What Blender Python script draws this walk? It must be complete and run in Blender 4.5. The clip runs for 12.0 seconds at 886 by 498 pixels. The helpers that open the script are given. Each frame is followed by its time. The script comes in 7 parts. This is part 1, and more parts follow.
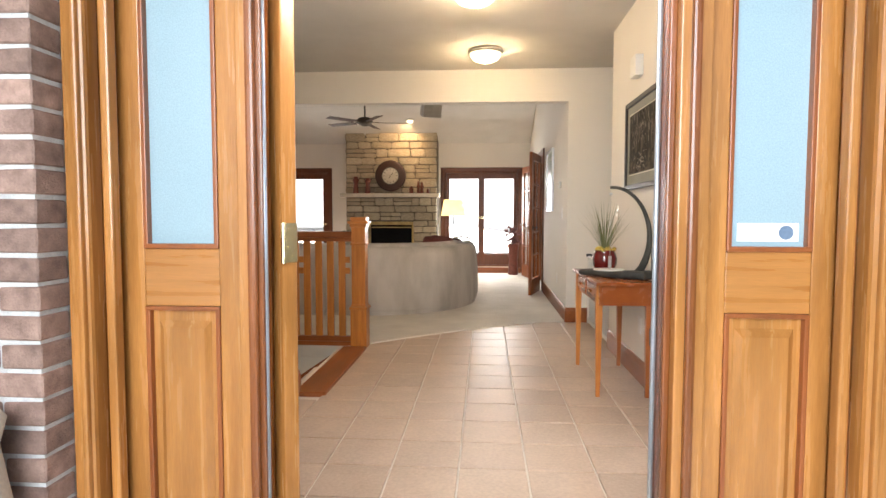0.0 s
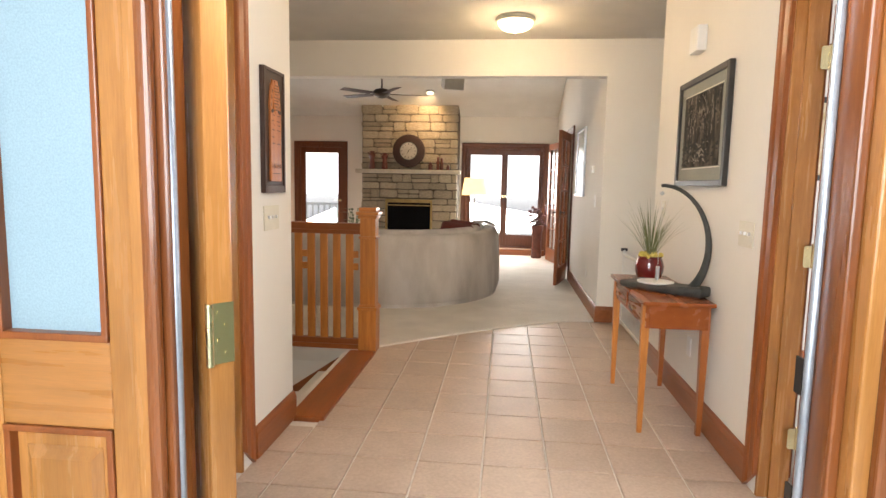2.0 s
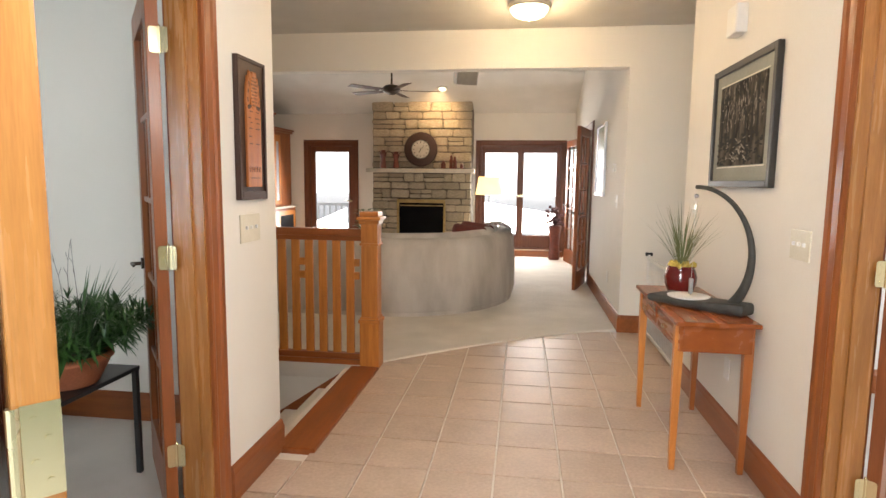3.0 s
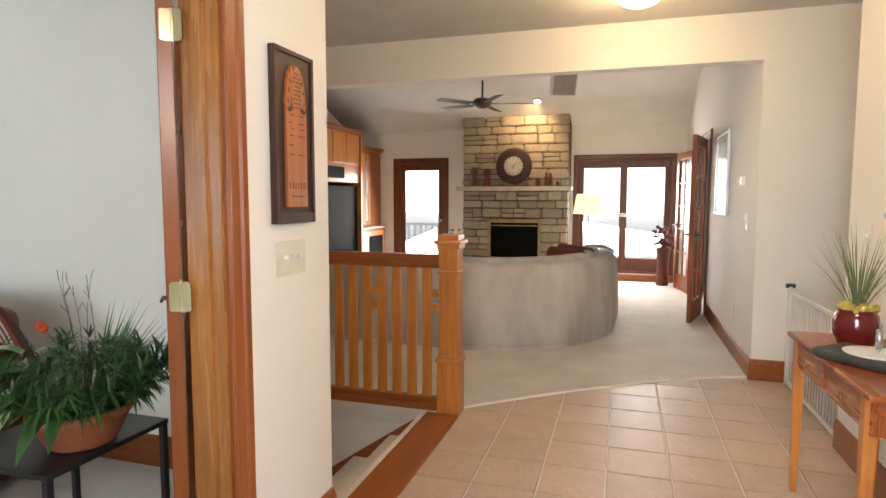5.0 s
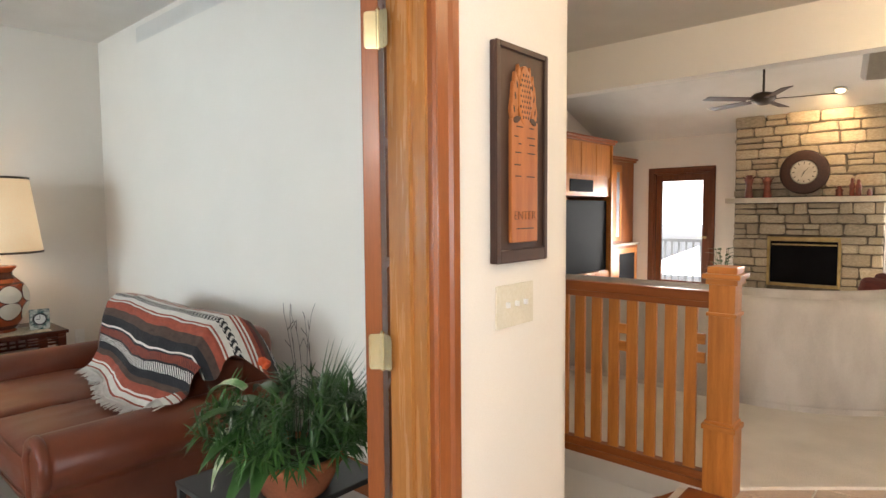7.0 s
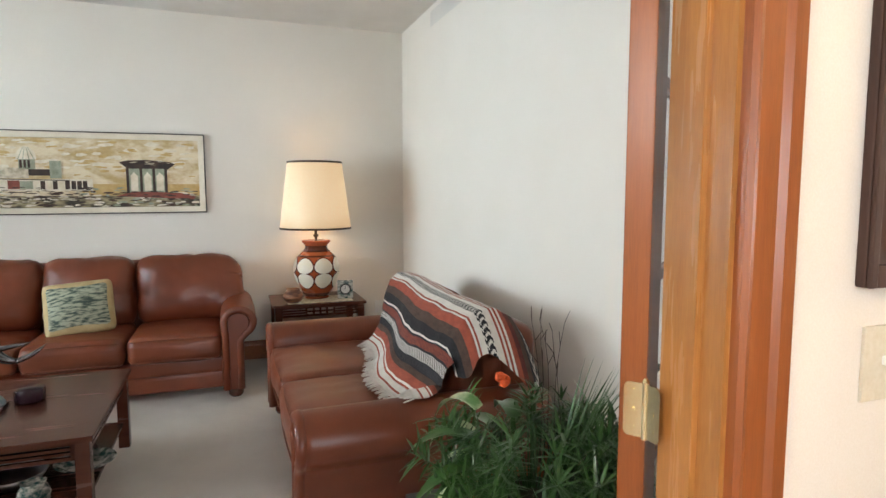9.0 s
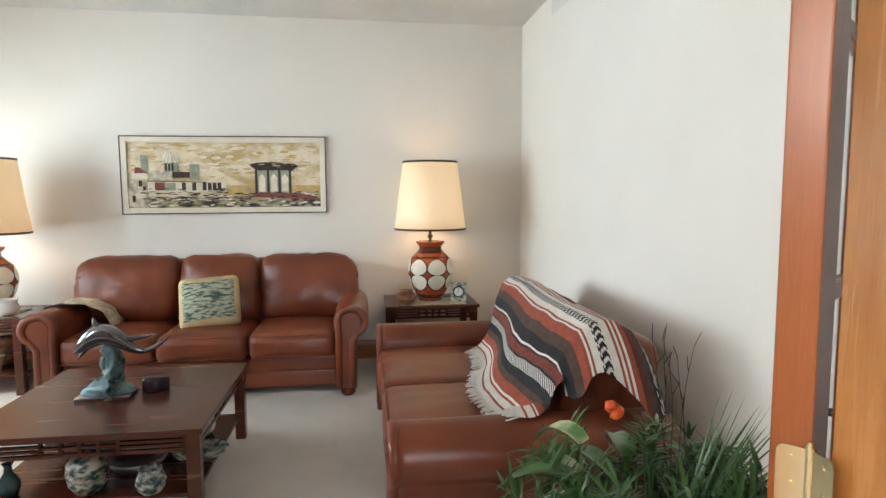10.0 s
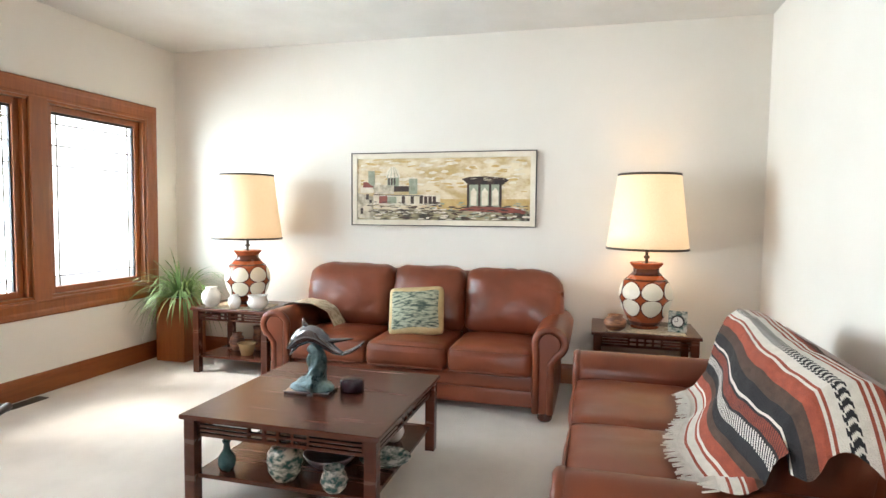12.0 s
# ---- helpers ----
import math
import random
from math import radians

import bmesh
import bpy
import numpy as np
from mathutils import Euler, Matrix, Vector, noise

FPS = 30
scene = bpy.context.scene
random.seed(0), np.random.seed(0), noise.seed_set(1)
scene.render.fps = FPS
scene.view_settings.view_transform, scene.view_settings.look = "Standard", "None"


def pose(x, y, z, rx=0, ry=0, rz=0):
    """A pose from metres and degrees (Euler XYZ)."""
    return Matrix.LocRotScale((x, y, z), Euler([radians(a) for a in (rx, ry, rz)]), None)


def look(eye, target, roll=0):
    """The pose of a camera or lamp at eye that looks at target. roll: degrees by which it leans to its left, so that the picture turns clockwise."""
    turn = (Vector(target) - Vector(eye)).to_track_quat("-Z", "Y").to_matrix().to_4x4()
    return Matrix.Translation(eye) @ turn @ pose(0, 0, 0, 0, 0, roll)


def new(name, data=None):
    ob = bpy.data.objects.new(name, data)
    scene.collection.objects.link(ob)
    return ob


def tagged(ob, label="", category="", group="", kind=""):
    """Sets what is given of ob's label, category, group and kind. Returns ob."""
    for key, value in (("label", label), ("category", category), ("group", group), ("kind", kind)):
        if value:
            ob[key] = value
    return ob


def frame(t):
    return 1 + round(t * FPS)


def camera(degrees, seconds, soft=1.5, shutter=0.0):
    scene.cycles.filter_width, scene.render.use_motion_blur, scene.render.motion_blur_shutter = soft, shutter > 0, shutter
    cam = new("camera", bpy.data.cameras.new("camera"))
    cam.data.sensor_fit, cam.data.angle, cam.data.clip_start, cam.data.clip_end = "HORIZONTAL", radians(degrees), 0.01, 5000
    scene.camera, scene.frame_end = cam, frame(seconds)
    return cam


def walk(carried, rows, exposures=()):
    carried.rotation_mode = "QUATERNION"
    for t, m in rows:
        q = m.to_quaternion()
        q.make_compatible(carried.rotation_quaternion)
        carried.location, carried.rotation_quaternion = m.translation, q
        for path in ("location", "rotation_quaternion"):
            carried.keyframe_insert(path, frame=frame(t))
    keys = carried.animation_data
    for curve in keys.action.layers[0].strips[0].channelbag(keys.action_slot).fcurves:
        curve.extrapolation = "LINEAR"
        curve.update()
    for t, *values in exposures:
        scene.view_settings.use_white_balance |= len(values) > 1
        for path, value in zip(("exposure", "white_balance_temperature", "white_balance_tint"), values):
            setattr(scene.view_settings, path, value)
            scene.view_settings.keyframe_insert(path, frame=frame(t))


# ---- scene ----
cam = camera(74.5, 12.0)
PATH = [
    (0, (0.114, -3.329, 1.193), (-0.027, -1.337, 1.077), 0.1),
    (0.5, (0.096, -3.138, 1.239), (-0.044, -1.148, 1.095), 0.5),
    (1, (0.047, -3.011, 1.352), (-0.104, -1.024, 1.176), 1.1),
    (1.5, (0.064, -2.898, 1.378), (-0.114, -0.916, 1.171), 1.1),
    (2, (0.072, -2.746, 1.377), (-0.134, -0.769, 1.153), 1.1),
    (2.5, (0.105, -2.542, 1.404), (-0.14, -0.571, 1.167), 0.8),
    (4.5, (0.061, -1.902, 1.408), (-0.347, 0.046, 1.219), 0.4),
    (5, (0.046, -1.744, 1.4), (-0.54, 0.161, 1.23), 0.1),
    (5.5, (0.034, -1.557, 1.404), (-0.762, 0.271, 1.244), 0.2),
    (6, (-0.013, -1.402, 1.424), (-1.018, 0.32, 1.272), -0.0),
    (6.5, (-0.077, -1.362, 1.462), (-1.246, 0.254, 1.317), 0.1),
    (6.7, (-0.098, -1.337, 1.461), (-1.329, 0.234, 1.325), -0.2),
    (8.3, (-0.433, -1.056, 1.472), (-2.113, 0.014, 1.297), 0.4),
    (8.5, (-0.445, -1.027, 1.486), (-2.187, -0.062, 1.304), 0.4),
    (9, (-0.486, -0.908, 1.457), (-2.357, -0.225, 1.274), 0.0),
    (9.5, (-0.552, -0.842, 1.438), (-2.487, -0.37, 1.256), -0.1),
    (10, (-0.666, -0.78, 1.439), (-2.64, -0.51, 1.264), -0.1),
    (10.5, (-0.761, -0.739, 1.431), (-2.754, -0.714, 1.27), 0.2),
    (11, (-0.807, -0.707, 1.43), (-2.796, -0.852, 1.283), 0.6),
    (11.5, (-0.864, -0.643, 1.429), (-2.832, -0.973, 1.295), 0.8),
    (12, (-0.892, -0.587, 1.433), (-2.822, -1.098, 1.307), 0.8),
]
walk(cam, [(t, look(eye, target, roll)) for t, eye, target, roll in PATH], [(0, 0.1), (2, 0.14), (2.5, 0.2), (4.5, 0.17), (5.5, 0.34), (6.7, 0.44), (8.5, 0.52), (10, 0.68), (10.6, 0.76), (11.3, 1.0), (12, 1.12)])

# ---- light ----
world = bpy.data.worlds.new("overcast_sky")
scene.world = world
world.use_nodes = True
wn = world.node_tree.nodes
sky = wn.new("ShaderNodeTexSky")
sky.sky_type, sky.sun_disc = "NISHITA", False
sky.sun_elevation, sky.sun_rotation, sky.dust_density = radians(48), radians(200), 3.0
world.node_tree.links.new(sky.outputs[0], wn["Background"].inputs[0])
wn["Background"].inputs[1].default_value = 0.15


def lamp(name, kind, m, energy, colour, **extra):
    data = bpy.data.lights.new(name, kind)
    data.energy, data.color = energy, colour
    for key, value in extra.items():
        if key == "angle":
            data.angle = value
        if key == "size":
            data.shape, data.size = "RECTANGLE", value
        if key == "size_y":
            data.size_y = value
        if key == "radius":
            data.shadow_soft_size = value
        if key == "spot":
            data.spot_size, data.spot_blend = value, 0.8
    ob = new(name, data)
    ob.matrix_world = m
    return ob


DAY, COOL, WARM = (1.0, 0.97, 0.93), (0.77, 0.92, 1.0), (1.0, 0.66, 0.34)
lamp("sun", "SUN", look((3, -9, 11), (0, 0, 0)), 1.5, (1.0, 0.97, 0.92), angle=radians(15))
lamp("window_daylight", "AREA", look((-3.75, -6.9, 1.5), (-4.7, -1.5, 1.6)), 440, COOL, size=5.0, size_y=2.8)
lamp("patio_daylight", "AREA", look((0.08, 8.62, 1.2), (-0.2, 4.5, -0.6)), 85, DAY, size=1.4, size_y=1.7)
lamp("side_door_daylight", "AREA", look((-3.6, 8.62, 1.1), (-3, 4.5, -0.3)), 48, DAY, size=0.6, size_y=1.6)
lamp("porch_daylight", "AREA", look((-0.8, -4.8, 1.9), (-0.2, -1.9, 1.0)), 240, (0.88, 0.95, 1.0), size=3.0, size_y=1.8)
lamp("entry_daylight", "AREA", look((0.06, -1.80, 1.95), (0.0, 2.6, 0.1)), 25, DAY, size=0.86, size_y=0.4)
# Added lamp in the closed study, brightens the foyer's west wall; no window there.
lamp("study_fill", "AREA", look((4.3, -0.5, 1.5), (0, -0.5, 1.2)), 85, (0.86, 0.92, 1.0), size=1.5, size_y=1.4)

# ---- materials ----
def material(name, colours, rough=0.6, metal=0.0, scale=8.0, stretch=(1, 1, 1), bump=0.1, fine=120.0, vary=0.0, coat=0.0, contrast=(0.3, 0.7), detail=6.0, speck=0.22, blotch=0.0):
    """Two-scale noise between two base colours, a fine relief, and a shift from piece to piece."""
    m = bpy.data.materials.new(name)
    m.use_nodes = True
    nt = m.node_tree
    n, l = nt.nodes, nt.links
    b = n["Principled BSDF"]
    tc = n.new("ShaderNodeTexCoord")
    mp = n.new("ShaderNodeMapping")
    mp.inputs["Scale"].default_value = stretch
    oi = n.new("ShaderNodeObjectInfo")
    off = n.new("ShaderNodeVectorMath")
    off.operation = "MULTIPLY_ADD"
    off.inputs[1].default_value = (7.3, 3.1, 5.7) if vary else (0, 0, 0)
    l.new(oi.outputs["Random"], off.inputs[0])
    l.new(tc.outputs["Object"], off.inputs[2])
    l.new(off.outputs[0], mp.inputs[0])
    big = n.new("ShaderNodeTexNoise")
    big.inputs["Scale"].default_value, big.inputs["Detail"].default_value = scale, detail
    l.new(mp.outputs[0], big.inputs[0])
    ramp = n.new("ShaderNodeValToRGB")
    ramp.color_ramp.elements[0].position, ramp.color_ramp.elements[1].position = contrast
    ramp.color_ramp.elements[0].color, ramp.color_ramp.elements[1].color = (*colours[0], 1), (*colours[1], 1)
    l.new(big.outputs[0], ramp.inputs[0])
    small = n.new("ShaderNodeTexNoise")
    small.inputs["Scale"].default_value, small.inputs["Detail"].default_value = fine, 4
    l.new(mp.outputs[0], small.inputs[0])
    mix = n.new("ShaderNodeMix")
    mix.data_type, mix.blend_type = "RGBA", "OVERLAY"
    mix.inputs[0].default_value = speck
    l.new(ramp.outputs[0], mix.inputs[6])
    l.new(small.outputs[0], mix.inputs[7])
    hsv = n.new("ShaderNodeHueSaturation")
    l.new(mix.outputs[2], hsv.inputs["Color"])
    if vary:
        mr = n.new("ShaderNodeMapRange")
        mr.inputs[3].default_value, mr.inputs[4].default_value = 1 - vary, 1 + vary
        l.new(oi.outputs["Random"], mr.inputs[0])
        l.new(mr.outputs[0], hsv.inputs["Value"])
    if blotch:
        cloud = n.new("ShaderNodeTexNoise")
        cloud.inputs["Scale"].default_value, cloud.inputs["Detail"].default_value = 3.0, 3
        drift = n.new("ShaderNodeMapping")
        drift.inputs["Scale"].default_value = tuple(0.5 if c < 1 else min(c, 3.0) for c in stretch)
        l.new(off.outputs[0], drift.inputs[0])
        l.new(drift.outputs[0], cloud.inputs[0])
        shift = n.new("ShaderNodeMapRange")
        shift.inputs[1].default_value, shift.inputs[2].default_value = 0.3, 0.7
        shift.inputs[3].default_value, shift.inputs[4].default_value = 1 - blotch, 1 + blotch
        l.new(cloud.outputs[0], shift.inputs[0])
        tint = n.new("ShaderNodeMix")
        tint.data_type, tint.blend_type = "RGBA", "MULTIPLY"
        tint.inputs[0].default_value = 1.0
        l.new(hsv.outputs[0], tint.inputs[6])
        l.new(shift.outputs[0], tint.inputs[7])
        l.new(tint.outputs[2], b.inputs["Base Color"])
    else:
        l.new(hsv.outputs[0], b.inputs["Base Color"])
    rr = n.new("ShaderNodeMapRange")
    rr.inputs[3].default_value, rr.inputs[4].default_value = max(rough - 0.08, 0.02), min(rough + 0.1, 1)
    l.new(big.outputs[0], rr.inputs[0])
    l.new(rr.outputs[0], b.inputs["Roughness"])
    b.inputs["Metallic"].default_value = metal
    b.inputs["Coat Weight"].default_value = coat
    b.inputs["Coat Roughness"].default_value = 0.15
    if bump:
        bp = n.new("ShaderNodeBump")
        bp.inputs["Strength"].default_value, bp.inputs["Distance"].default_value = bump, 0.01
        l.new(small.outputs[0], bp.inputs["Height"])
        l.new(bp.outputs[0], b.inputs["Normal"])
    return m


def glow(name, colour, strength, base=(0.8, 0.75, 0.65)):
    m = material(name, (base, base), rough=0.5, bump=0.02)
    b = m.node_tree.nodes["Principled BSDF"]
    b.inputs["Emission Color"].default_value = (*colour, 1)
    b.inputs["Emission Strength"].default_value = strength
    return m


V, X, Y = (14, 14, 0.9), (0.9, 14, 14), (14, 0.9, 14)
M = {}
M["wall"] = material("wall_paint", ((0.74, 0.70, 0.635), (0.78, 0.74, 0.675)), 0.75, scale=1.5, bump=0.06, fine=260)
M["ceiling"] = material("ceiling_texture", ((0.62, 0.60, 0.56), (0.68, 0.66, 0.62)), 0.9, scale=3, bump=0.35, fine=120)
M["trim"] = material("stained_trim", ((0.225, 0.060, 0.013), (0.285, 0.083, 0.019)), 0.34, scale=3, stretch=V, bump=0.05, fine=30, coat=0.10, blotch=0.16)
M["trim_x"] = material("stained_trim_along", ((0.225, 0.060, 0.013), (0.285, 0.083, 0.019)), 0.34, scale=3, stretch=X, bump=0.05, fine=30, coat=0.10, blotch=0.16)
M["trim_y"] = material("stained_trim_deep", ((0.225, 0.060, 0.013), (0.285, 0.083, 0.019)), 0.34, scale=3, stretch=Y, bump=0.05, fine=30, coat=0.10, blotch=0.16)
# Trim wood darkened in its colour, as the far doors look against backlight.
M["backlit_wood"] = material("backlit_trim_wood", ((0.085, 0.024, 0.009), (0.15, 0.045, 0.016)), 0.35, scale=3, stretch=V, bump=0.05, fine=30)
M["fir"] = material("varnished_fir", ((0.34, 0.138, 0.033), (0.44, 0.192, 0.053)), 0.25, scale=3, stretch=V, bump=0.06, fine=30, coat=0.22, blotch=0.22)
M["fir_x"] = material("varnished_fir_along", ((0.33, 0.132, 0.031), (0.45, 0.195, 0.054)), 0.28, scale=3, stretch=X, bump=0.06, fine=30, coat=0.22, blotch=0.22)
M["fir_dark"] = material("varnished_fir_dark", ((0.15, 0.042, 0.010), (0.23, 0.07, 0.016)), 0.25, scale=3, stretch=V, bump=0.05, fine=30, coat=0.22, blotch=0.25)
M["oak"] = material("honey_oak", ((0.40, 0.135, 0.025), (0.55, 0.21, 0.042)), 0.35, scale=3, stretch=V, bump=0.05, fine=30, coat=0.2, blotch=0.16)
M["oak_x"] = material("honey_oak_along", ((0.40, 0.135, 0.025), (0.55, 0.21, 0.042)), 0.35, scale=3, stretch=X, bump=0.05, fine=30, coat=0.2, blotch=0.16)
M["cherry"] = material("cherry_wood", ((0.30, 0.085, 0.018), (0.37, 0.115, 0.026)), 0.3, scale=3, stretch=V, bump=0.03, fine=30, coat=0.3, speck=0.1, blotch=0.12)
M["cherry_y"] = material("cherry_top", ((0.25, 0.062, 0.014), (0.31, 0.085, 0.019)), 0.25, scale=2, stretch=(8, 0.7, 8), bump=0.0, fine=20, coat=0.05, speck=0.05)
M["mahogany"] = material("dark_mahogany", ((0.060, 0.015, 0.008), (0.088, 0.024, 0.012)), 0.24, scale=1.6, stretch=Y, bump=0.01, fine=12, speck=0.06)
M["leather"] = material("chestnut_leather", ((0.130, 0.029, 0.012), (0.190, 0.047, 0.019)), 0.33, scale=4, bump=0.07, fine=220, speck=0.12, blotch=0.14)
M["leather_dark"] = material("worn_leather", ((0.125, 0.029, 0.012), (0.18, 0.045, 0.018)), 0.33, scale=4, bump=0.07, fine=220, speck=0.12, blotch=0.14)
M["carpet"] = material("cream_carpet", ((0.68, 0.63, 0.565), (0.78, 0.735, 0.67)), 0.95, scale=2.2, bump=0.8, fine=380, blotch=0.05)
M["tile"] = material("beige_tile", ((0.46, 0.345, 0.265), (0.54, 0.412, 0.322)), 0.42, scale=5, bump=0.03, fine=60, vary=0.07)
M["grout"] = material("pale_grout", ((0.70, 0.64, 0.57), (0.78, 0.72, 0.65)), 0.85, scale=6, bump=0.2)
M["brick"] = material("brown_brick", ((0.18, 0.112, 0.092), (0.38, 0.25, 0.205)), 0.85, scale=22, bump=0.5, fine=180, vary=0.35)
M["mortar"] = material("grey_mortar", ((0.52, 0.52, 0.53), (0.66, 0.66, 0.66)), 0.95, scale=20, bump=0.6)
M["stone"] = material("limestone", ((0.31, 0.255, 0.18), (0.47, 0.40, 0.30)), 0.85, scale=9, bump=0.6, fine=70, vary=0.18)
M["joint"] = material("dark_joint", ((0.11, 0.09, 0.07), (0.19, 0.16, 0.125)), 0.95, scale=20, bump=0.4)
M["slab"] = material("mantel_stone", ((0.42, 0.38, 0.32), (0.52, 0.48, 0.41)), 0.8, scale=8, bump=0.4)
M["brass"] = material("polished_brass", ((0.74, 0.64, 0.38), (0.80, 0.71, 0.46)), 0.24, 1.0, scale=3, bump=0.0, speck=0.05)
M["bronze"] = material("dark_bronze", ((0.045, 0.035, 0.028), (0.08, 0.06, 0.045)), 0.4, 0.7, scale=8, bump=0.05)
M["black"] = material("black_metal", ((0.010, 0.010, 0.011), (0.022, 0.021, 0.021)), 0.4, scale=8, bump=0.03)
M["screen"] = material("dark_screen", ((0.004, 0.004, 0.005), (0.007, 0.007, 0.008)), 0.55, scale=3, bump=0)
M["screen"].node_tree.nodes["Principled BSDF"].inputs["Specular IOR Level"].default_value = 0.04
M["chrome"] = material("silver_metal", ((0.50, 0.52, 0.56), (0.62, 0.64, 0.68)), 0.3, 1.0, scale=6, bump=0)
M["strip"] = material("grey_weatherstrip", ((0.30, 0.32, 0.36), (0.40, 0.42, 0.46)), 0.35, 0.6, scale=6, bump=0)
M["white"] = material("white_plastic", ((0.74, 0.73, 0.70), (0.80, 0.79, 0.76)), 0.4, scale=6, bump=0.02)
M["ivory"] = material("ivory_plastic", ((0.62, 0.57, 0.45), (0.68, 0.63, 0.51)), 0.4, scale=6, bump=0.02)
M["grey_cloth"] = material("grey_beige_upholstery", ((0.40, 0.365, 0.33), (0.61, 0.57, 0.53)), 0.9, scale=3.2, stretch=(1, 1, 0.35), contrast=(0.34, 0.66), bump=0.25, fine=300)
# Blue in the base colour stands in for the sky reflected in the panes.
M["frost"] = material("sky_tinted_frosted_glass", ((0.29, 0.40, 0.46), (0.32, 0.43, 0.49)), 0.2, scale=1.5, bump=0.02, fine=300)
M["clay"] = material("terracotta", ((0.36, 0.11, 0.05), (0.46, 0.16, 0.075)), 0.8, scale=8, bump=0.15)
M["soil"] = material("potting_soil", ((0.02, 0.014, 0.01), (0.05, 0.036, 0.025)), 1.0, scale=30, bump=0.8)
M["shade"] = glow("lit_lampshade", (1.0, 0.62, 0.30), 0.30, (0.70, 0.60, 0.44))
M["bulb"] = glow("lit_glass", (1.0, 0.80, 0.50), 4.0)
M["lawn"] = material("mown_lawn", ((0.06, 0.10, 0.03), (0.11, 0.16, 0.05)), 1.0, scale=0.6, bump=0.5)
M["concrete"] = material("porch_concrete", ((0.52, 0.51, 0.49), (0.62, 0.61, 0.59)), 0.9, scale=4, bump=0.4)
pane = bpy.data.materials.new("clear_glass")
pane.use_nodes = True
pb = pane.node_tree.nodes["Principled BSDF"]
pb.inputs["Transmission Weight"].default_value, pb.inputs["Roughness"].default_value, pb.inputs["IOR"].default_value = 1.0, 0.0, 1.08
M["glass"] = pane


# ---- mesh helpers ----
def bx(bm, x0, y0, z0, x1, y1, z1, bevel=0.0):
    m = Matrix.LocRotScale(((x0 + x1) / 2, (y0 + y1) / 2, (z0 + z1) / 2), None, (abs(x1 - x0), abs(y1 - y0), abs(z1 - z0)))
    made = bmesh.ops.create_cube(bm, size=1, matrix=m)["verts"]
    if bevel:
        edges = list({e for v in made for e in v.link_edges})
        bmesh.ops.bevel(bm, geom=edges, offset=bevel, segments=2, affect="EDGES", profile=0.6)
    return made


def boxes(rows, bevel=0.0):
    bm = bmesh.new()
    for row in rows:
        bx(bm, *row, bevel)
    return bm


def tube(bm, a, b, r0, r1=None, seg=12):
    a, b = Vector(a), Vector(b)
    r1 = r0 if r1 is None else r1
    turn = (b - a).to_track_quat("Z", "Y").to_matrix().to_4x4()
    bmesh.ops.create_cone(bm, cap_ends=True, segments=seg, radius1=r0, radius2=r1, depth=(b - a).length, matrix=Matrix.Translation((a + b) / 2) @ turn)


def lathe(profile, seg=28, centre=(0, 0)):
    bm = bmesh.new()
    rings = [[bm.verts.new((centre[0] + r * math.cos(2 * math.pi * i / seg), centre[1] + r * math.sin(2 * math.pi * i / seg), z)) for i in range(seg)] for r, z in profile]
    for a, b in zip(rings, rings[1:]):
        for i in range(seg):
            bm.faces.new((a[i], a[(i + 1) % seg], b[(i + 1) % seg], b[i]))
    bm.faces.new(rings[-1])
    bm.faces.new(rings[0][::-1])
    return bm


def sweep(path, profile, closed_profile=True, bm=None):
    """Carries a profile of (out, up) along a level path; out is to the right of the way."""
    bm = bm or bmesh.new()
    rings = []
    for i, p in enumerate(path):
        p = Vector(p)
        before, after = Vector(path[max(i - 1, 0)]), Vector(path[min(i + 1, len(path) - 1)])
        if 0 < i < len(path) - 1:
            d0, d1 = (p - before).normalized(), (after - p).normalized()
            d = (d0 + d1).normalized()
            k = 1 / max(d.dot(d0), 0.4)
        else:
            d, k = (after - before).normalized(), 1
        right = Vector((d.y, -d.x, 0))
        rings.append([bm.verts.new(p + right * o * k + Vector((0, 0, u))) for o, u in profile])
    n = len(profile)
    for a, b in zip(rings, rings[1:]):
        for i in range(n if closed_profile else n - 1):
            bm.faces.new((a[i], a[(i + 1) % n], b[(i + 1) % n], b[i]))
    if closed_profile:
        bm.faces.new(rings[0][::-1])
        bm.faces.new(rings[-1])
    bmesh.ops.recalc_face_normals(bm, faces=bm.faces)
    return bm


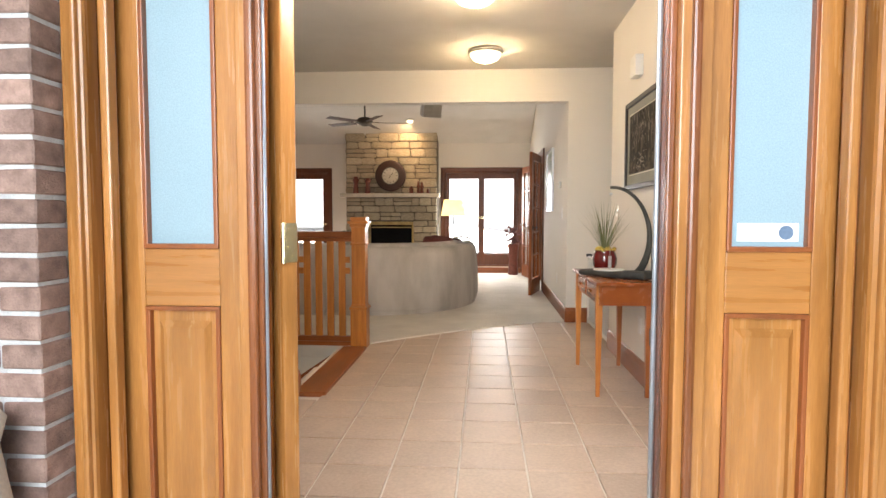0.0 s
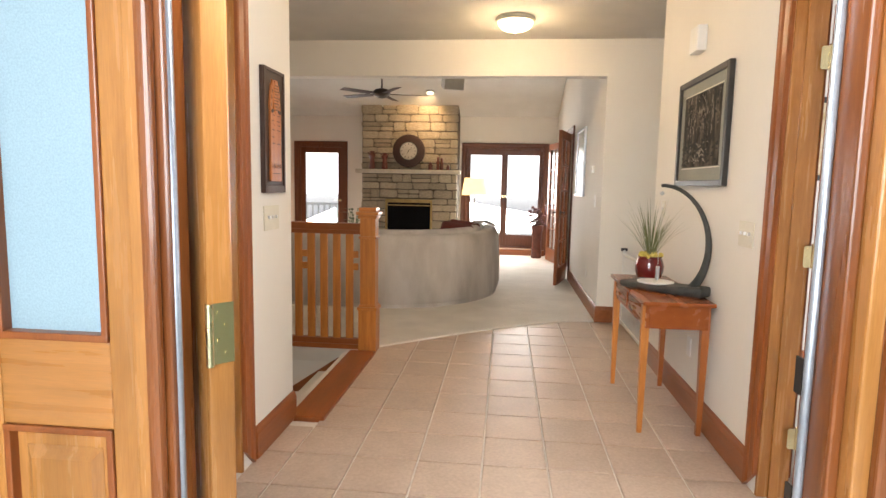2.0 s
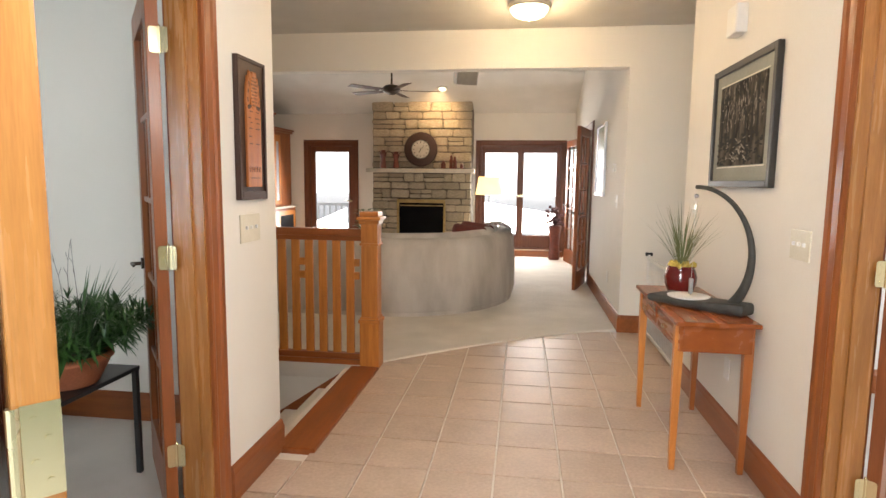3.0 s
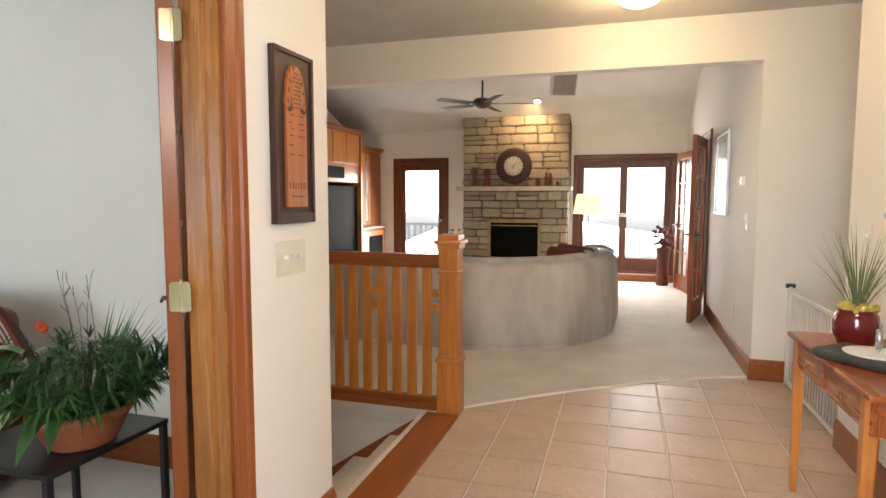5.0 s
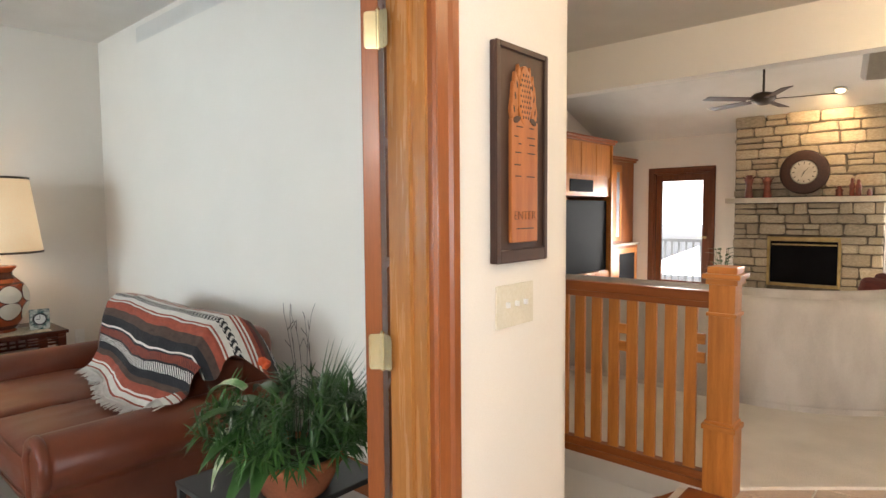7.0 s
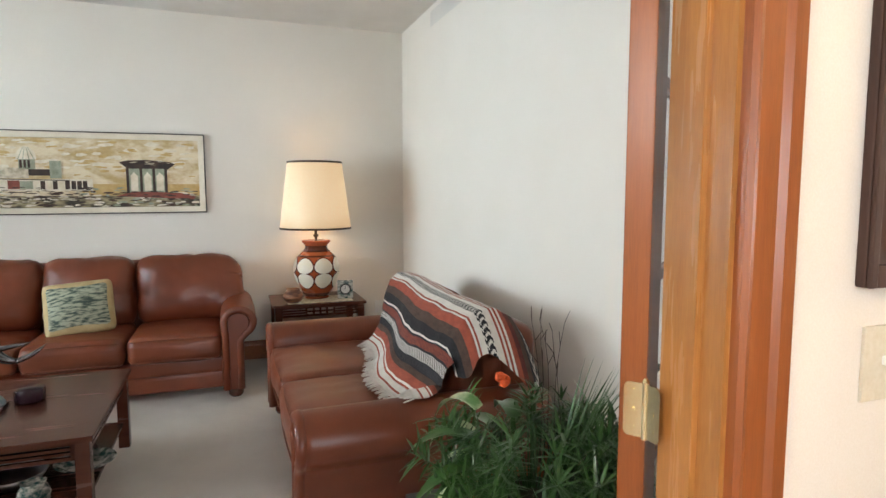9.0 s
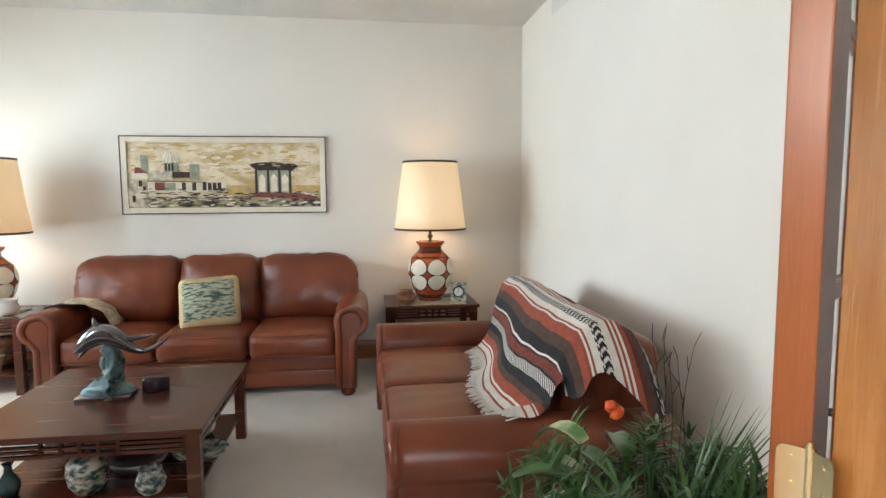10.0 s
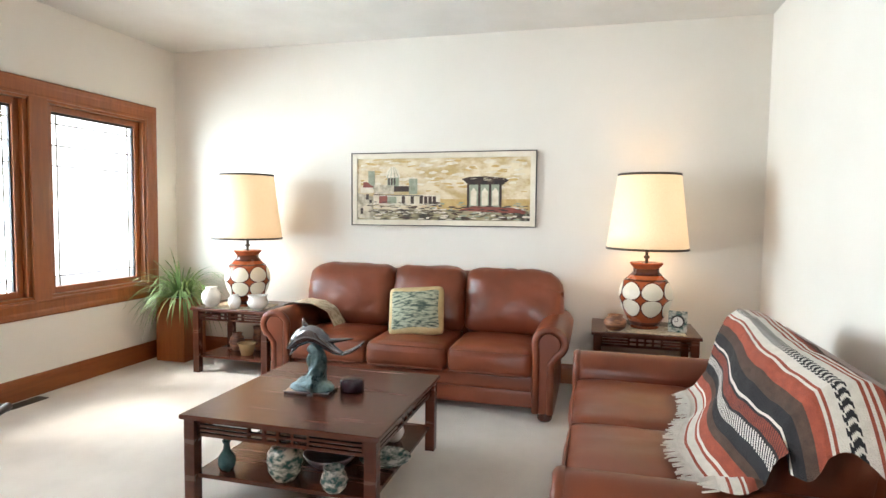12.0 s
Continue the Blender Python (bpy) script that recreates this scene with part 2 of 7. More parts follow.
def soft_box(bm, cx, cy, cz, sx, sy, sz, r, puff=(0, 0, 0), m=None, inner=5):
    """A cushion: a box with round edges whose faces swell by puff."""
    h, puff = Vector((sx / 2, sy / 2, sz / 2)), Vector(puff)
    r = min(r, *(c * 0.98 for c in h))

    def ticks(a):
        low = [-a, -a + r * 0.12, -a + r * 0.4, -a + r]
        return low + [(-a + r) + (2 * a - 2 * r) * i / inner for i in range(1, inner)] + [-t for t in low[::-1]]

    t = [ticks(c) for c in h]
    made = []
    for axis in range(3):
        u, v = (axis + 1) % 3, (axis + 2) % 3
        for side in (-1, 1):
            grid = []
            for a in t[u]:
                row = []
                for b in t[v]:
                    q = Vector((0, 0, 0))
                    q[axis], q[u], q[v] = side * h[axis], a, b
                    c = Vector([max(-(h[k] - r), min(h[k] - r, q[k])) for k in range(3)])
                    q = c + (q - c).normalized() * r
                    f = Vector([math.cos(0.5 * math.pi * min(1, abs(q[k]) / h[k])) for k in range(3)])
                    q += Vector((puff.x * math.copysign(1, q.x) * f.y * f.z * (abs(q.x) > h.x * 0.3), puff.y * math.copysign(1, q.y) * f.x * f.z * (abs(q.y) > h.y * 0.3), puff.z * math.copysign(1, q.z) * f.x * f.y * (abs(q.z) > h.z * 0.3)))
                    if m:
                        q = m @ q
                    row.append(bm.verts.new(q + Vector((cx, cy, cz))))
                grid.append(row)
            made += [v for row in grid for v in row]
            for i in range(len(grid) - 1):
                for j in range(len(grid[0]) - 1):
                    f = (grid[i][j], grid[i + 1][j], grid[i + 1][j + 1], grid[i][j + 1])
                    bm.faces.new(f if side > 0 else f[::-1])
    bmesh.ops.remove_doubles(bm, verts=made, dist=0.0005)
    return bm


def part(name, bm, mat, parent=None, label="", smooth=False, m=None):
    """Links a bmesh as one mesh object, under a thing or a part."""
    mesh = bpy.data.meshes.new(name)
    bm.to_mesh(mesh)
    bm.free()
    mesh.materials.append(M[mat] if isinstance(mat, str) else mat)
    if smooth:
        mesh.polygons.foreach_set("use_smooth", [True] * len(mesh.polygons))
    ob = new(name, mesh)
    ob.parent = parent
    if m:
        ob.matrix_basis = m
    if label:
        ob["label"] = label
    return ob


def thing(name, m, label, category, group=""):
    ob = new(name)
    ob.matrix_world = m
    ob.empty_display_size = 0.1
    return tagged(ob, label, category, group)


def struct(name, bm, mat, label, category, smooth=False):
    return tagged(part(name, bm, mat, None, "", smooth), label, category, "", "structure")


# ---- structure: floors ----
FOYER_TOP, LIVING_TOP = 2.80, 2.96
struct("floor", boxes([(-1.12, -1.90, -0.12, 3.2, 3.30, -0.012), (-1.20, 0.40, -0.14, -1.12, 1.80, -0.012)]), "grout", "pale grout bed under the foyer tiles", "floor")
floor_foyer = bpy.data.objects["floor"]
struct("floor_living", boxes([(-5.95, -4.9, -0.15, -1.12, 0.70, 0.0)]), "carpet", "cream cut-pile carpet in the sitting room", "floor")
struct("floor_study", boxes([(1.42, -2.0, -0.15, 4.6, 1.85, 0.0)]), "carpet", "pale carpet in the side study", "floor")
# great-room carpet with its curved edge against the tiles
bm = bmesh.new()
edge = []
for i in range(25):
    x = -1.10 + 2.13 * i / 24
    edge.append((x, 1.80 + 1.46 * (1 - (1 - (i / 24)) ** 1.35)))
outline = edge + [(1.03, 8.75), (-5.05, 8.75), (-5.05, 1.80)]
top = [bm.verts.new((x, y, 0.012)) for x, y in outline]
low = [bm.verts.new((x, y, -0.10)) for x, y in outline]
bm.faces.new(top)
bm.faces.new(low[::-1])
for i in range(len(top)):
    j = (i + 1) % len(top)
    bm.faces.new((top[i], low[i], low[j], top[j]))
struct("floor_great_room", bm, "carpet", "cream carpet with a curved edge against the tiles", "floor")
bm = sweep([(x, y, 0) for x, y in edge], [(-0.006, 0.0), (-0.006, 0.014), (0.004, 0.012), (0.010, 0.0)])
struct("trim_carpet_edge", bm, "grout", "pale edging strip between carpet and tiles", "trim")
struct("ground", boxes([(-400, -400, -0.75, 400, -4.7, -0.45), (-400, 8.7, -0.75, 400, 400, -0.45), (-400, -4.7, -0.75, -5.95, 8.7, -0.45), (4.65, -4.7, -0.75, 400, 8.7, -0.45), (-1.2, -4.7, -0.75, 4.65, -1.9, -0.45)]), "lawn", "mown lawn round the house", "ground")
struct("pavement", boxes([(-1.15, -6.5, -0.44, 2.6, -2.0, -0.20)]), "concrete", "concrete porch slab before the entry door", "pavement")
struct("floor_basement", boxes([(-5.2, 0.3, -2.7, -0.9, 2.0, -2.6)]), "carpet", "carpet at the foot of the stairs", "floor")
# Pale sheets added outside so the ground seen through the glass looks bright.
struct("pavement_drive", boxes([(-60, -60, -0.44, -1.7, -5.4, -0.40)]), "concrete", "made-up pale ground sheet that brightens the front window's view", "pavement")
struct("pavement_patio", boxes([(-40, 8.95, -0.44, 40, 60, -0.08)]), "concrete", "concrete patio behind the house, stretched wide to brighten the view", "pavement")

# ---- structure: walls ----
def wall(name, rows, label="smooth warm-white painted wall"):
    return struct(name, boxes(rows), "wall", label, "wall")


wall("wall_foyer_west", [(-1.25, -1.80, 0, -1.12, -1.60, FOYER_TOP), (-1.25, -0.225, 0, -1.12, 0.42, FOYER_TOP), (-1.25, -1.60, 2.17, -1.12, -0.225, FOYER_TOP), (-1.27, 0.42, 0, -1.25, 0.67, LIVING_TOP)])
wall("wall_foyer_east", [(1.24, -1.80, 0, 1.37, -1.50, FOYER_TOP), (1.24, -0.10, 0, 1.37, 1.98, FOYER_TOP), (1.24, -1.50, 2.17, 1.37, -0.10, FOYER_TOP)])
wall("wall_header", [(-5.0, 3.22, 2.445, 1.03, 3.36, 4.9), (1.03, 3.22, 0, 3.2, 3.36, 4.9)], "cream painted wall with a wide dropped header")
wall("wall_great_east", [(1.03, 3.36, 0, 1.16, 5.85, 4.9), (1.03, 7.42, 0, 1.16, 8.85, 4.9), (1.03, 5.85, 2.15, 1.16, 7.42, 4.9)])
wall("wall_great_north", [(-5.05, 8.68, 0, -4.06, 8.83, 3.4), (-3.14, 8.68, 0, -0.70, 8.83, 3.4), (0.80, 8.68, 0, 1.16, 8.83, 3.4), (-4.06, 8.68, 2.08, -3.14, 8.83, 3.4), (-0.70, 8.68, 2.08, 0.80, 8.83, 3.4), (-0.70, 8.68, 0, 0.80, 8.83, 0.14)])
wall("wall_great_west", [(-5.18, 0.80, 0, -5.05, 8.83, 4.9)])
wall("wall_stair_south", [(-5.05, 0.65, -2.6, -1.42, 0.80, LIVING_TOP), (-1.42, 0.65, -2.6, -1.27, 0.67, LIVING_TOP), (-1.25, 0.42, -2.6, -1.12, 0.44, 0), (-5.05, 0.42, -2.6, -1.25, 0.44, -0.15)])
wall("wall_stair_north", [(-5.05, 1.82, -2.6, -1.0, 1.95, -0.02)])
wall("wall_stair_end", [(-5.18, 0.42, -2.6, -5.05, 1.95, 0)])
wall("wall_living_north", [(-6.0, 0.65, 0, -5.05, 0.80, LIVING_TOP)])
wall("wall_living_west", [(-6.0, -4.83, 0, -5.87, 0.65, LIVING_TOP)])
WX0, WX1, WZ0, WZ1 = -5.47, -3.31, 0.72, 2.256
wall("wall_living_south", [(-5.87, -4.83, 0, WX0, -4.68, LIVING_TOP), (WX1, -4.83, 0, -1.12, -4.68, LIVING_TOP), (WX0, -4.83, 0, WX1, -4.68, WZ0), (WX0, -4.83, WZ1, WX1, -4.68, LIVING_TOP)])
wall("wall_living_east", [(-1.25, -4.68, 0, -1.12, -2.0, LIVING_TOP), (-1.25, -2.0, 0, -1.12, -1.80, LIVING_TOP)])
wall("wall_front", [(-1.12, -1.90, 2.25, 1.37, -1.75, FOYER_TOP), (-1.12, -1.90, 0, -0.913, -1.75, 2.25), (1.042, -1.90, 0, 1.37, -1.75, 2.25)])
wall("wall_study", [(1.37, -2.10, 0, 4.6, -1.95, LIVING_TOP), (1.37, 1.85, 0, 4.6, 1.98, LIVING_TOP), (4.6, -2.10, 0, 4.75, 1.98, LIVING_TOP)])
wall("wall_hall_end", [(3.2, 1.98, 0, 3.3, 3.36, LIVING_TOP)])
wall("wall_side_room", [(1.16, 5.3, 0, 3.6, 5.4, 2.6), (1.16, 7.9, 0, 3.6, 8.0, 2.6), (3.6, 5.3, 0, 3.7, 8.0, 2.6)])
struct("floor_side_room", boxes([(1.03, 5.4, -0.1, 3.6, 7.9, 0.005)]), "carpet", "pale carpet beyond the glazed doors", "floor")

# ---- structure: ceilings ----
def ceiling(name, bm):
    return struct(name, bm, "ceiling", "white lightly textured ceiling", "ceiling")


ceiling("ceiling_foyer", boxes([(-5.05, 0.65, FOYER_TOP, 3.3, 3.22, FOYER_TOP + 0.12), (-1.25, -1.95, FOYER_TOP, 1.37, 0.65, FOYER_TOP + 0.12)]))
ceiling("ceiling_living", boxes([(-6.0, -4.83, LIVING_TOP, -1.25, 0.65, LIVING_TOP + 0.12)]))
ceiling("ceiling_study", boxes([(1.37, -2.1, LIVING_TOP, 4.75, 1.98, LIVING_TOP + 0.12)]))
ceiling("ceiling_side_room", boxes([(1.16, 5.3, 2.6, 3.7, 8.0, 2.7)]))
VAULT = lambda y: 2.66 + 0.37 * (8.68 - y)
bm = bmesh.new()
low = [bm.verts.new((x, y, VAULT(y))) for x, y in ((-5.18, 8.83), (1.16, 8.83), (1.16, 3.3), (-5.18, 3.3))]
up = [bm.verts.new(v.co + Vector((0, 0, 0.15))) for v in low]
bm.faces.new(low)
bm.faces.new(up[::-1])
for i in range(4):
    bm.faces.new((low[i], up[i], up[(i + 1) % 4], low[(i + 1) % 4]))
bmesh.ops.recalc_face_normals(bm, faces=bm.faces)
ceiling("ceiling_vault", bm)
# Flat slabs, never in view, added to block the sky over the rooms.
struct("roof", boxes([(-6.3, -5.2, 3.3, 5.0, 3.2, 3.4), (-5.4, 3.2, 4.95, 1.4, 3.5, 5.05)]), "black", "unseen dark slab that shuts sky light out from above", "roof")

# ---- structure: baseboards and casings ----
SKIRT = [(0, 0), (0.016, 0), (0.016, 0.125), (0.012, 0.14), (0.010, 0.155), (0.004, 0.165), (0, 0.165)]


def baseboard(path):
    """The room lies to the right of the path."""
    along = abs(path[-1][0] - path[0][0]) > abs(path[-1][1] - path[0][1])
    struct("baseboard", sweep([(x, y, 0.0) for x, y in path], SKIRT), "trim_x" if along else "trim_y", "tall reddish stained wooden baseboard", "baseboard")


baseboard([(-1.12, -0.10), (-1.12, 0.42), (-1.25, 0.42)])
baseboard([(1.24, 1.98), (1.24, -0.005)])
baseboard([(1.37, 1.98), (1.24, 1.98)])
baseboard([(3.2, 3.22), (1.03, 3.22), (1.03, 5.76)][::-1])
baseboard([(1.03, 8.68), (1.03, 7.52)])
baseboard([(-5.87, -4.68), (-5.87, 0.65), (-1.25, 0.65), (-1.25, -0.12)])
baseboard([(-1.25, -4.68), (-5.87, -4.68)])
baseboard([(1.37, 1.85), (4.6, 1.85), (4.6, -1.95)])
baseboard([(-5.05, 8.68), (-4.16, 8.68)])
baseboard([(-3.04, 8.68), (-2.72, 8.68)])
CASING = [(0, 0), (0.014, 0.002), (0.018, 0.012), (0.014, 0.022), (0.015, 0.060), (0.021, 0.072), (0.024, 0.092), (0.018, 0.10), (0, 0.10)]


def casing(name, axis, plane, side, a, b, z1, mat=("trim", "trim_x", "trim_y"), z0=0.0, sill=False, width=1.0):
    """Moulded casing round an opening in a wall at x = plane or y = plane; it stands out to side."""
    bm = bmesh.new()

    def bar(p, q, inward):
        p, q = Vector(p), Vector(q)
        way = (q - p).normalized()
        out = Vector((side, 0, 0)) if axis == "x" else Vector((0, side, 0))
        rings = []
        for k, c in ((0, p), (1, q)):
            ring = []
            for d, w in CASING:
                w *= width
                mitre = w if k else -w
                ring.append(bm.verts.new(c + out * d - inward * w + way * mitre))
            rings.append(ring)
        n = len(CASING)
        for i in range(n):
            bm.faces.new((rings[0][i], rings[0][(i + 1) % n], rings[1][(i + 1) % n], rings[1][i]))
        bm.faces.new(rings[0])
        bm.faces.new(rings[1][::-1])

    P = (lambda u, z: (plane, u, z)) if axis == "x" else (lambda u, z: (u, plane, z))
    U = Vector((0, 1, 0)) if axis == "x" else Vector((1, 0, 0))
    low = z0 + (0.0 if sill else 0.1 * width)
    bar(P(a, low), P(a, z1), U)
    bar(P(b, low), P(b, z1), -U)
    bar(P(a, z1), P(b, z1), Vector((0, 0, -1)))
    if sill:
        bar(P(a, z0), P(b, z0), Vector((0, 0, 1)))
    bmesh.ops.recalc_face_normals(bm, faces=bm.faces)
    return struct(name, bm, mat[0], "moulded reddish-brown stained door casing", "trim")


def jamb(name, axis, p0, p1, a, b, z1, mat="fir_dark"):
    rows = [(a, a + 0.02, 0, z1), (b - 0.02, b, 0, z1)]
    out = []
    for u0, u1, q0, q1 in rows:
        out.append((p0, u0, q0, p1, u1, q1) if axis == "x" else (u0, p0, q0, u1, p1, q1))
    out.append((p0, a + 0.02, z1 - 0.02, p1, b - 0.02, z1) if axis == "x" else (a + 0.02, p0, z1 - 0.02, b - 0.02, p1, z1))
    mid = (p0 + p1) / 2
    stop = [(a + 0.02, a + 0.032, 0, z1 - 0.02), (b - 0.032, b - 0.02, 0, z1 - 0.02)]
    for u0, u1, q0, q1 in stop:
        out.append((mid - 0.02, u0, q0, mid + 0.02, u1, q1) if axis == "x" else (u0, mid - 0.02, q0, u1, mid + 0.02, q1))
    return struct(name, boxes(out), mat, "varnished wooden door jamb with a stop", "trim")


casing("trim_french_west", "x", -1.12, 1, -1.58, -0.235, 2.15)
casing("trim_french_west_inner", "x", -1.25, -1, -1.58, -0.235, 2.15)
jamb("trim_jamb_west", "x", -1.25, -1.12, -1.60, -0.225, 2.17, "fir")
casing("trim_french_east", "x", 1.24, -1, -1.48, -0.11, 2.15)
casing("trim_french_east_inner", "x", 1.37, 1, -1.48, -0.11, 2.15)
jamb("trim_jamb_east", "x", 1.24, 1.37, -1.50, -0.10, 2.17, "fir")
casing("trim_side_room", "x", 1.03, -1, 5.87, 7.40, 2.13, ("backlit_wood",))
jamb("trim_jamb_side_room", "x", 1.03, 1.16, 5.85, 7.42, 2.15, "trim")


# ---- doors ----
def lever(parent, x, y, z, side, mat="bronze"):
    bm = bmesh.new()
    tube(bm, (x, y, z), (x, y + 0.055 * side, z), 0.009)
    tube(bm, (x, y, z), (x, y + 0.012 * side, z), 0.027, seg=20)
    tube(bm, (x + 0.005, y + 0.05 * side, z), (x - 0.11, y + 0.05 * side, z + 0.004), 0.009, 0.006)
    return part("door_handle", bm, mat, parent, "dark bronze lever handle")


def hinge(parent, x, y, z, turn_a, turn_b):
    """A butt hinge: two leaves that leave the pin at the given angles."""
    bm = bmesh.new()
    for turn in (turn_a, turn_b):
        c, q = math.cos(radians(turn)), math.sin(radians(turn))
        outline = [(0.004, -0.047)] + [(0.026 + 0.010 * math.sin(math.pi / 8 * k), -0.037 - 0.010 * math.cos(math.pi / 8 * k)) for k in range(5)]
        outline += [(0.026 + 0.010 * math.cos(math.pi / 8 * k), 0.037 + 0.010 * math.sin(math.pi / 8 * k)) for k in range(5)] + [(0.004, 0.047)]
        a, b = [[bm.verts.new((u, v, w)) for u, w in outline] for v in (-0.0015, 0.0015)]
        bm.faces.new(a)
        bm.faces.new(b[::-1])
        for k in range(len(a)):
            bm.faces.new((a[k - 1], b[k - 1], b[k], a[k]))
        made = a + b
        bmesh.ops.rotate(bm, verts=made, cent=(0, 0, 0), matrix=Matrix.Rotation(radians(turn), 3, "Z"))
        for k in (-0.032, 0, 0.032):
            tube(bm, (0.02 * c - 0.0025 * q, 0.02 * q + 0.0025 * c, k), (0.02 * c + 0.0025 * q, 0.02 * q - 0.0025 * c, k), 0.0035, seg=8)
    tube(bm, (0, 0, -0.05), (0, 0, 0.05), 0.006, seg=10)
    tube(bm, (0, 0, 0.05), (0, 0, 0.056), 0.007, 0.003, seg=10)
    return part("hinge", bm, "brass", parent, "polished brass butt hinge", m=pose(x, y, z))


def french_door(name, m, width, height=2.13, hand=1, mat="trim", handle=True, rows=5, label="", hinge_turn=None):
    """A glazed leaf: it hangs at the local origin and reaches along +x; one column of lights over a low panel."""
    ob = thing(name, m, label, "door")
    t, s = 0.0225, 0.10
    part("stile", boxes([(0.004, -t, 0.008, s, t, height)], 0.003), mat, ob)
    part("stile", boxes([(width - s, -t, 0.008, width, t, height)], 0.003), mat, ob)
    part("rail", boxes([(s, -t, 0.008, width - s, t, 0.24)], 0.003), mat, ob)
    part("rail", boxes([(s, -t, height - 0.11, width - s, t, height)], 0.003), mat, ob)
    z0, z1 = 0.24, height - 0.11
    step = (z1 - z0) / rows
    cols = 2
    w = (width - 2 * s) / cols
    for i in range(1, rows):
        part("muntin", boxes([(s, -0.012, z0 + step * i - 0.011, width - s, 0.012, z0 + step * i + 0.011)], 0.003), mat, ob)
    for i in range(1, cols):
        part("muntin", boxes([(s + w * i - 0.011, -0.011, z0, s + w * i + 0.011, 0.011, z1)], 0.003), mat, ob)
    for i in range(rows):
        for j in range(cols):
            g = part("pane", boxes([(s + w * j + 0.004, -0.002, z0 + step * i + 0.004, s + w * (j + 1) - 0.004, 0.002, z0 + step * (i + 1) - 0.004)]), "glass", ob, "clear glass pane")
            g.visible_shadow = False
    if handle:
        lever(ob, width - 0.05, t, 1.0, 1)
        lever(ob, width - 0.05, -t, 1.0, -1)
    if hinge_turn is not None:
        for z in (0.285, 1.096, 1.92):
            hinge(ob, 0.0, -t * hand, z, 90 * hand, hinge_turn)
    return ob


french_door("door_french_west_north", pose(-1.281, -0.276, 0, 0, 0, 129), 0.66, label="open glazed wooden french door with brass hinges", hinge_turn=-129, hand=1)
french_door("door_french_west_south", pose(-1.275, -1.575, 0, 0, 0, 209), 0.66, label="open glazed wooden french door with a lever handle", hinge_turn=151, hand=-1)
french_door("door_french_east_north", pose(1.398, -0.145, 0, 0, 0, 50), 0.66, label="open glazed wooden french door with brass hinges", hinge_turn=130, hand=-1)
french_door("door_french_east_south", pose(1.382, -1.470, 0, 0, 0, -35), 0.66, label="open glazed wooden french door", hinge_turn=215, hand=1)
french_door("door_side_room_near", pose(0.975, 5.90, 0.012, 0, 0, 254), 0.70, 2.10, mat="trim", label="reddish glazed wooden door standing open into the room")
french_door("door_side_room_far", pose(1.00, 7.42, 0.012, 0, 0, 101), 0.70, 2.10, mat="trim", label="reddish glazed wooden door folded back beside a vase")

# entry unit: posts, sidelights, open leaf


def sidelight(x0, x1, label, sticker=False):
    ob = thing("sidelight", pose((x0 + x1) / 2, -1.850, 0), label, "sidelight window", "sidelights by the entry")
    ob["kind"] = "structure"
    h = (x1 - x0) / 2
    g = 0.1
    part("stile", boxes([(-h, -0.022, -0.02, -g, 0.022, 2.2)], 0.004), "fir", ob)
    part("stile", boxes([(g, -0.022, -0.02, h, 0.022, 2.2)], 0.004), "fir", ob)
    part("rail", boxes([(-g, -0.021, 0.955, g, 0.021, 1.105)], 0.003), "fir_x", ob)
    part("rail", boxes([(-g, -0.021, -0.02, g, 0.021, 0.20)], 0.003), "fir_x", ob)
    part("rail", boxes([(-g, -0.021, 2.05, g, 0.021, 2.2)], 0.003), "fir_x", ob)
    # Fir mouldings coloured darker here, to draw the shaded outlines round pane and panel.
    part("moulding", boxes([(-g, -0.026, 1.105, -g + 0.012, 0.0, 2.05), (g - 0.012, -0.026, 1.105, g, 0.0, 2.05), (-g, -0.027, 1.105, g, 0.0, 1.118)], 0.003), "trim", ob)
    part("moulding", boxes([(-g, -0.026, 0.20, -g + 0.012, 0.0, 0.955), (g - 0.012, -0.026, 0.20, g, 0.0, 0.955), (-g, -0.027, 0.943, g, 0.0, 0.955)], 0.003), "trim", ob)
    bm = boxes([(-g + 0.012, -0.008, 0.2, g - 0.012, 0.008, 0.943)])
    v = [bm.verts.new(c) for c in ((-g + 0.03, -0.009, 0.23), (g - 0.03, -0.009, 0.23), (g - 0.03, -0.009, 0.915), (-g + 0.03, -0.009, 0.915), (-g + 0.045, -0.020, 0.25), (g - 0.045, -0.020, 0.25), (g - 0.045, -0.020, 0.895), (-g + 0.045, -0.020, 0.895))]
    for q in ((4, 5, 6, 7), (0, 1, 5, 4), (1, 2, 6, 5), (2, 3, 7, 6), (3, 0, 4, 7)):
        bm.faces.new([v[k] for k in q])
    part("raised_panel", bm, "fir", ob)
    part("pane", boxes([(-g + 0.012, -0.006, 1.118, g - 0.012, 0.004, 2.05)]), "frost", ob, "pale frosted glass pane")
    if sticker:
        part("sticker", boxes([(-g + 0.03, -0.0085, 1.13, g - 0.025, -0.0062, 1.175)]), "white", ob, "white security sticker")
        bm = bmesh.new()
        tube(bm, (g - 0.055, -0.0085, 1.152), (g - 0.055, -0.0105, 1.152), 0.017, seg=20)
        part("emblem", bm, "bluegrey", ob, "round blue emblem")
    return ob


M["bluegrey"] = material("blue_grey_print", ((0.10, 0.16, 0.25), (0.14, 0.20, 0.30)), 0.5, bump=0)
sidelight(-0.833, -0.505, "fir sidelight with frosted glass over a raised panel")
sidelight(0.646, 0.954, "fir sidelight with frosted glass and a sticker", True)


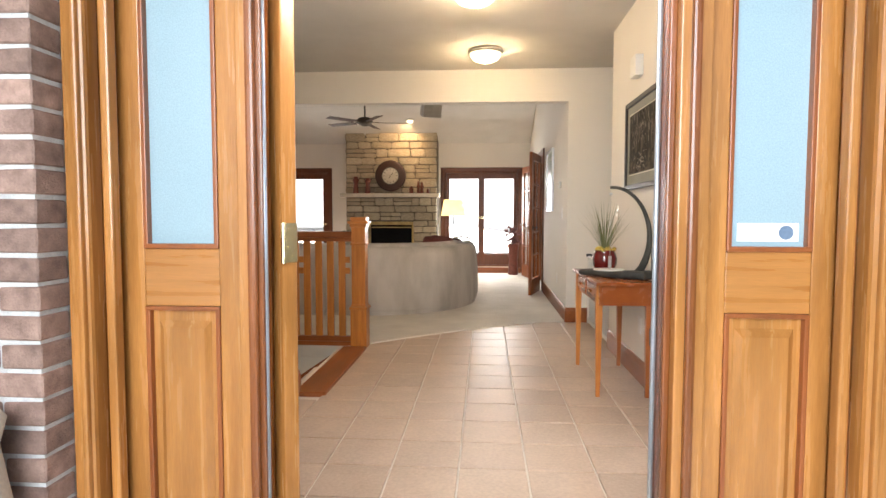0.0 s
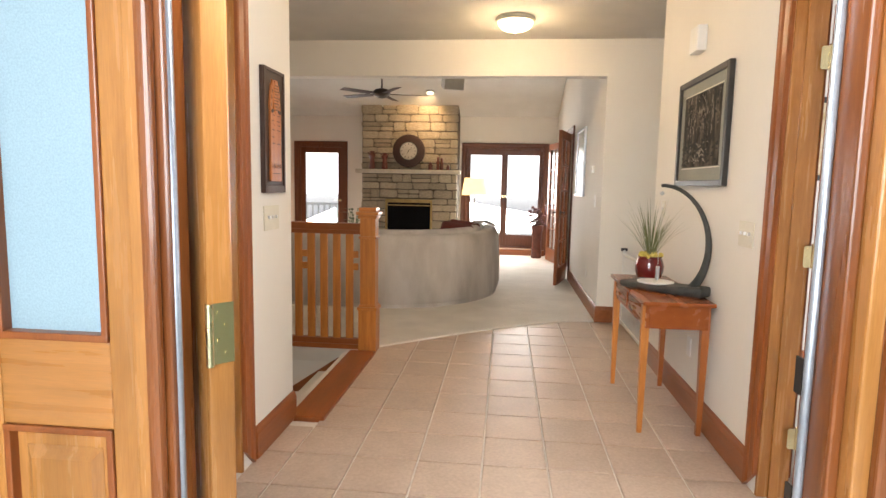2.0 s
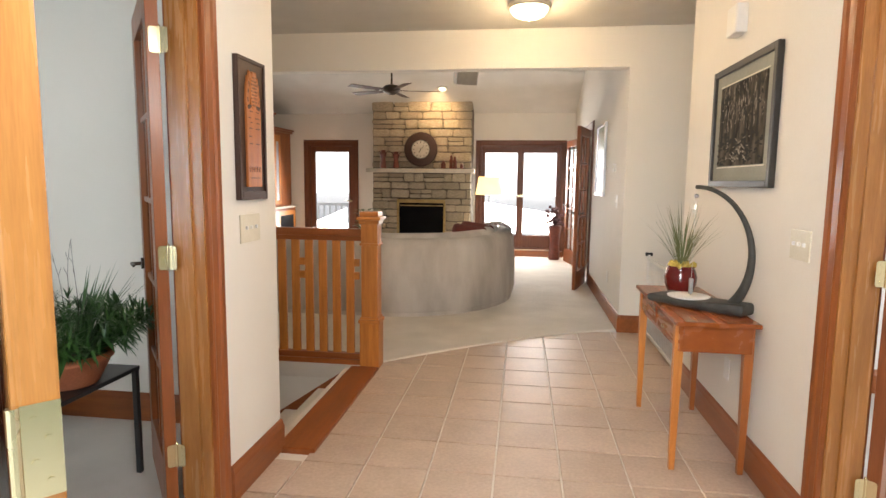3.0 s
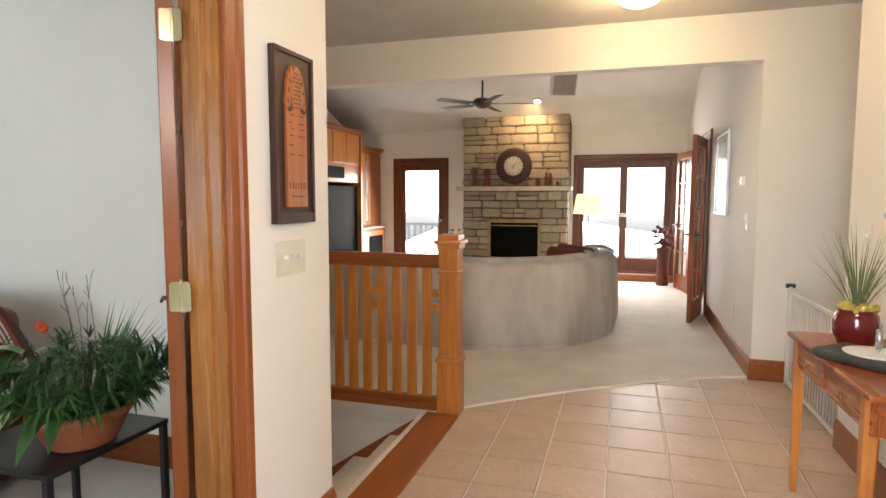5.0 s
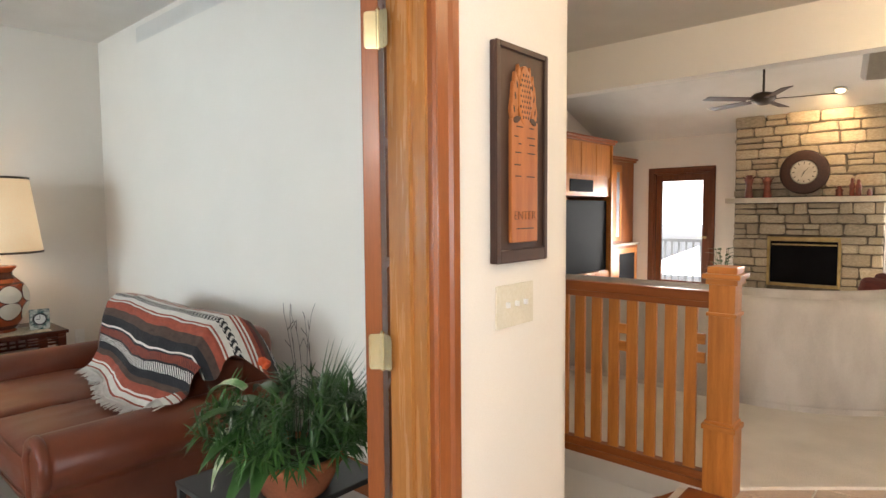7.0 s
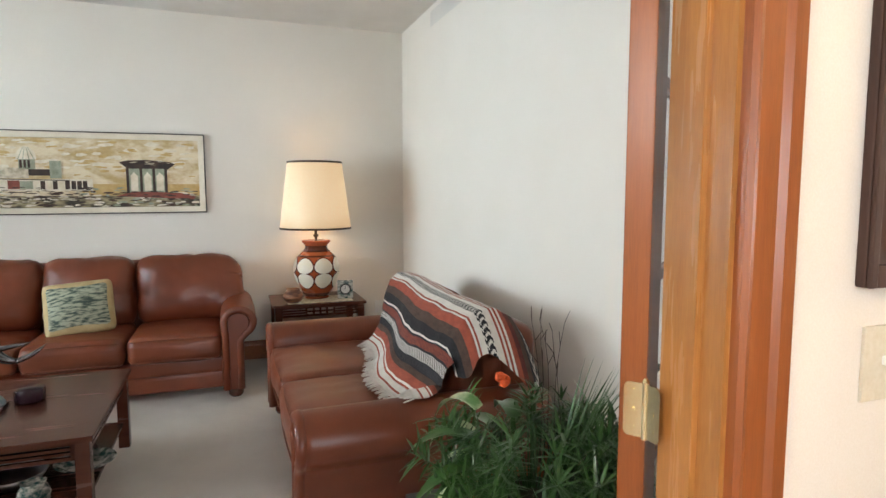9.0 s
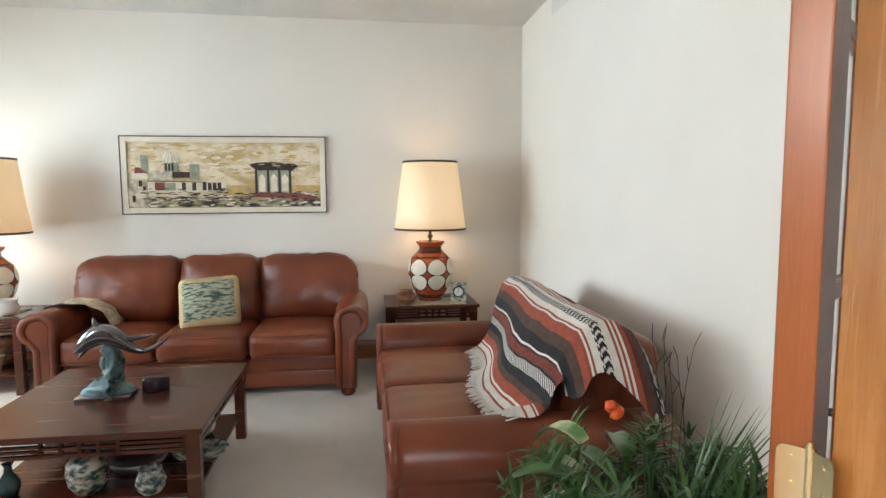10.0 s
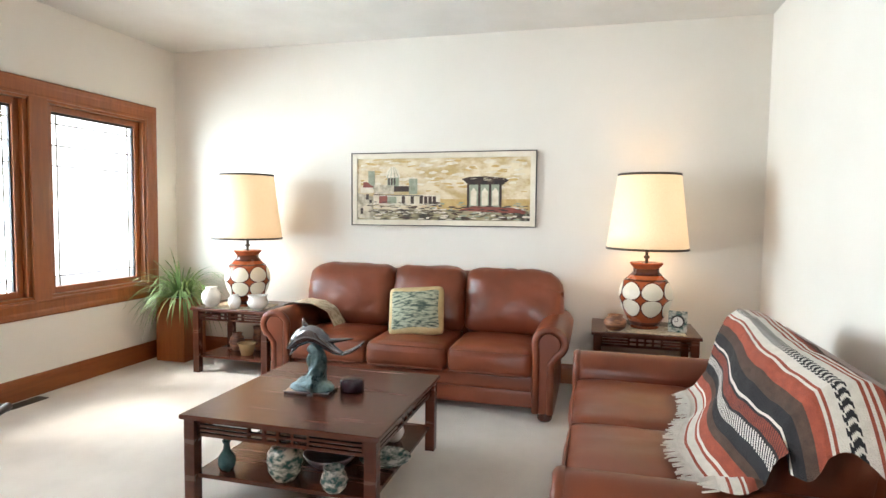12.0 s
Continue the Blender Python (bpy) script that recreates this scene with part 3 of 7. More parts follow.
for side, xs in (("left", (-0.913, -0.854, -0.833, -0.505, -0.463, -0.430)), ("right", (1.042, 0.98, 0.954, 0.646, 0.572, 0.555))):
    a, b, c, d, e, f = xs
    s = 1 if side == "left" else -1
    struct("trim_brickmould_" + side, boxes([(min(a, b), -1.965, -0.2, max(a, b), -1.900, 2.3)], 0.012), "fir", "rounded fir brick moulding", "trim")
    struct("trim_bead_" + side, boxes([(min(a + s * 0.035, a + s * 0.05), -1.980, -0.2, max(a + s * 0.035, a + s * 0.05), -1.962, 2.3)], 0.005), "fir", "narrow fir bead on the moulding", "trim")
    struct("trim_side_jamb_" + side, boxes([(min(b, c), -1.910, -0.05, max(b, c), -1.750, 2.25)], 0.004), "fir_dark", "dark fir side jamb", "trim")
    struct("trim_side_stop_" + side, boxes([(min(b + s * 0.018, b + s * 0.042), -1.935, -0.05, max(b + s * 0.018, b + s * 0.042), -1.900, 2.25)], 0.006), "fir", "fir stop moulding", "trim")
    struct("trim_mullion_" + side, boxes([(min(d, e), -1.905, -0.05, max(d, e), -1.815 if side == "left" else -1.750, 2.25)], 0.004), "fir", "wide fir mullion post", "trim")
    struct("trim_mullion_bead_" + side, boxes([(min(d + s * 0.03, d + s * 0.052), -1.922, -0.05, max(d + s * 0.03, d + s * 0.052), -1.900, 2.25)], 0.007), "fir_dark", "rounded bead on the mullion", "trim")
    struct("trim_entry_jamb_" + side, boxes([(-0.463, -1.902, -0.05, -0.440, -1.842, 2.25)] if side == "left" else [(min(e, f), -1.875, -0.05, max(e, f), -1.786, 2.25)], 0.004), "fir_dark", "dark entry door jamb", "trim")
    bm = bmesh.new()
    at = (-0.441, -1.886) if side == "left" else (f + s * 0.006, -1.812)
    tube(bm, (*at, 0.0), (*at, 2.2), 0.007, seg=8)
    struct("trim_weatherstrip_" + side, bm, "strip", "silver-grey weatherstrip along the jamb", "trim", True)
struct("trim_entry_head", boxes([(-0.913, -1.910, 2.2, 1.042, -1.750, 2.3)]), "fir_x", "fir head over the entry door", "trim")
struct("trim_threshold", boxes([(-0.430, -1.940, -0.06, 0.555, -1.750, 0.012)], 0.006), "brass", "brass door threshold", "trim")
struct("trim_strikes", boxes([(0.551, -1.790, 1.05, 0.5545, -1.768, 1.11), (0.551, -1.790, 0.85, 0.5545, -1.768, 0.895)]), "black", "dark strike plates on the door jamb", "trim")

entry = thing("door_entry", pose(-0.4095, -1.8490, 0.0, 0, 0, 140), "varnished fir entry door swung wide open on brass hinges", "door")
part("leaf", boxes([(0.0, -0.044, 0.015, 0.86, 0.0, 2.18)], 0.004), "fir", entry)
part("raised_panel", boxes([(0.14, -0.05, 0.25, 0.75, 0.006, 0.90)], 0.01), "fir", entry)
part("glass_light", boxes([(0.16, -0.048, 1.12, 0.73, 0.004, 2.0)], 0.01), "frost", entry, "frosted glass light")
for z in (0.27, 1.12, 1.93):
    bm = boxes([(-0.0030, -0.043, z - 0.052, 0.0005, -0.004, z + 0.052)])
    tube(bm, (-0.006, 0.0, z - 0.053), (-0.006, 0.0, z + 0.053), 0.0065, seg=10)
    for dy, dz in ((-0.018, 0.035), (-0.03, 0.012), (-0.018, -0.012), (-0.03, -0.035)):
        tube(bm, (-0.0045, dy, z + dz), (-0.002, dy, z + dz), 0.004, seg=8)
    part("hinge", bm, "brass", entry, "polished brass butt hinge")


# ---- stairs and railing ----
for i in range(9):
    x, z = -1.12 - 0.27 * i, -0.185 * (i + 1)
    struct("step", boxes([(x - 0.30, 0.44, z - 0.12, x, 1.82, z)], 0.012), "carpet", "beige carpeted stair tread going down", "step")
    struct("riser", boxes([(x - 0.001, 0.44, z, x + 0.02, 1.82, z + 0.165)]), "carpet", "beige carpeted riser", "step")
struct("trim_nosing", boxes([(-1.145, 0.40, -0.03, -0.93, 1.775, 0.018)], 0.010), "trim_y", "wide reddish wooden landing nosing", "trim")
struct("trim_nosing_end", boxes([(-1.25, 0.40, -0.03, -1.145, 0.445, 0.018)], 0.006), "trim_x", "end piece of the landing nosing", "trim")
bm = bmesh.new()
pts = [(-1.03, -0.02), (-1.19, -0.02), (-3.6, -1.66), (-3.6, -2.05), (-1.17, -0.33), (-1.03, -0.20)]
a = [bm.verts.new((x, 1.82, z)) for x, z in pts]
b = [bm.verts.new((x, 1.798, z)) for x, z in pts]
bm.faces.new(a[::-1])
bm.faces.new(b)
for i in range(len(a)):
    bm.faces.new((a[i], a[(i + 1) % len(a)], b[(i + 1) % len(a)], b[i]))
bmesh.ops.recalc_face_normals(bm, faces=bm.faces)
struct("trim_stair_skirt", bm, "trim_x", "dark reddish skirt board beside the stairs", "trim")

NX, NY = -1.005, 1.845
newel = thing("newel_post", pose(NX, NY, 0), "square honey-oak newel post with a stepped cap", "newel post")
part("plinth", boxes([(-0.073, -0.073, 0, 0.073, 0.073, 0.36)], 0.004), "oak", newel)
part("moulding", boxes([(-0.082, -0.082, 0.345, 0.082, 0.082, 0.372), (-0.07, -0.07, 0.372, 0.07, 0.07, 0.39)], 0.006), "oak_x", newel)
part("shaft", boxes([(-0.062, -0.062, 0.385, 0.062, 0.062, 1.13)], 0.004), "oak", newel)
part("moulding", boxes([(-0.072, -0.072, 0.925, 0.072, 0.072, 0.945)], 0.006), "oak_x", newel)
part("cap", boxes([(-0.075, -0.075, 1.085, 0.075, 0.075, 1.115), (-0.09, -0.09, 1.115, 0.09, 0.09, 1.14), (-0.07, -0.07, 1.14, 0.07, 0.07, 1.175)], 0.006), "oak_x", newel)

rail = thing("stair_railing", pose(-2.2, NY, 0), "honey-oak guard railing with flat slats and ladder blocks", "railing")
L0, L1 = -1.6, 1.133
part("top_rail", boxes([(L0, -0.032, 0.99, L1, 0.032, 1.045), (L0, -0.022, 0.955, L1, 0.022, 0.99)], 0.006), "trim_x", rail, "dark reddish wooden top rail")
part("bottom_rail", boxes([(L0, -0.04, 0.0, L1, 0.04, 0.05), (L0, -0.028, 0.05, L1, 0.028, 0.095)], 0.006), "trim_x", rail, "reddish wooden shoe rail")
slat_bm = boxes([(-0.031, -0.011, 0.09, 0.031, 0.011, 0.96)], 0.003)
slat = part("slat", slat_bm, "oak", rail)
slat.location = (L1 - 0.10, 0, 0)
for i in range(1, 25):
    s = new("slat", slat.data)
    s.parent, s.location = rail, (L1 - 0.10 - 0.107 * i, 0, 0)
for i in range(0, 24, 4):
    for z in (0.79, 0.69):
        x = L1 - 0.10 - 0.107 * i
        part("block", boxes([(x + 0.03, -0.010, z - 0.028, x + (0.075 if i else 0.072), 0.010, z + 0.028)], 0.003), "oak_x", rail)


# ---- foyer ----
def plate(x, y, z, w, h, side, mat, toggles=0, name="switch_plate", label="ivory wall switch plate with toggles", axis="x"):
    m = pose(x, y, z, 0, 0, 0 if axis == "x" else 90)
    ob = thing(name, m, label, "switch" if toggles else "outlet")
    part("cover", boxes([(0, -w / 2, -h / 2, 0.006 * side, w / 2, h / 2)], 0.002), mat, ob)
    for i in range(toggles):
        u = (i - (toggles - 1) / 2) * 0.046
        part("toggle", boxes([(0.004 * side, u - 0.005, -0.004, 0.017 * side, u + 0.005, 0.012)], 0.002), "white", ob)
    if not toggles:
        for dz in (-0.02, 0.02):
            part("socket", boxes([(0.005 * side, -0.016, dz - 0.013, 0.0075 * side, 0.016, dz + 0.013)], 0.002), "white", ob)
    return ob


plate(-1.12, 0.135, 1.185, 0.19, 0.125, 1, "ivory", 3)
plate(1.24, 0.20, 1.16, 0.17, 0.125, -1, "ivory", 3)
plate(1.24, 0.93, 0.40, 0.075, 0.12, -1, "white", 0, "wall_outlet", "white wall outlet near the baseboard")
plate(1.03, 3.62, 1.22, 0.08, 0.13, -1, "white", 1)
plate(1.03, 4.05, 0.40, 0.075, 0.12, -1, "white", 0, "wall_outlet", "white wall outlet near the baseboard")
plate(1.24, 1.70, 1.22, 0.075, 0.12, -1, "ivory", 1)
t = thing("thermostat", pose(1.03, 3.80, 1.56), "small white wall thermostat", "thermostat")
part("case", boxes([(-0.025, -0.05, -0.04, 0, 0.05, 0.04)], 0.006), "white", t)
part("dial", boxes([(-0.028, -0.03, -0.01, -0.025, 0.03, 0.02)], 0.001), "ivory", t)
c = thing("door_chime", pose(1.24, 1.05, 2.27), "white door chime box high on the wall", "door chime")
part("cover", boxes([(-0.06, -0.075, -0.075, 0, 0.075, 0.075)], 0.008), "white", c)

M["print"] = material("dark_forest_print", ((0.025, 0.021, 0.017), (0.22, 0.185, 0.14)), 0.85, scale=7, stretch=(1, 1.9, 1.0), bump=0, contrast=(0.36, 0.85), fine=40)
M["print"].node_tree.nodes["Principled BSDF"].inputs["Specular IOR Level"].default_value = 0.1


def strokes(parent, name, mat, count, region, size, turn, seed, place, lift):
    """Small loose dabs of paint on a picture: region and size in metres across and up."""
    bm = bmesh.new()
    rnd = random.Random(seed)
    u0, v0, u1, v1 = region
    for k in range(count):
        u, v, a = rnd.uniform(u0, u1), rnd.uniform(v0, v1), radians(rnd.uniform(*turn))
        ln, wd = size[0] * rnd.uniform(0.4, 1.1), size[1] * rnd.uniform(0.5, 1.2)
        ring = []
        for p, q in ((-1, -0.5), (-0.3, -1), (0.6, -0.8), (1, 0.1), (0.4, 0.9), (-0.6, 0.8)):
            p, q = p * ln * rnd.uniform(0.7, 1.1), q * wd * rnd.uniform(0.6, 1.1)
            uu, vv = u + p * math.cos(a) - q * math.sin(a), v + p * math.sin(a) + q * math.cos(a)
            ring.append(bm.verts.new(place(min(max(uu, u0), u1), min(max(vv, v0), v1), lift + 0.00002 * k)))
        bm.faces.new(ring)
    bmesh.ops.recalc_face_normals(bm, faces=bm.faces)
    ob = part(name, bm, mat, parent)
    ob["kind"] = "stuff"
    return ob


M["matte"] = material("grey_green_mat_board", ((0.25, 0.25, 0.21), (0.29, 0.29, 0.245)), 0.9, scale=5, bump=0.02)
M["blackframe"] = material("black_frame", ((0.012, 0.010, 0.009), (0.03, 0.024, 0.02)), 0.45, scale=6, bump=0.03)
pic = thing("framed_picture", pose(1.24, 0.94, 1.72), "framed dark woodland print with a grey mat under glass", "picture")
W, H, F = 0.44, 0.33, 0.035
part("frame", boxes([(-0.03, -W, -H, -0.0, -W + F, H), (-0.03, W - F, -H, 0, W, H), (-0.03, -W + F, -H, 0, W - F, -H + F), (-0.03, -W + F, H - F, 0, W - F, H)], 0.004), "blackframe", pic)
part("mat_board", boxes([(-0.014, -W + F, -H + F, -0.002, W - F, H - F)]), "matte", pic, "grey-green mat board")
part("print", boxes([(-0.017, -W + F + 0.08, -H + F + 0.08, -0.0145, W - F - 0.08, H - F - 0.07)]), "print", pic, "sepia woodland print")
for low in (-H + F + 0.07, H - F - 0.066):
    part("inner_line", boxes([(-0.0165, -W + F + 0.07, low, -0.0142, W - F - 0.07, low + 0.006)]), "ivory", pic)
M["bark"] = material("dark_print_ink", ((0.008, 0.007, 0.006), (0.025, 0.021, 0.017)), 0.9, scale=20, bump=0)
M["mist"] = material("pale_print_ink", ((0.22, 0.185, 0.14), (0.40, 0.34, 0.27)), 0.9, scale=20, bump=0)
on_print = lambda u, v, d: Vector((-0.0172 - d, u, v))
pu, pv0, pv1 = W - F - 0.082, -H + F + 0.082, H - F - 0.072
strokes(pic, "mist_ink", "mist", 70, (-pu * 0.7, -0.04, pu * 0.75, pv1), (0.035, 0.006), (70, 110), 3, on_print, 0.0002)
for k, (u, r) in enumerate(((-0.24, 0.016), (-0.17, 0.009), (-0.09, 0.012), (0.0, 0.008), (0.07, 0.011), (0.15, 0.007), (0.20, 0.014), (0.27, 0.018))):
    bm = bmesh.new()
    low = -0.08 - 0.03 * (k % 3)
    v = [bm.verts.new(on_print(u + a * r * (1 if b < 0.5 else 0.6) + 0.012 * b, low + (pv1 - low) * b, 0.0025)) for a, b in ((-1, 0), (1, 0), (0.8, 1), (-0.8, 1))]
    bm.faces.new(v)
    part("printed_trunk", bm, "bark", pic)
strokes(pic, "foliage_ink", "bark", 120, (-pu, 0.02, pu, pv1), (0.022, 0.008), (0, 180), 5, on_print, 0.003)
strokes(pic, "foliage_ink", "mist", 60, (-pu, 0.0, pu, pv1), (0.010, 0.004), (0, 180), 6, on_print, 0.0056)
strokes(pic, "bank_ink", "bark", 90, (-pu, pv0, pu, -0.05), (0.040, 0.009), (-15, 15), 7, on_print, 0.003)
strokes(pic, "water_ink", "mist", 34, (-0.16, pv0 + 0.02, 0.18, -0.07), (0.025, 0.006), (-20, 30), 8, on_print, 0.005)
# carved plaque
M["plaque"] = material("carved_cherry_plaque", ((0.30, 0.085, 0.02), (0.42, 0.14, 0.035)), 0.4, scale=3, stretch=V, bump=0.06, fine=40)
M["walnut"] = material("dark_walnut", ((0.030, 0.012, 0.008), (0.055, 0.022, 0.013)), 0.5, scale=3, stretch=V, bump=0.04, fine=40)
pl = thing("carved_plaque", pose(-1.12, 0.147, 1.62), "carved cherry plaque with a pinecone crest on dark walnut board", "wall plaque")
part("board", boxes([(0, -0.132, -0.307, 0.018, 0.132, 0.307)], 0.004), "walnut", pl)
part("rim", boxes([(0.018, -0.132, -0.307, 0.026, -0.115, 0.307), (0.018, 0.115, -0.307, 0.026, 0.132, 0.307), (0.018, -0.115, 0.29, 0.026, 0.115, 0.307), (0.018, -0.115, -0.307, 0.026, 0.115, -0.27)], 0.003), "walnut", pl)
part("panel", boxes([(0.018, -0.068, -0.25, 0.030, 0.068, 0.10)], 0.003), "plaque", pl, "reddish carved wooden panel")
bm = bmesh.new()


def plaque_disc(bm, y, z, ry, rz, turn, x0, x1, tip=0.0):
    """A flat carved lobe, pointed upwards by tip."""
    rings = []
    for x, k in ((x0, 1.0), (x1 - 0.002, 1.0), (x1, 0.82)):
        ring = []
        for q in range(20):
            a = 2 * math.pi * q / 20
            u, v = ry * k * math.cos(a) * (1 - tip * max(0, math.sin(a))), rz * k * math.sin(a)
            ring.append(bm.verts.new((x, y + u * math.cos(turn) - v * math.sin(turn), z + u * math.sin(turn) + v * math.cos(turn))))
        rings.append(ring)
    for a, b in zip(rings, rings[1:]):
        for q in range(20):
            bm.faces.new((a[q], a[(q + 1) % 20], b[(q + 1) % 20], b[q]))
    bm.faces.new(rings[-1])


plaque_disc(bm, 0, 0.170, 0.036, 0.085, 0, 0.018, 0.033, 0.25)
part("cone", bm, "plaque", pl, "carved pinecone crest")
for s in (-1, 1):
    for y, z, ry, rz, turn in ((0.052, 0.128, 0.017, 0.040, -0.15), (0.047, 0.165, 0.015, 0.040, -0.22), (0.038, 0.198, 0.014, 0.036, -0.25), (0.024, 0.226, 0.012, 0.030, -0.2)):
        bm = bmesh.new()
        plaque_disc(bm, s * y, z, ry, rz, s * turn, 0.018, 0.029, 0.7)
        part("carved_leaf", bm, "plaque", pl)
    bm = bmesh.new()
    plaque_disc(bm, s * 0.040, 0.100, 0.010, 0.022, s * 1.25, 0.0295, 0.0315, 0.5)
    part("carved_hollow", bm, "walnut", pl)
    for y, z in ((0.054, 0.128), (0.048, 0.166), (0.039, 0.198)):
        bm = bmesh.new()
        plaque_disc(bm, s * y, z, 0.004, 0.013, -s * 0.2, 0.0285, 0.0295, 0.3)
        part("carved_hollow", bm, "walnut", pl)
for row in range(9):
    z = 0.108 + row * 0.0148
    wide = 0.036 * math.sqrt(max(0.05, 1 - ((z - 0.170) / 0.085) ** 2)) - 0.006
    for i in range(-3, 4):
        y = (i + (row % 2) * 0.5) * 0.0125
        if abs(y) < wide:
            bm = bmesh.new()
            plaque_disc(bm, y, z, 0.0035, 0.0052, 0, 0.0325, 0.0336)
            part("carved_hollow", bm, "walnut", pl)
rnd = random.Random(4)
for z, cells in ((0.078, ((-0.045, -0.012), (0.02, 0.046))), (0.050, ((-0.055, -0.035), (0.01, 0.05))), (0.030, ((-0.035, -0.02), (0.022, 0.05))), (0.005, ((-0.05, -0.02), (0.012, 0.052))), (-0.030, ((-0.055, -0.025),)), (-0.062, ((-0.05, -0.02), (0.008, 0.05))), (-0.212, ((-0.045, 0.045),))):
    for y0, y1 in cells:
        part("carved_mark", boxes([(0.0302, y0, z, 0.0312, y1, z + 0.0035)]), "walnut", pl)
words = bpy.data.curves.new("carved_word", "FONT")
words.body, words.size, words.align_x, words.extrude, words.offset = "ENTER", 0.038, "CENTER", 0.0006, -0.0012
source = new("carved_word", words)
mesh = bpy.data.meshes.new_from_object(source)
bpy.data.objects.remove(source)
mesh.materials.clear()
mesh.materials.append(M["walnut"])
word = new("carved_word", mesh)
word.parent, word.matrix_basis = pl, pose(0.0306, 0, -0.185, 90, 0, 90)
word["label"] = "carved word"

# console table
ct = thing("console_table", pose(1.025, 0.93, 0), "narrow cherry console table with two drawers and tapered legs", "console table")
TX, TY, TH = 0.185, 0.50, 0.765
part("tabletop", boxes([(-TX - 0.01, -TY, TH - 0.022, TX, TY, TH)], 0.006), "cherry_y", ct, "polished reddish cherry top")
part("apron", boxes([(-0.165, -0.45, TH - 0.155, -0.147, 0.45, TH - 0.022), (0.147, -0.45, TH - 0.155, 0.165, 0.45, TH - 0.022), (-0.147, -0.455, TH - 0.155, 0.147, -0.437, TH - 0.022), (-0.147, 0.437, TH - 0.155, 0.147, 0.455, TH - 0.022)], 0.002), "cherry_y", ct)
for y in (-0.22, 0.22):
    d = part("drawer", boxes([(-0.173, y - 0.19, TH - 0.135, -0.163, y + 0.19, TH - 0.04)], 0.004), "cherry_y", ct)
    bm = bmesh.new()
    for dy in (-0.018, 0.018):
        tube(bm, (-0.172, y + dy, TH - 0.088), (-0.192, y + dy, TH - 0.088), 0.007, 0.010)
    part("knob", bm, "brass", d, "small brass knobs")
for sx in (-1, 1):
    for sy in (-1, 1):
        bm = bmesh.new()
        bx(bm, sx * 0.160 - 0.021, sy * 0.41 - 0.021, TH - 0.16, sx * 0.160 + 0.021, sy * 0.41 + 0.021, TH - 0.022)
        top = [bm.verts.new((sx * 0.160 + a, sy * 0.41 + b, TH - 0.16)) for a, b in ((-0.021, -0.021), (0.021, -0.021), (0.021, 0.021), (-0.021, 0.021))]
        bot = [bm.verts.new((sx * 0.160 + a, sy * 0.41 + b, 0)) for a, b in ((-0.013, -0.013), (0.013, -0.013), (0.013, 0.013), (-0.013, 0.013))]
        for i in range(4):
            bm.faces.new((top[i], bot[i], bot[(i + 1) % 4], top[(i + 1) % 4]))
        bm.faces.new(bot)
        bmesh.ops.recalc_face_normals(bm, faces=bm.faces)
        part("leg", bm, "oak" if sx < 0 else "cherry", ct)

# arc pendulum ornament on the console
arc = thing("pendulum_ornament", pose(1.04, 0.80, TH, 0, 0, 40) @ Matrix.Scale(1.04, 4), "dark curved sand pendulum ornament with a white dish", "ornament")
M["driftwood"] = material("dark_bent_wood", ((0.018, 0.018, 0.016), (0.06, 0.06, 0.052)), 0.55, scale=14, bump=0.5, fine=60)
bm = bmesh.new()
soft_box(bm, 0, 0.0, 0.02, 0.21, 0.50, 0.04, 0.018, inner=6)
for v in bm.verts:
    if v.co.y < 0:
        v.co.x *= 1 - 0.5 * min(1, -v.co.y / 0.25)
        v.co.z *= 1 + 0.5 * min(1, -v.co.y / 0.25)
part("base", bm, "driftwood", arc, smooth=True)
part("dish", lathe([(0.0, 0.040), (0.098, 0.040), (0.104, 0.047), (0.098, 0.048), (0.0, 0.046)], 32, (0.0, 0.07)), "white", arc, "round white sand dish", True)
bm = bmesh.new()
ring = []
for i in range(31):
    f = i / 30
    a = -0.86 + (0.86 + 1.60) * f
    p = Vector((0, 0.055 - 0.30 * math.cos(a), 0.267 + 0.333 * math.sin(a)))
    r = 0.017 + 0.014 * (1 - f) ** 3 - 0.007 * f
    nrm = Vector((0, -math.cos(a), math.sin(a)))
    ring.append([bm.verts.new(p + nrm * r * math.cos(t) + Vector((1, 0, 0)) * r * 0.8 * math.sin(t)) for t in [k * math.pi / 4 for k in range(8)]])
for a, b in zip(ring, ring[1:]):
    for k in range(8):
        bm.faces.new((a[k], a[(k + 1) % 8], b[(k + 1) % 8], b[k]))
bm.faces.new(ring[0])
bm.faces.new(ring[-1][::-1])
bmesh.ops.recalc_face_normals(bm, faces=bm.faces)
part("arm", bm, "driftwood", arc, smooth=True)
bm = bmesh.new()
tube(bm, (0, 0.06, 0.59), (0, 0.06, 0.14), 0.0008, seg=5)
part("cord", bm, "white", arc)
bm = bmesh.new()
tube(bm, (0, 0.06, 0.135), (0, 0.06, 0.06), 0.011, seg=14)
tube(bm, (0, 0.06, 0.06), (0, 0.06, 0.049), 0.008, 0.001, seg=10)
part("pendulum", bm, "chrome", arc, "silver pendulum weight", True)
bm = bmesh.new()
bmesh.ops.create_icosphere(bm, subdivisions=2, radius=0.012, matrix=Matrix.Translation((0, 0.06, 0.555)))
part("bead", bm, "chrome", arc, "silver bead", True)


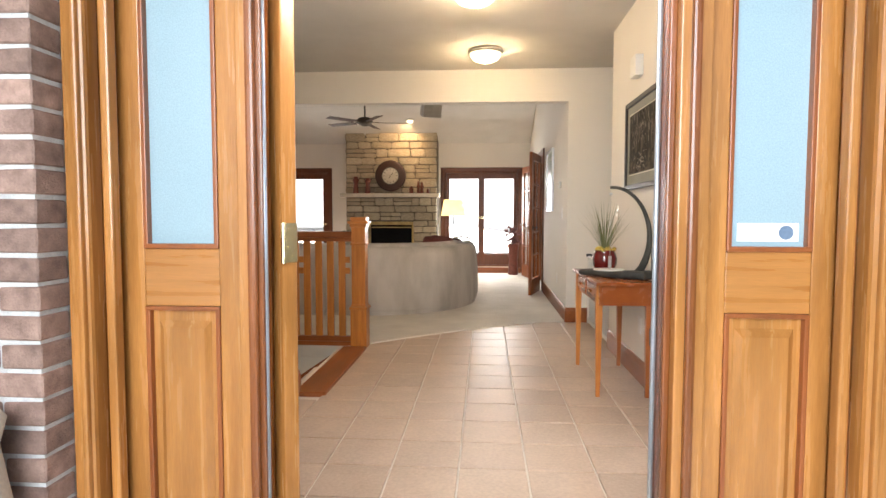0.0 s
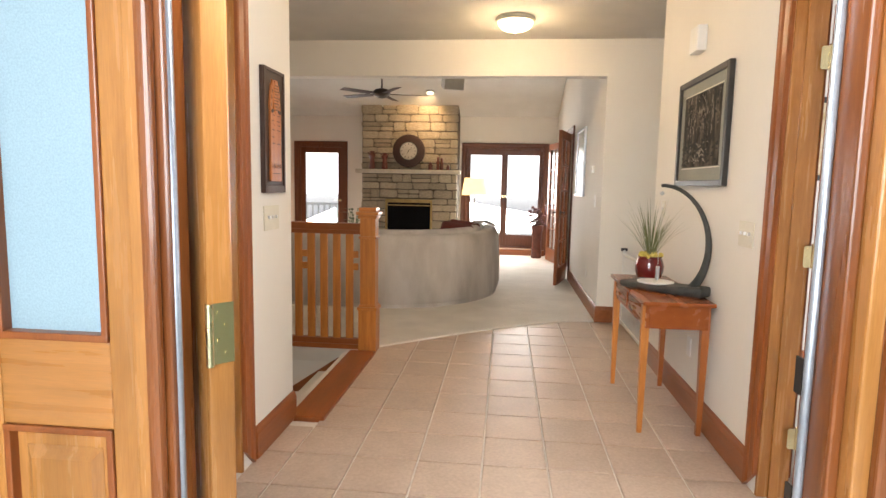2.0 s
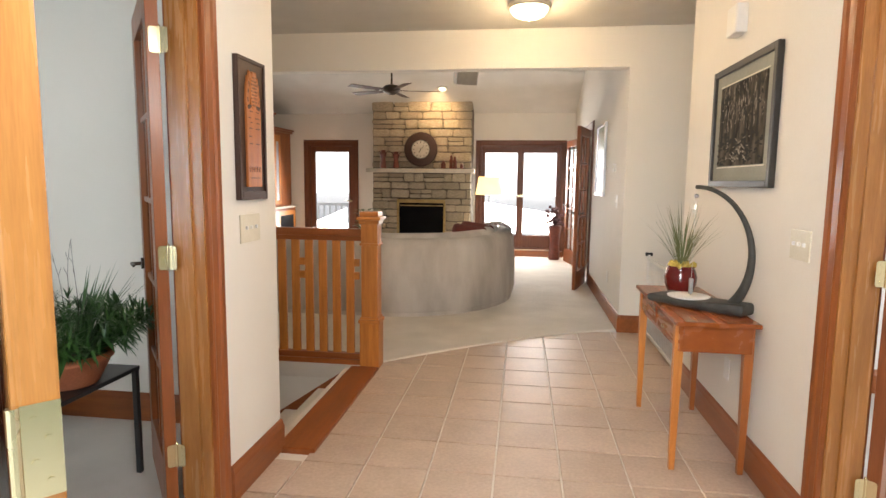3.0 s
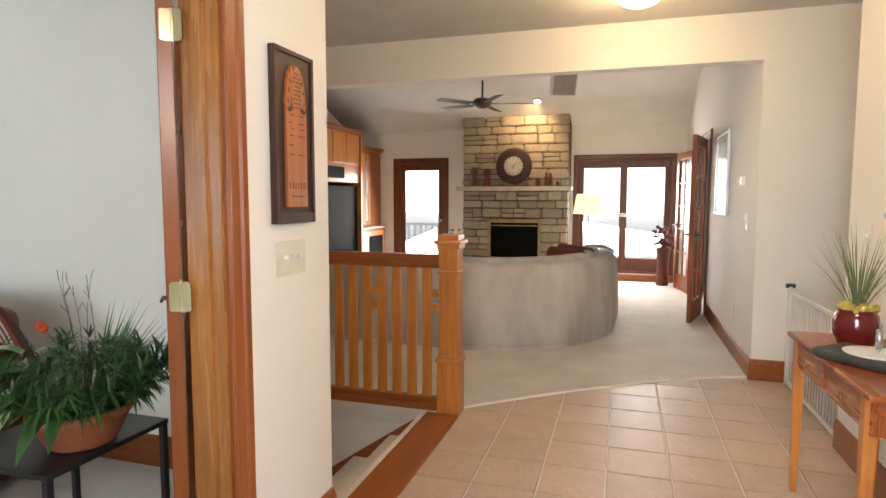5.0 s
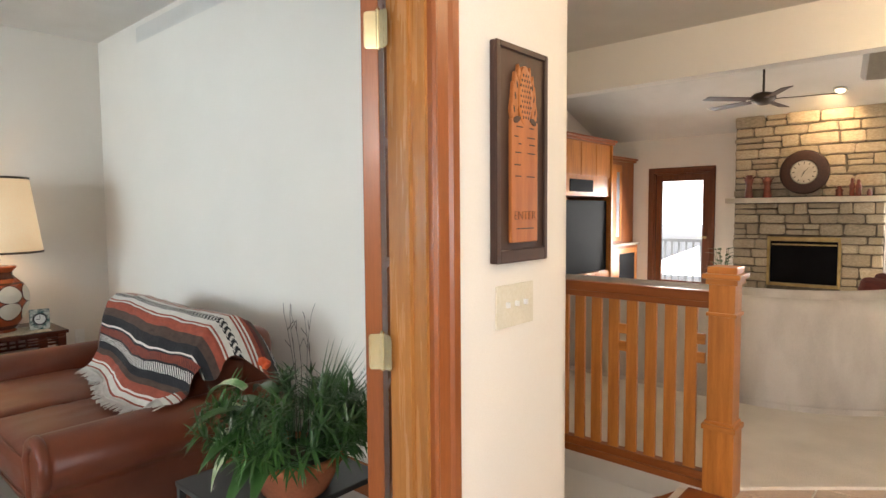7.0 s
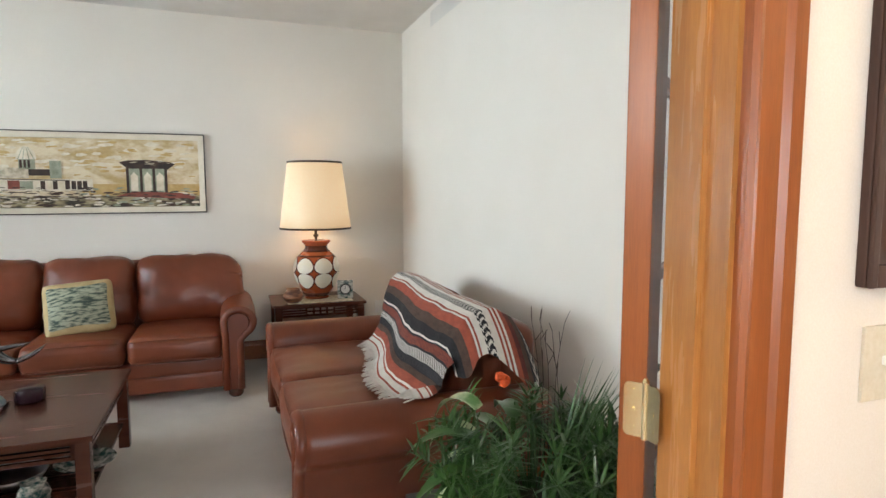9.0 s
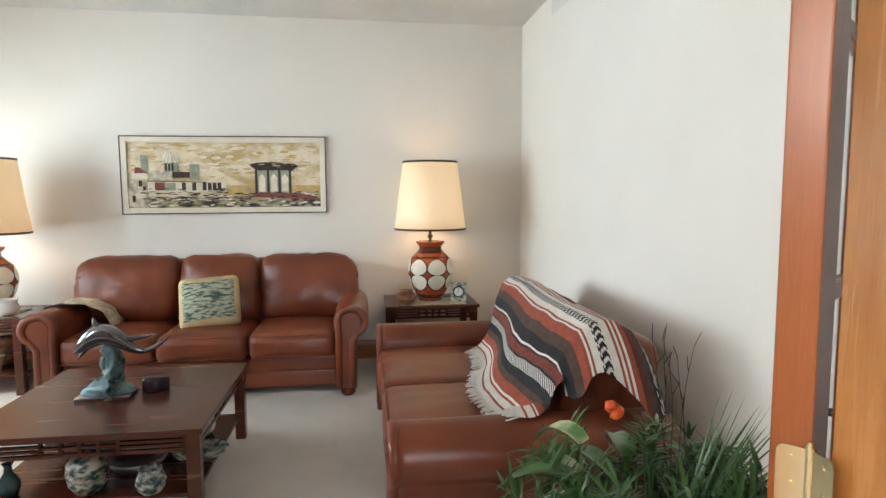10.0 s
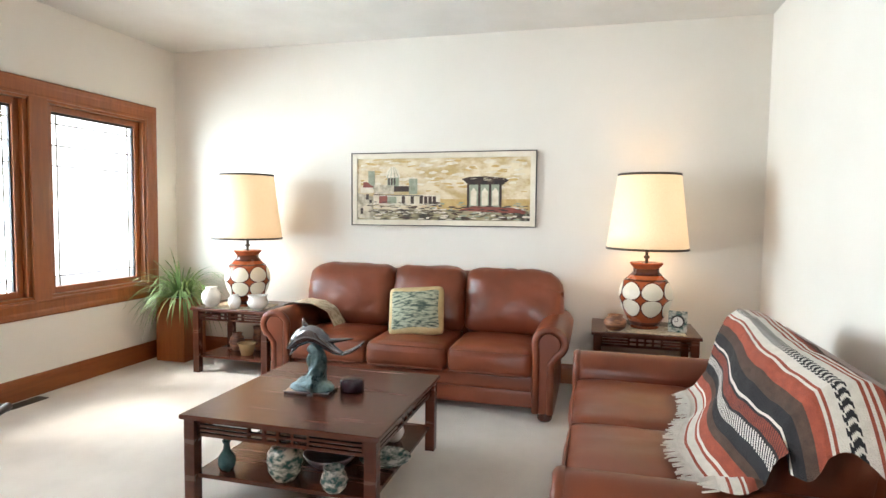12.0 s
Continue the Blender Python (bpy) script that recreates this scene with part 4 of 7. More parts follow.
# ---- plants ----
def blade(bm, base, way, length, width, droop, seg=6, fold=0.25):
    base, way = Vector(base), Vector(way).normalized()
    side = way.cross(Vector((0, 0, 1)))
    side = side.normalized() if side.length > 0.01 else Vector((1, 0, 0))
    prev = None
    p, d = base.copy(), way.copy()
    for i in range(seg + 1):
        f = i / seg
        w = width * (0.35 + 0.65 * math.sin(math.pi * min(1, 0.12 + f * 0.88)) ** 0.7) * (1 - f ** 3)
        up = side.cross(d).normalized()
        row = [bm.verts.new(p - side * w + up * w * fold), bm.verts.new(p), bm.verts.new(p + side * w + up * w * fold)]
        if prev:
            bm.faces.new((prev[0], prev[1], row[1], row[0]))
            bm.faces.new((prev[1], prev[2], row[2], row[1]))
        prev = row
        p = p + d * (length / seg)
        d = (d + Vector((0, 0, -droop / seg))).normalized()


def tuft(count, seed, spread, length, width, droop, radius=0.04, tilt=(0.1, 1.0)):
    bm = bmesh.new()
    rnd = random.Random(seed)
    for _ in range(count):
        a, t = rnd.uniform(0, 2 * math.pi), rnd.uniform(*tilt) * spread
        way = (math.cos(a) * math.sin(t), math.sin(a) * math.sin(t), math.cos(t))
        r = radius * rnd.random()
        blade(bm, (r * math.cos(a), r * math.sin(a), 0), way, length * rnd.uniform(0.6, 1.1), width * rnd.uniform(0.7, 1.2), droop * rnd.uniform(0.5, 1.3))
    return bm


M["leaf"] = material("green_leaf", ((0.016, 0.055, 0.012), (0.050, 0.125, 0.028)), 0.3, scale=9, bump=0.05, fine=60)
M["leaf_pale"] = material("variegated_leaf", ((0.08, 0.20, 0.05), (0.60, 0.66, 0.42)), 0.4, scale=14, bump=0.05, contrast=(0.30, 0.52))
M["spider"] = material("spider_plant_leaf", ((0.10, 0.19, 0.05), (0.26, 0.36, 0.14)), 0.45, scale=9, bump=0.05)
M["grassy"] = material("dry_grass", ((0.10, 0.13, 0.05), (0.24, 0.24, 0.11)), 0.7, scale=9, bump=0.05)
M["redglaze"] = material("red_glaze", ((0.10, 0.008, 0.008), (0.17, 0.016, 0.014)), 0.12, scale=5, bump=0.01, coat=0.5)
M["moss"] = material("yellow_moss", ((0.45, 0.33, 0.05), (0.70, 0.55, 0.14)), 0.95, scale=30, bump=0.8)
gp = thing("potted_grass", pose(1.03, 1.17, TH) @ Matrix.Scale(1.2, 4), "ornamental grass in a glossy dark red pot with yellow moss", "potted plant")
part("pot", lathe([(0.0, 0), (0.05, 0), (0.055, 0.008), (0.073, 0.05), (0.076, 0.085), (0.066, 0.118), (0.060, 0.13), (0.066, 0.138), (0.058, 0.138), (0.054, 0.125), (0, 0.125)]), "redglaze", gp, smooth=True)
bm = bmesh.new()
rnd = random.Random(5)
for _ in range(38):
    a, r = rnd.uniform(0, 6.28), 0.062 * math.sqrt(rnd.random())
    bmesh.ops.create_icosphere(bm, subdivisions=1, radius=rnd.uniform(0.008, 0.016), matrix=Matrix.Translation((r * math.cos(a), r * math.sin(a), 0.136 + rnd.uniform(0, 0.016))))
part("moss", bm, "moss", gp, "yellow moss round the stems")
part("grass", tuft(60, 6, 0.62, 0.33, 0.0026, 0.75, 0.022), "grassy", gp, "thin green-brown grass blades", m=pose(0, 0, 0.13))

# safety gate across the hall opening
gate = thing("safety_gate", pose(1.27, 2.55, 0), "white metal child safety gate across a hall opening", "safety gate")
part("frame", boxes([(-0.012, -0.55, 0.02, 0.012, 0.64, 0.045), (-0.012, -0.55, 0.70, 0.012, 0.64, 0.725), (-0.012, -0.55, 0.02, 0.012, -0.525, 0.74), (-0.012, 0.615, 0.0, 0.012, 0.64, 0.76)], 0.004), "white", gate)
bm = bmesh.new()
tube(bm, (0, -0.46, 0.04), (0, -0.46, 0.71), 0.006, seg=8)
bar = part("bar", bm, "white", gate, smooth=True)
for i in range(1, 19):
    o = new("bar", bar.data)
    o.parent, o.location = gate, (0, 0.057 * i, 0)
bm = bmesh.new()
tube(bm, (-0.03, 0.63, 0.755), (0.03, 0.63, 0.755), 0.016, seg=12)
part("latch", bm, "black", gate, "dark latch knob")


# ---- ceiling lamps ----
def dome_lamp(x, y):
    ob = thing("ceiling_lamp", pose(x, y, FOYER_TOP), "flush frosted glass dome ceiling lamp, switched on", "ceiling lamp", "foyer ceiling lamps")
    part("pan", lathe([(0.0, 0), (0.165, 0), (0.172, -0.012), (0.168, -0.034), (0.15, -0.036), (0, -0.036)][::-1]), "ivory", ob, "cream metal pan", True)
    part("dome", lathe([(0.152, -0.036), (0.145, -0.060), (0.12, -0.088), (0.08, -0.105), (0.03, -0.112), (0.0, -0.113)]), "bulb", ob, "glowing frosted glass dome", True)
    bm = bmesh.new()
    bmesh.ops.create_uvsphere(bm, u_segments=12, v_segments=8, radius=0.012, matrix=Matrix.Translation((0, 0, -0.12)))
    part("finial", bm, "brass", ob, smooth=True)
    lamp("dome_light", "POINT", pose(x, y, FOYER_TOP - 0.19), 20, (1.0, 0.71, 0.40), radius=0.08)


dome_lamp(0.116, 2.48)
dome_lamp(0.04, 0.93)


# ---- leather seating ----
def pipe(bm, pts, r, seg=8):
    """A round cord through points."""
    rings = []
    for i, p in enumerate(pts):
        d = (Vector(pts[min(i + 1, len(pts) - 1)]) - Vector(pts[max(i - 1, 0)])).normalized()
        a = d.cross(Vector((0, 1, 0)))
        a = a.normalized() if a.length > 0.05 else Vector((1, 0, 0))
        b = d.cross(a)
        rings.append([bm.verts.new(Vector(p) + a * r * math.cos(t) + b * r * math.sin(t)) for t in [2 * math.pi * k / seg for k in range(seg)]])
    for p, q in zip(rings, rings[1:]):
        for k in range(seg):
            bm.faces.new((p[k], p[(k + 1) % seg], q[(k + 1) % seg], q[k]))
    bm.faces.new(rings[0][::-1])
    bm.faces.new(rings[-1])


def crease(bm, seed, deep=0.012, only=None):
    """Soft folds and sags of upholstery."""
    for v in bm.verts:
        k = noise.noise(v.co * 4.5 + Vector((seed * 3.7, seed, 0))) + 0.5 * noise.noise(v.co * 11 + Vector((0, seed * 2.3, 1)))
        fold = max(0.0, 1 - abs(noise.noise(v.co * 6 + Vector((seed, 5.1, seed)))) * 7)
        v.co += v.normal * (deep * k - deep * 0.55 * fold) if only is None else Vector(only) * (deep * k - deep * 0.55 * fold)


def scroll(cx, s, grow=0.0, drop=0.0):
    """Front outline of a rolled arm, from the inner foot over the roll to the outer foot."""
    r = 0.125 + grow
    pts = [(cx - s * (0.085 + grow), 0.07), (cx - s * (0.085 + grow), 0.46 - drop)]
    for k in range(15):
        a = math.radians(175 - 235 * k / 14)
        pts.append((cx + s * (0.030 + r * math.cos(a)), 0.555 - drop + r * 0.92 * math.sin(a)))
    return pts + [(cx + s * (0.062 + grow), 0.42 - drop), (cx + s * (0.062 + grow), 0.07)]


def leather_sofa(name, m, width, seats, depth, label, back=0.945, drop=0.0, overlap=0.155):
    """Width along x, the front towards -y; drop lowers the arms, overlap carries the back cushions over them."""
    ob = thing(name, m, label, "sofa")
    h, f, aw = width / 2, -depth / 2, 0.235
    part("base", soft_box(bmesh.new(), 0, 0.03, 0.125, width - 2 * aw + 0.06, depth - 0.12, 0.13, 0.02, inner=4), "leather", ob, smooth=True)
    part("front_rail", soft_box(bmesh.new(), 0, 0.02, 0.245, width - 2 * aw + 0.06, depth - 0.085, 0.125, 0.025, (0, 0.004, 0), inner=6), "leather", ob, smooth=True)
    part("back", soft_box(bmesh.new(), 0, depth / 2 - 0.13, (back - 0.04) / 2 + 0.06, width - 0.42 + overlap, 0.20, back - 0.16, 0.09, inner=5), "leather_dark", ob, smooth=True)
    sw = (width - 2 * aw) / seats
    for i in range(seats):
        x = -h + aw + sw * (i + 0.5)
        bm = soft_box(bmesh.new(), x, f + 0.325, 0.39, sw - 0.008, 0.69, 0.185, 0.055, (0, 0.016, 0.028), inner=16)
        bm.normal_update()
        crease(bm, i + seats * 5, 0.006)
        seat = part("seat_cushion", bm, "leather", ob, smooth=True)
        bm = bmesh.new()
        for z in (0.315, 0.462):
            pipe(bm, [(x - sw / 2 + 0.03 + (sw - 0.06) * k / 14, f - 0.022 - 0.010 * math.sin(math.pi * k / 14) + (0.016 if z > 0.4 else 0.004), z + 0.006 * math.sin(math.pi * k / 14)) for k in range(15)], 0.0045, 6)
        part("welt", bm, "leather_dark", seat, "stitched welt", True)
        end = (i == 0 or i == seats - 1)
        wide, shift = (overlap, (-overlap / 2 if i == 0 else overlap / 2)) if end else (0.0, 0.0)
        bm = soft_box(bmesh.new(), 0, 0, 0, sw + wide + 0.004, 0.24, 0.53, 0.10, (0.0, 0.05, 0.006), inner=18)
        bm.normal_update()
        for v in bm.verts:
            out = (v.co.x * shift > 0) * abs(v.co.x) / (sw / 2)
            v.co.z -= 0.055 * max(0.0, out - 0.55) ** 2 * (v.co.z > 0.1) * 2.2
        crease(bm, i * 2 + seats * 9, 0.014)
        part("back_cushion", bm, "leather", ob, smooth=True, m=pose(x + shift, depth / 2 - 0.30, back - 0.262, -14, 0, 0))
    for s in (-1, 1):
        cx = s * (h - 0.155)
        bm = bmesh.new()
        rings = []
        for y, g in ((f + 0.004, -0.030), (f - 0.004, -0.012), (f + 0.006, -0.002), (f + 0.03, 0.0), (f + depth * 0.3, 0.002), (f + depth * 0.6, 0.0), (depth / 2 - 0.12, -0.002), (depth / 2 - 0.07, -0.015), (depth / 2 - 0.05, -0.04)):
            rings.append([bm.verts.new((x, y, z)) for x, z in scroll(cx, s, g, drop)])
        for a, b in zip(rings, rings[1:]):
            for k in range(len(a)):
                bm.faces.new((a[k], a[(k + 1) % len(a)], b[(k + 1) % len(a)], b[k]))
        bm.faces.new(rings[0])
        bm.faces.new(rings[-1][::-1])
        bmesh.ops.recalc_face_normals(bm, faces=bm.faces)
        arm = part("arm", bm, "leather", ob, smooth=True)
        bm = bmesh.new()
        pipe(bm, [(x, f - 0.010 + 0.003 * math.sin(k * 2.4), z) for k, (x, z) in enumerate(scroll(cx, s, -0.024, drop))], 0.026, 10)
        part("arm_roll", bm, "leather", arm, "pleated roll round the arm front", True)
        bm = bmesh.new()
        ring = [(x, z) for x, z in scroll(cx, s, -0.045, drop)]
        low = [bm.verts.new((x, f - 0.002, z)) for x, z in ring]
        up = [bm.verts.new((cx + (x - cx) * 0.88, f - 0.020, 0.07 + (z - 0.07) * 0.985)) for x, z in ring]
        for k in range(len(low)):
            bm.faces.new((low[k], low[(k + 1) % len(low)], up[(k + 1) % len(low)], up[k]))
        bm.faces.new(up)
        bmesh.ops.recalc_face_normals(bm, faces=bm.faces)
        part("front_panel", bm, "leather", arm)
        for y in (f + 0.06, depth / 2 - 0.10):
            part("foot", lathe([(0.0, 0), (0.040, 0), (0.052, 0.018), (0.052, 0.045), (0.042, 0.072), (0, 0.072)], 18, (cx, y)), "mahogany", ob, "dark bun foot", True)
    return ob


leather_sofa("leather_sofa", pose(-5.33, -1.915, 0, 0, 0, 90), 2.33, 3, 0.96, "three-seat chestnut brown leather sofa with rolled arms", 0.985)
leather_sofa("leather_loveseat", pose(-3.62, -0.10, 0), 1.96, 2, 1.14, "two-seat chestnut brown leather loveseat with rolled arms", 0.905, 0.06, 0.01)


# ---- dark fretwork tables ----
def fret_side(u0, u1, z0, z1):
    """Bars of one pierced apron, as (u0, z0, u1, z1)."""
    w, h = u1 - u0, z1 - z0
    out = [(u0, z1 - 0.018, u1, z1), (u0, z0, u1, z0 + 0.016)]
    a, b = u0 + w * 0.34, u1 - w * 0.34
    out += [(a - 0.012, z0, a, z1), (b, z0, b + 0.012, z1), (u0, z0, u0 + w * 0.05, z1), (u1 - w * 0.05, z0, u1, z1)]
    for k in (0.36, 0.60):
        out += [(u0, z0 + h * k - 0.006, a, z0 + h * k + 0.006), (b, z0 + h * k - 0.006, u1, z0 + h * k + 0.006)]
    n = 4
    for i in range(1, n):
        u = a + (b - a) * i / n
        out.append((u - 0.007, z0, u + 0.007, z1))
    out.append((a, z0 + h * 0.48 - 0.006, b, z0 + h * 0.48 + 0.006))
    return out


def fret_table(name, m, wx, wy, height, apron, label, category, group=""):
    ob = thing(name, m, label, category, group)
    hx, hy = wx / 2, wy / 2
    part("tabletop", boxes([(-hx, -hy, height - 0.024, hx, hy, height)], 0.006), "mahogany", ob, "polished dark top")
    i = 0.045
    z0, z1 = height - 0.024 - apron, height - 0.024
    for s in (-1, 1):
        part("apron", boxes([(u0, s * (hy - i) - 0.009, a, u1, s * (hy - i) + 0.009, b) for u0, a, u1, b in fret_side(-hx + i, hx - i, z0, z1)]), "mahogany", ob, "pierced fretwork apron")
        part("apron", boxes([(s * (hx - i) - 0.009, u0, a, s * (hx - i) + 0.009, u1, b) for u0, a, u1, b in fret_side(-hy + i, hy - i, z0, z1)]), "mahogany", ob, "pierced fretwork apron")
        for t in (-1, 1):
            part("leg", boxes([(s * (hx - i) - 0.029, t * (hy - i) - 0.029, 0, s * (hx - i) + 0.029, t * (hy - i) + 0.029, height - 0.024)], 0.004), "mahogany", ob)
    part("shelf", boxes([(-hx + i, -hy + i, 0.13, hx - i, hy - i, 0.15)], 0.003), "mahogany", ob, "low dark shelf")
    return ob


fret_table("coffee_table", pose(-3.73, -1.99, 0), 1.04, 1.02, 0.45, 0.085, "square dark mahogany coffee table with fretwork apron and shelf", "coffee table")
ET = 0.575
fret_table("end_table", pose(-5.55, -0.23, 0), 0.58, 0.76, ET, 0.085, "dark mahogany end table with fretwork apron beside the sofa", "end table", "end tables by the sofa")
fret_table("end_table", pose(-5.48, -3.62, 0), 0.58, 0.76, ET, 0.085, "dark mahogany end table with fretwork apron beside the sofa", "end table", "end tables by the sofa")

# ---- table lamps ----
M["rust"] = material("rust_glaze", ((0.26, 0.052, 0.018), (0.38, 0.085, 0.028)), 0.25, scale=8, bump=0.03)
M["umber"] = material("brown_glaze", ((0.065, 0.014, 0.008), (0.11, 0.025, 0.012)), 0.25, scale=8, bump=0.03)
M["cream_glaze"] = material("cream_glaze", ((0.66, 0.60, 0.48), (0.76, 0.70, 0.58)), 0.3, scale=8, bump=0.03)
VASE = [(0.0, 0), (0.10, 0), (0.105, 0.012), (0.10, 0.02), (0.13, 0.07), (0.172, 0.15), (0.192, 0.23), (0.190, 0.29), (0.165, 0.355), (0.115, 0.405), (0.092, 0.43), (0.092, 0.455), (0.118, 0.485), (0.122, 0.497), (0.112, 0.50), (0.0, 0.49)]


def vase_r(z):
    for (r0, z0), (r1, z1) in zip(VASE[3:], VASE[4:]):
        if z0 <= z <= z1:
            return r0 + (r1 - r0) * (z - z0) / (z1 - z0)
    return 0.1


def table_lamp(x, y):
    ob = thing("table_lamp", pose(x, y, ET), "big glazed vase lamp with a lit cream drum shade", "table lamp", "pair of vase lamps")
    body = part("vase", lathe(VASE, 36), "rust", ob, "rust-red vase with cream ovals", True)
    for z0, z1 in ((0.405, 0.455), (0.025, 0.055), (0.365, 0.378)):
        prof = [(vase_r(z0) + 0.0015, z0), (vase_r((z0 + z1) / 2) + 0.0025, (z0 + z1) / 2), (vase_r(z1) + 0.0015, z1)]
        part("band", lathe(prof, 36), "umber", body, "dark brown glaze band", True)
    for zc, up, shift in ((0.293, 1, 0), (0.165, -1, 0.0)):
        for i in range(7):
            t0 = 2 * math.pi * (i + shift) / 7 + 0.2
            for mat, lift, grow in (("umber", 0.0012, 1.13), ("cream_glaze", 0.0028, 1.0)):
                bm = bmesh.new()
                rows = []
                for a in range(6):
                    ring = []
                    for b in range(18):
                        t = 2 * math.pi * b / 18
                        z = zc + grow * 0.064 * a / 5 * math.sin(t)
                        th = t0 + grow * 0.415 * a / 5 * math.cos(t) * (1 - 0.12 * math.sin(t) * up)
                        r = vase_r(z) + lift
                        ring.append(bm.verts.new((r * math.cos(th), r * math.sin(th), z)))
                    rows.append(ring)
                for p, q in zip(rows, rows[1:]):
                    for b in range(18):
                        bm.faces.new((p[b], q[b], q[(b + 1) % 18], p[(b + 1) % 18]))
                bmesh.ops.remove_doubles(bm, verts=bm.verts, dist=0.0001)
                part("oval" if mat != "umber" else "outline", bm, mat, body, "cream glazed oval" if mat != "umber" else "brown outline", True)
    bm = bmesh.new()
    tube(bm, (0, 0, 0.49), (0, 0, 0.62), 0.012)
    tube(bm, (0, 0, 0.53), (0, 0, 0.55), 0.022)
    part("stem", bm, "bronze", ob)
    z0, z1, r0, r1 = 0.605, 1.16, 0.30, 0.228
    part("shade", lathe_open([(r0, z0), (r0 - 0.02, z0 + 0.15), (r1, z1), (r1 - 0.004, z1), (r0 - 0.024, z0 + 0.15), (r0 - 0.004, z0)]), "shade", ob, "lit cream fabric shade", True)
    for r, z in ((r0, z0), (r1, z1)):
        part("shade_trim", lathe_open([(r + 0.002, z - 0.008), (r + 0.003, z + 0.008), (r - 0.005, z + 0.008), (r - 0.005, z - 0.008)]), "bronze", ob, "dark braid trim", True)
    lamp("table_bulb", "POINT", pose(x, y, ET + 0.86), 3.2, WARM, radius=0.05)


def lathe_open(profile, seg=40):
    bm = bmesh.new()
    rings = [[bm.verts.new((r * math.cos(2 * math.pi * i / seg), r * math.sin(2 * math.pi * i / seg), z)) for i in range(seg)] for r, z in profile]
    for a, b in zip(rings, rings[1:] + rings[:1]):
        for i in range(seg):
            bm.faces.new((a[i], a[(i + 1) % seg], b[(i + 1) % seg], b[i]))
    bmesh.ops.recalc_face_normals(bm, faces=bm.faces)
    return bm


table_lamp(-5.56, -0.22)
table_lamp(-5.46, -3.60)

# ---- sitting room: window ----
casing("trim_window_living", "y", -4.68, 1, WX0 + 0.01, WX1 - 0.01, WZ1 - 0.01, z0=WZ0 + 0.01, sill=True, width=1.35)
window = thing("window_1", pose((WX0 + WX1) / 2, -4.75, WZ0), "wide stained-wood window with two leaded sashes", "window")
window["kind"] = "structure"
hw, hh = (WX1 - WX0) / 2, WZ1 - WZ0
part("window_frame", boxes([(-hw, -0.06, 0, hw, 0.07, 0.03), (-hw, -0.06, hh - 0.03, hw, 0.07, hh), (-hw, -0.06, 0.03, -hw + 0.03, 0.07, hh - 0.03), (hw - 0.03, -0.06, 0.03, hw, 0.07, hh - 0.03)], 0.004), "trim_x", window)
part("mullion", boxes([(-0.11, -0.06, 0.03, 0.11, 0.06, hh - 0.03), (-0.075, 0.06, 0.0, 0.075, 0.085, hh)], 0.006), "trim", window)
for s in (-1, 1):
    x0, x1 = sorted((s * 0.11, s * (hw - 0.03)))
    sash = part("sash", boxes([(x0, -0.03, 0.03, x0 + 0.05, 0.02, hh - 0.03), (x1 - 0.05, -0.03, 0.03, x1, 0.02, hh - 0.03), (x0 + 0.05, -0.03, 0.03, x1 - 0.05, 0.02, 0.08), (x0 + 0.05, -0.03, hh - 0.08, x1 - 0.05, 0.02, hh - 0.03)], 0.004), "trim", window)
    g = part("pane", boxes([(x0 + 0.05, -0.008, 0.08, x1 - 0.05, -0.004, hh - 0.08)]), "glass", sash, "clear leaded glass")
    g.visible_shadow = False
    lead = [(x0 + 0.05, -0.011, z - 0.005, x1 - 0.05, -0.002, z + 0.005) for z in (0.16, hh - 0.17, hh - 0.34, hh - 0.50)]
    lead += [(x - 0.005, -0.0105, 0.08, x + 0.005, -0.0025, hh - 0.08) for x in (x0 + 0.11, x1 - 0.11)]
    part("leading", boxes(lead), "joint", sash, "thin dark lead lines")
    part("dark_edge", boxes([(x0 + 0.05, -0.02, hh - 0.10, x1 - 0.05, 0.0, hh - 0.08), (x0 + 0.05, -0.02, 0.08, x0 + 0.062, 0.0, hh - 0.08), (x1 - 0.062, -0.02, 0.08, x1 - 0.05, 0.0, hh - 0.08)]), "black", sash)
# Added boards that glow, so the view through the glass burns out white.
M["bright"] = glow("glowing_backdrop", (0.95, 0.98, 1.0), 1.9, (0.8, 0.8, 0.8))
struct("backdrop_front", boxes([(-24, -14.5, -0.4, -6.5, -14.2, 9)]), "bright", "glowing backdrop board beyond the front window", "backdrop")
struct("backdrop_back", boxes([(-60, 62, -0.4, 60, 62.5, 34)]), "bright", "glowing backdrop board beyond the patio", "backdrop")
vent = thing("floor_vent", pose(-4.15, -4.58, 0.0), "bronze floor register in the carpet", "floor vent")
part("grille", boxes([(-0.14, -0.05, 0.0, 0.14, 0.05, 0.006)], 0.002), "bronze", vent)

# ---- painting ----
M["sky_paint"] = material("ochre_painted_sky", ((0.50, 0.35, 0.15), (0.72, 0.62, 0.44)), 0.5, scale=5, stretch=(1, 1, 1.8), bump=0.25, fine=40, contrast=(0.36, 0.6))
M["ground_paint"] = material("dark_painted_ground", ((0.035, 0.028, 0.016), (0.36, 0.30, 0.17)), 0.5, scale=15, stretch=(1, 0.6, 2), bump=0.3, fine=50, contrast=(0.42, 0.6))
M["house_paint"] = material("pale_painted_walls", ((0.30, 0.25, 0.17), (0.66, 0.58, 0.44)), 0.5, scale=18, bump=0.3, fine=50, contrast=(0.35, 0.6))
M["dark_paint"] = material("brown_black_paint", ((0.018, 0.010, 0.008), (0.07, 0.035, 0.02)), 0.5, scale=20, bump=0.3)
M["red_paint"] = material("brick_red_paint", ((0.20, 0.045, 0.03), (0.30, 0.08, 0.05)), 0.5, scale=20, bump=0.3)
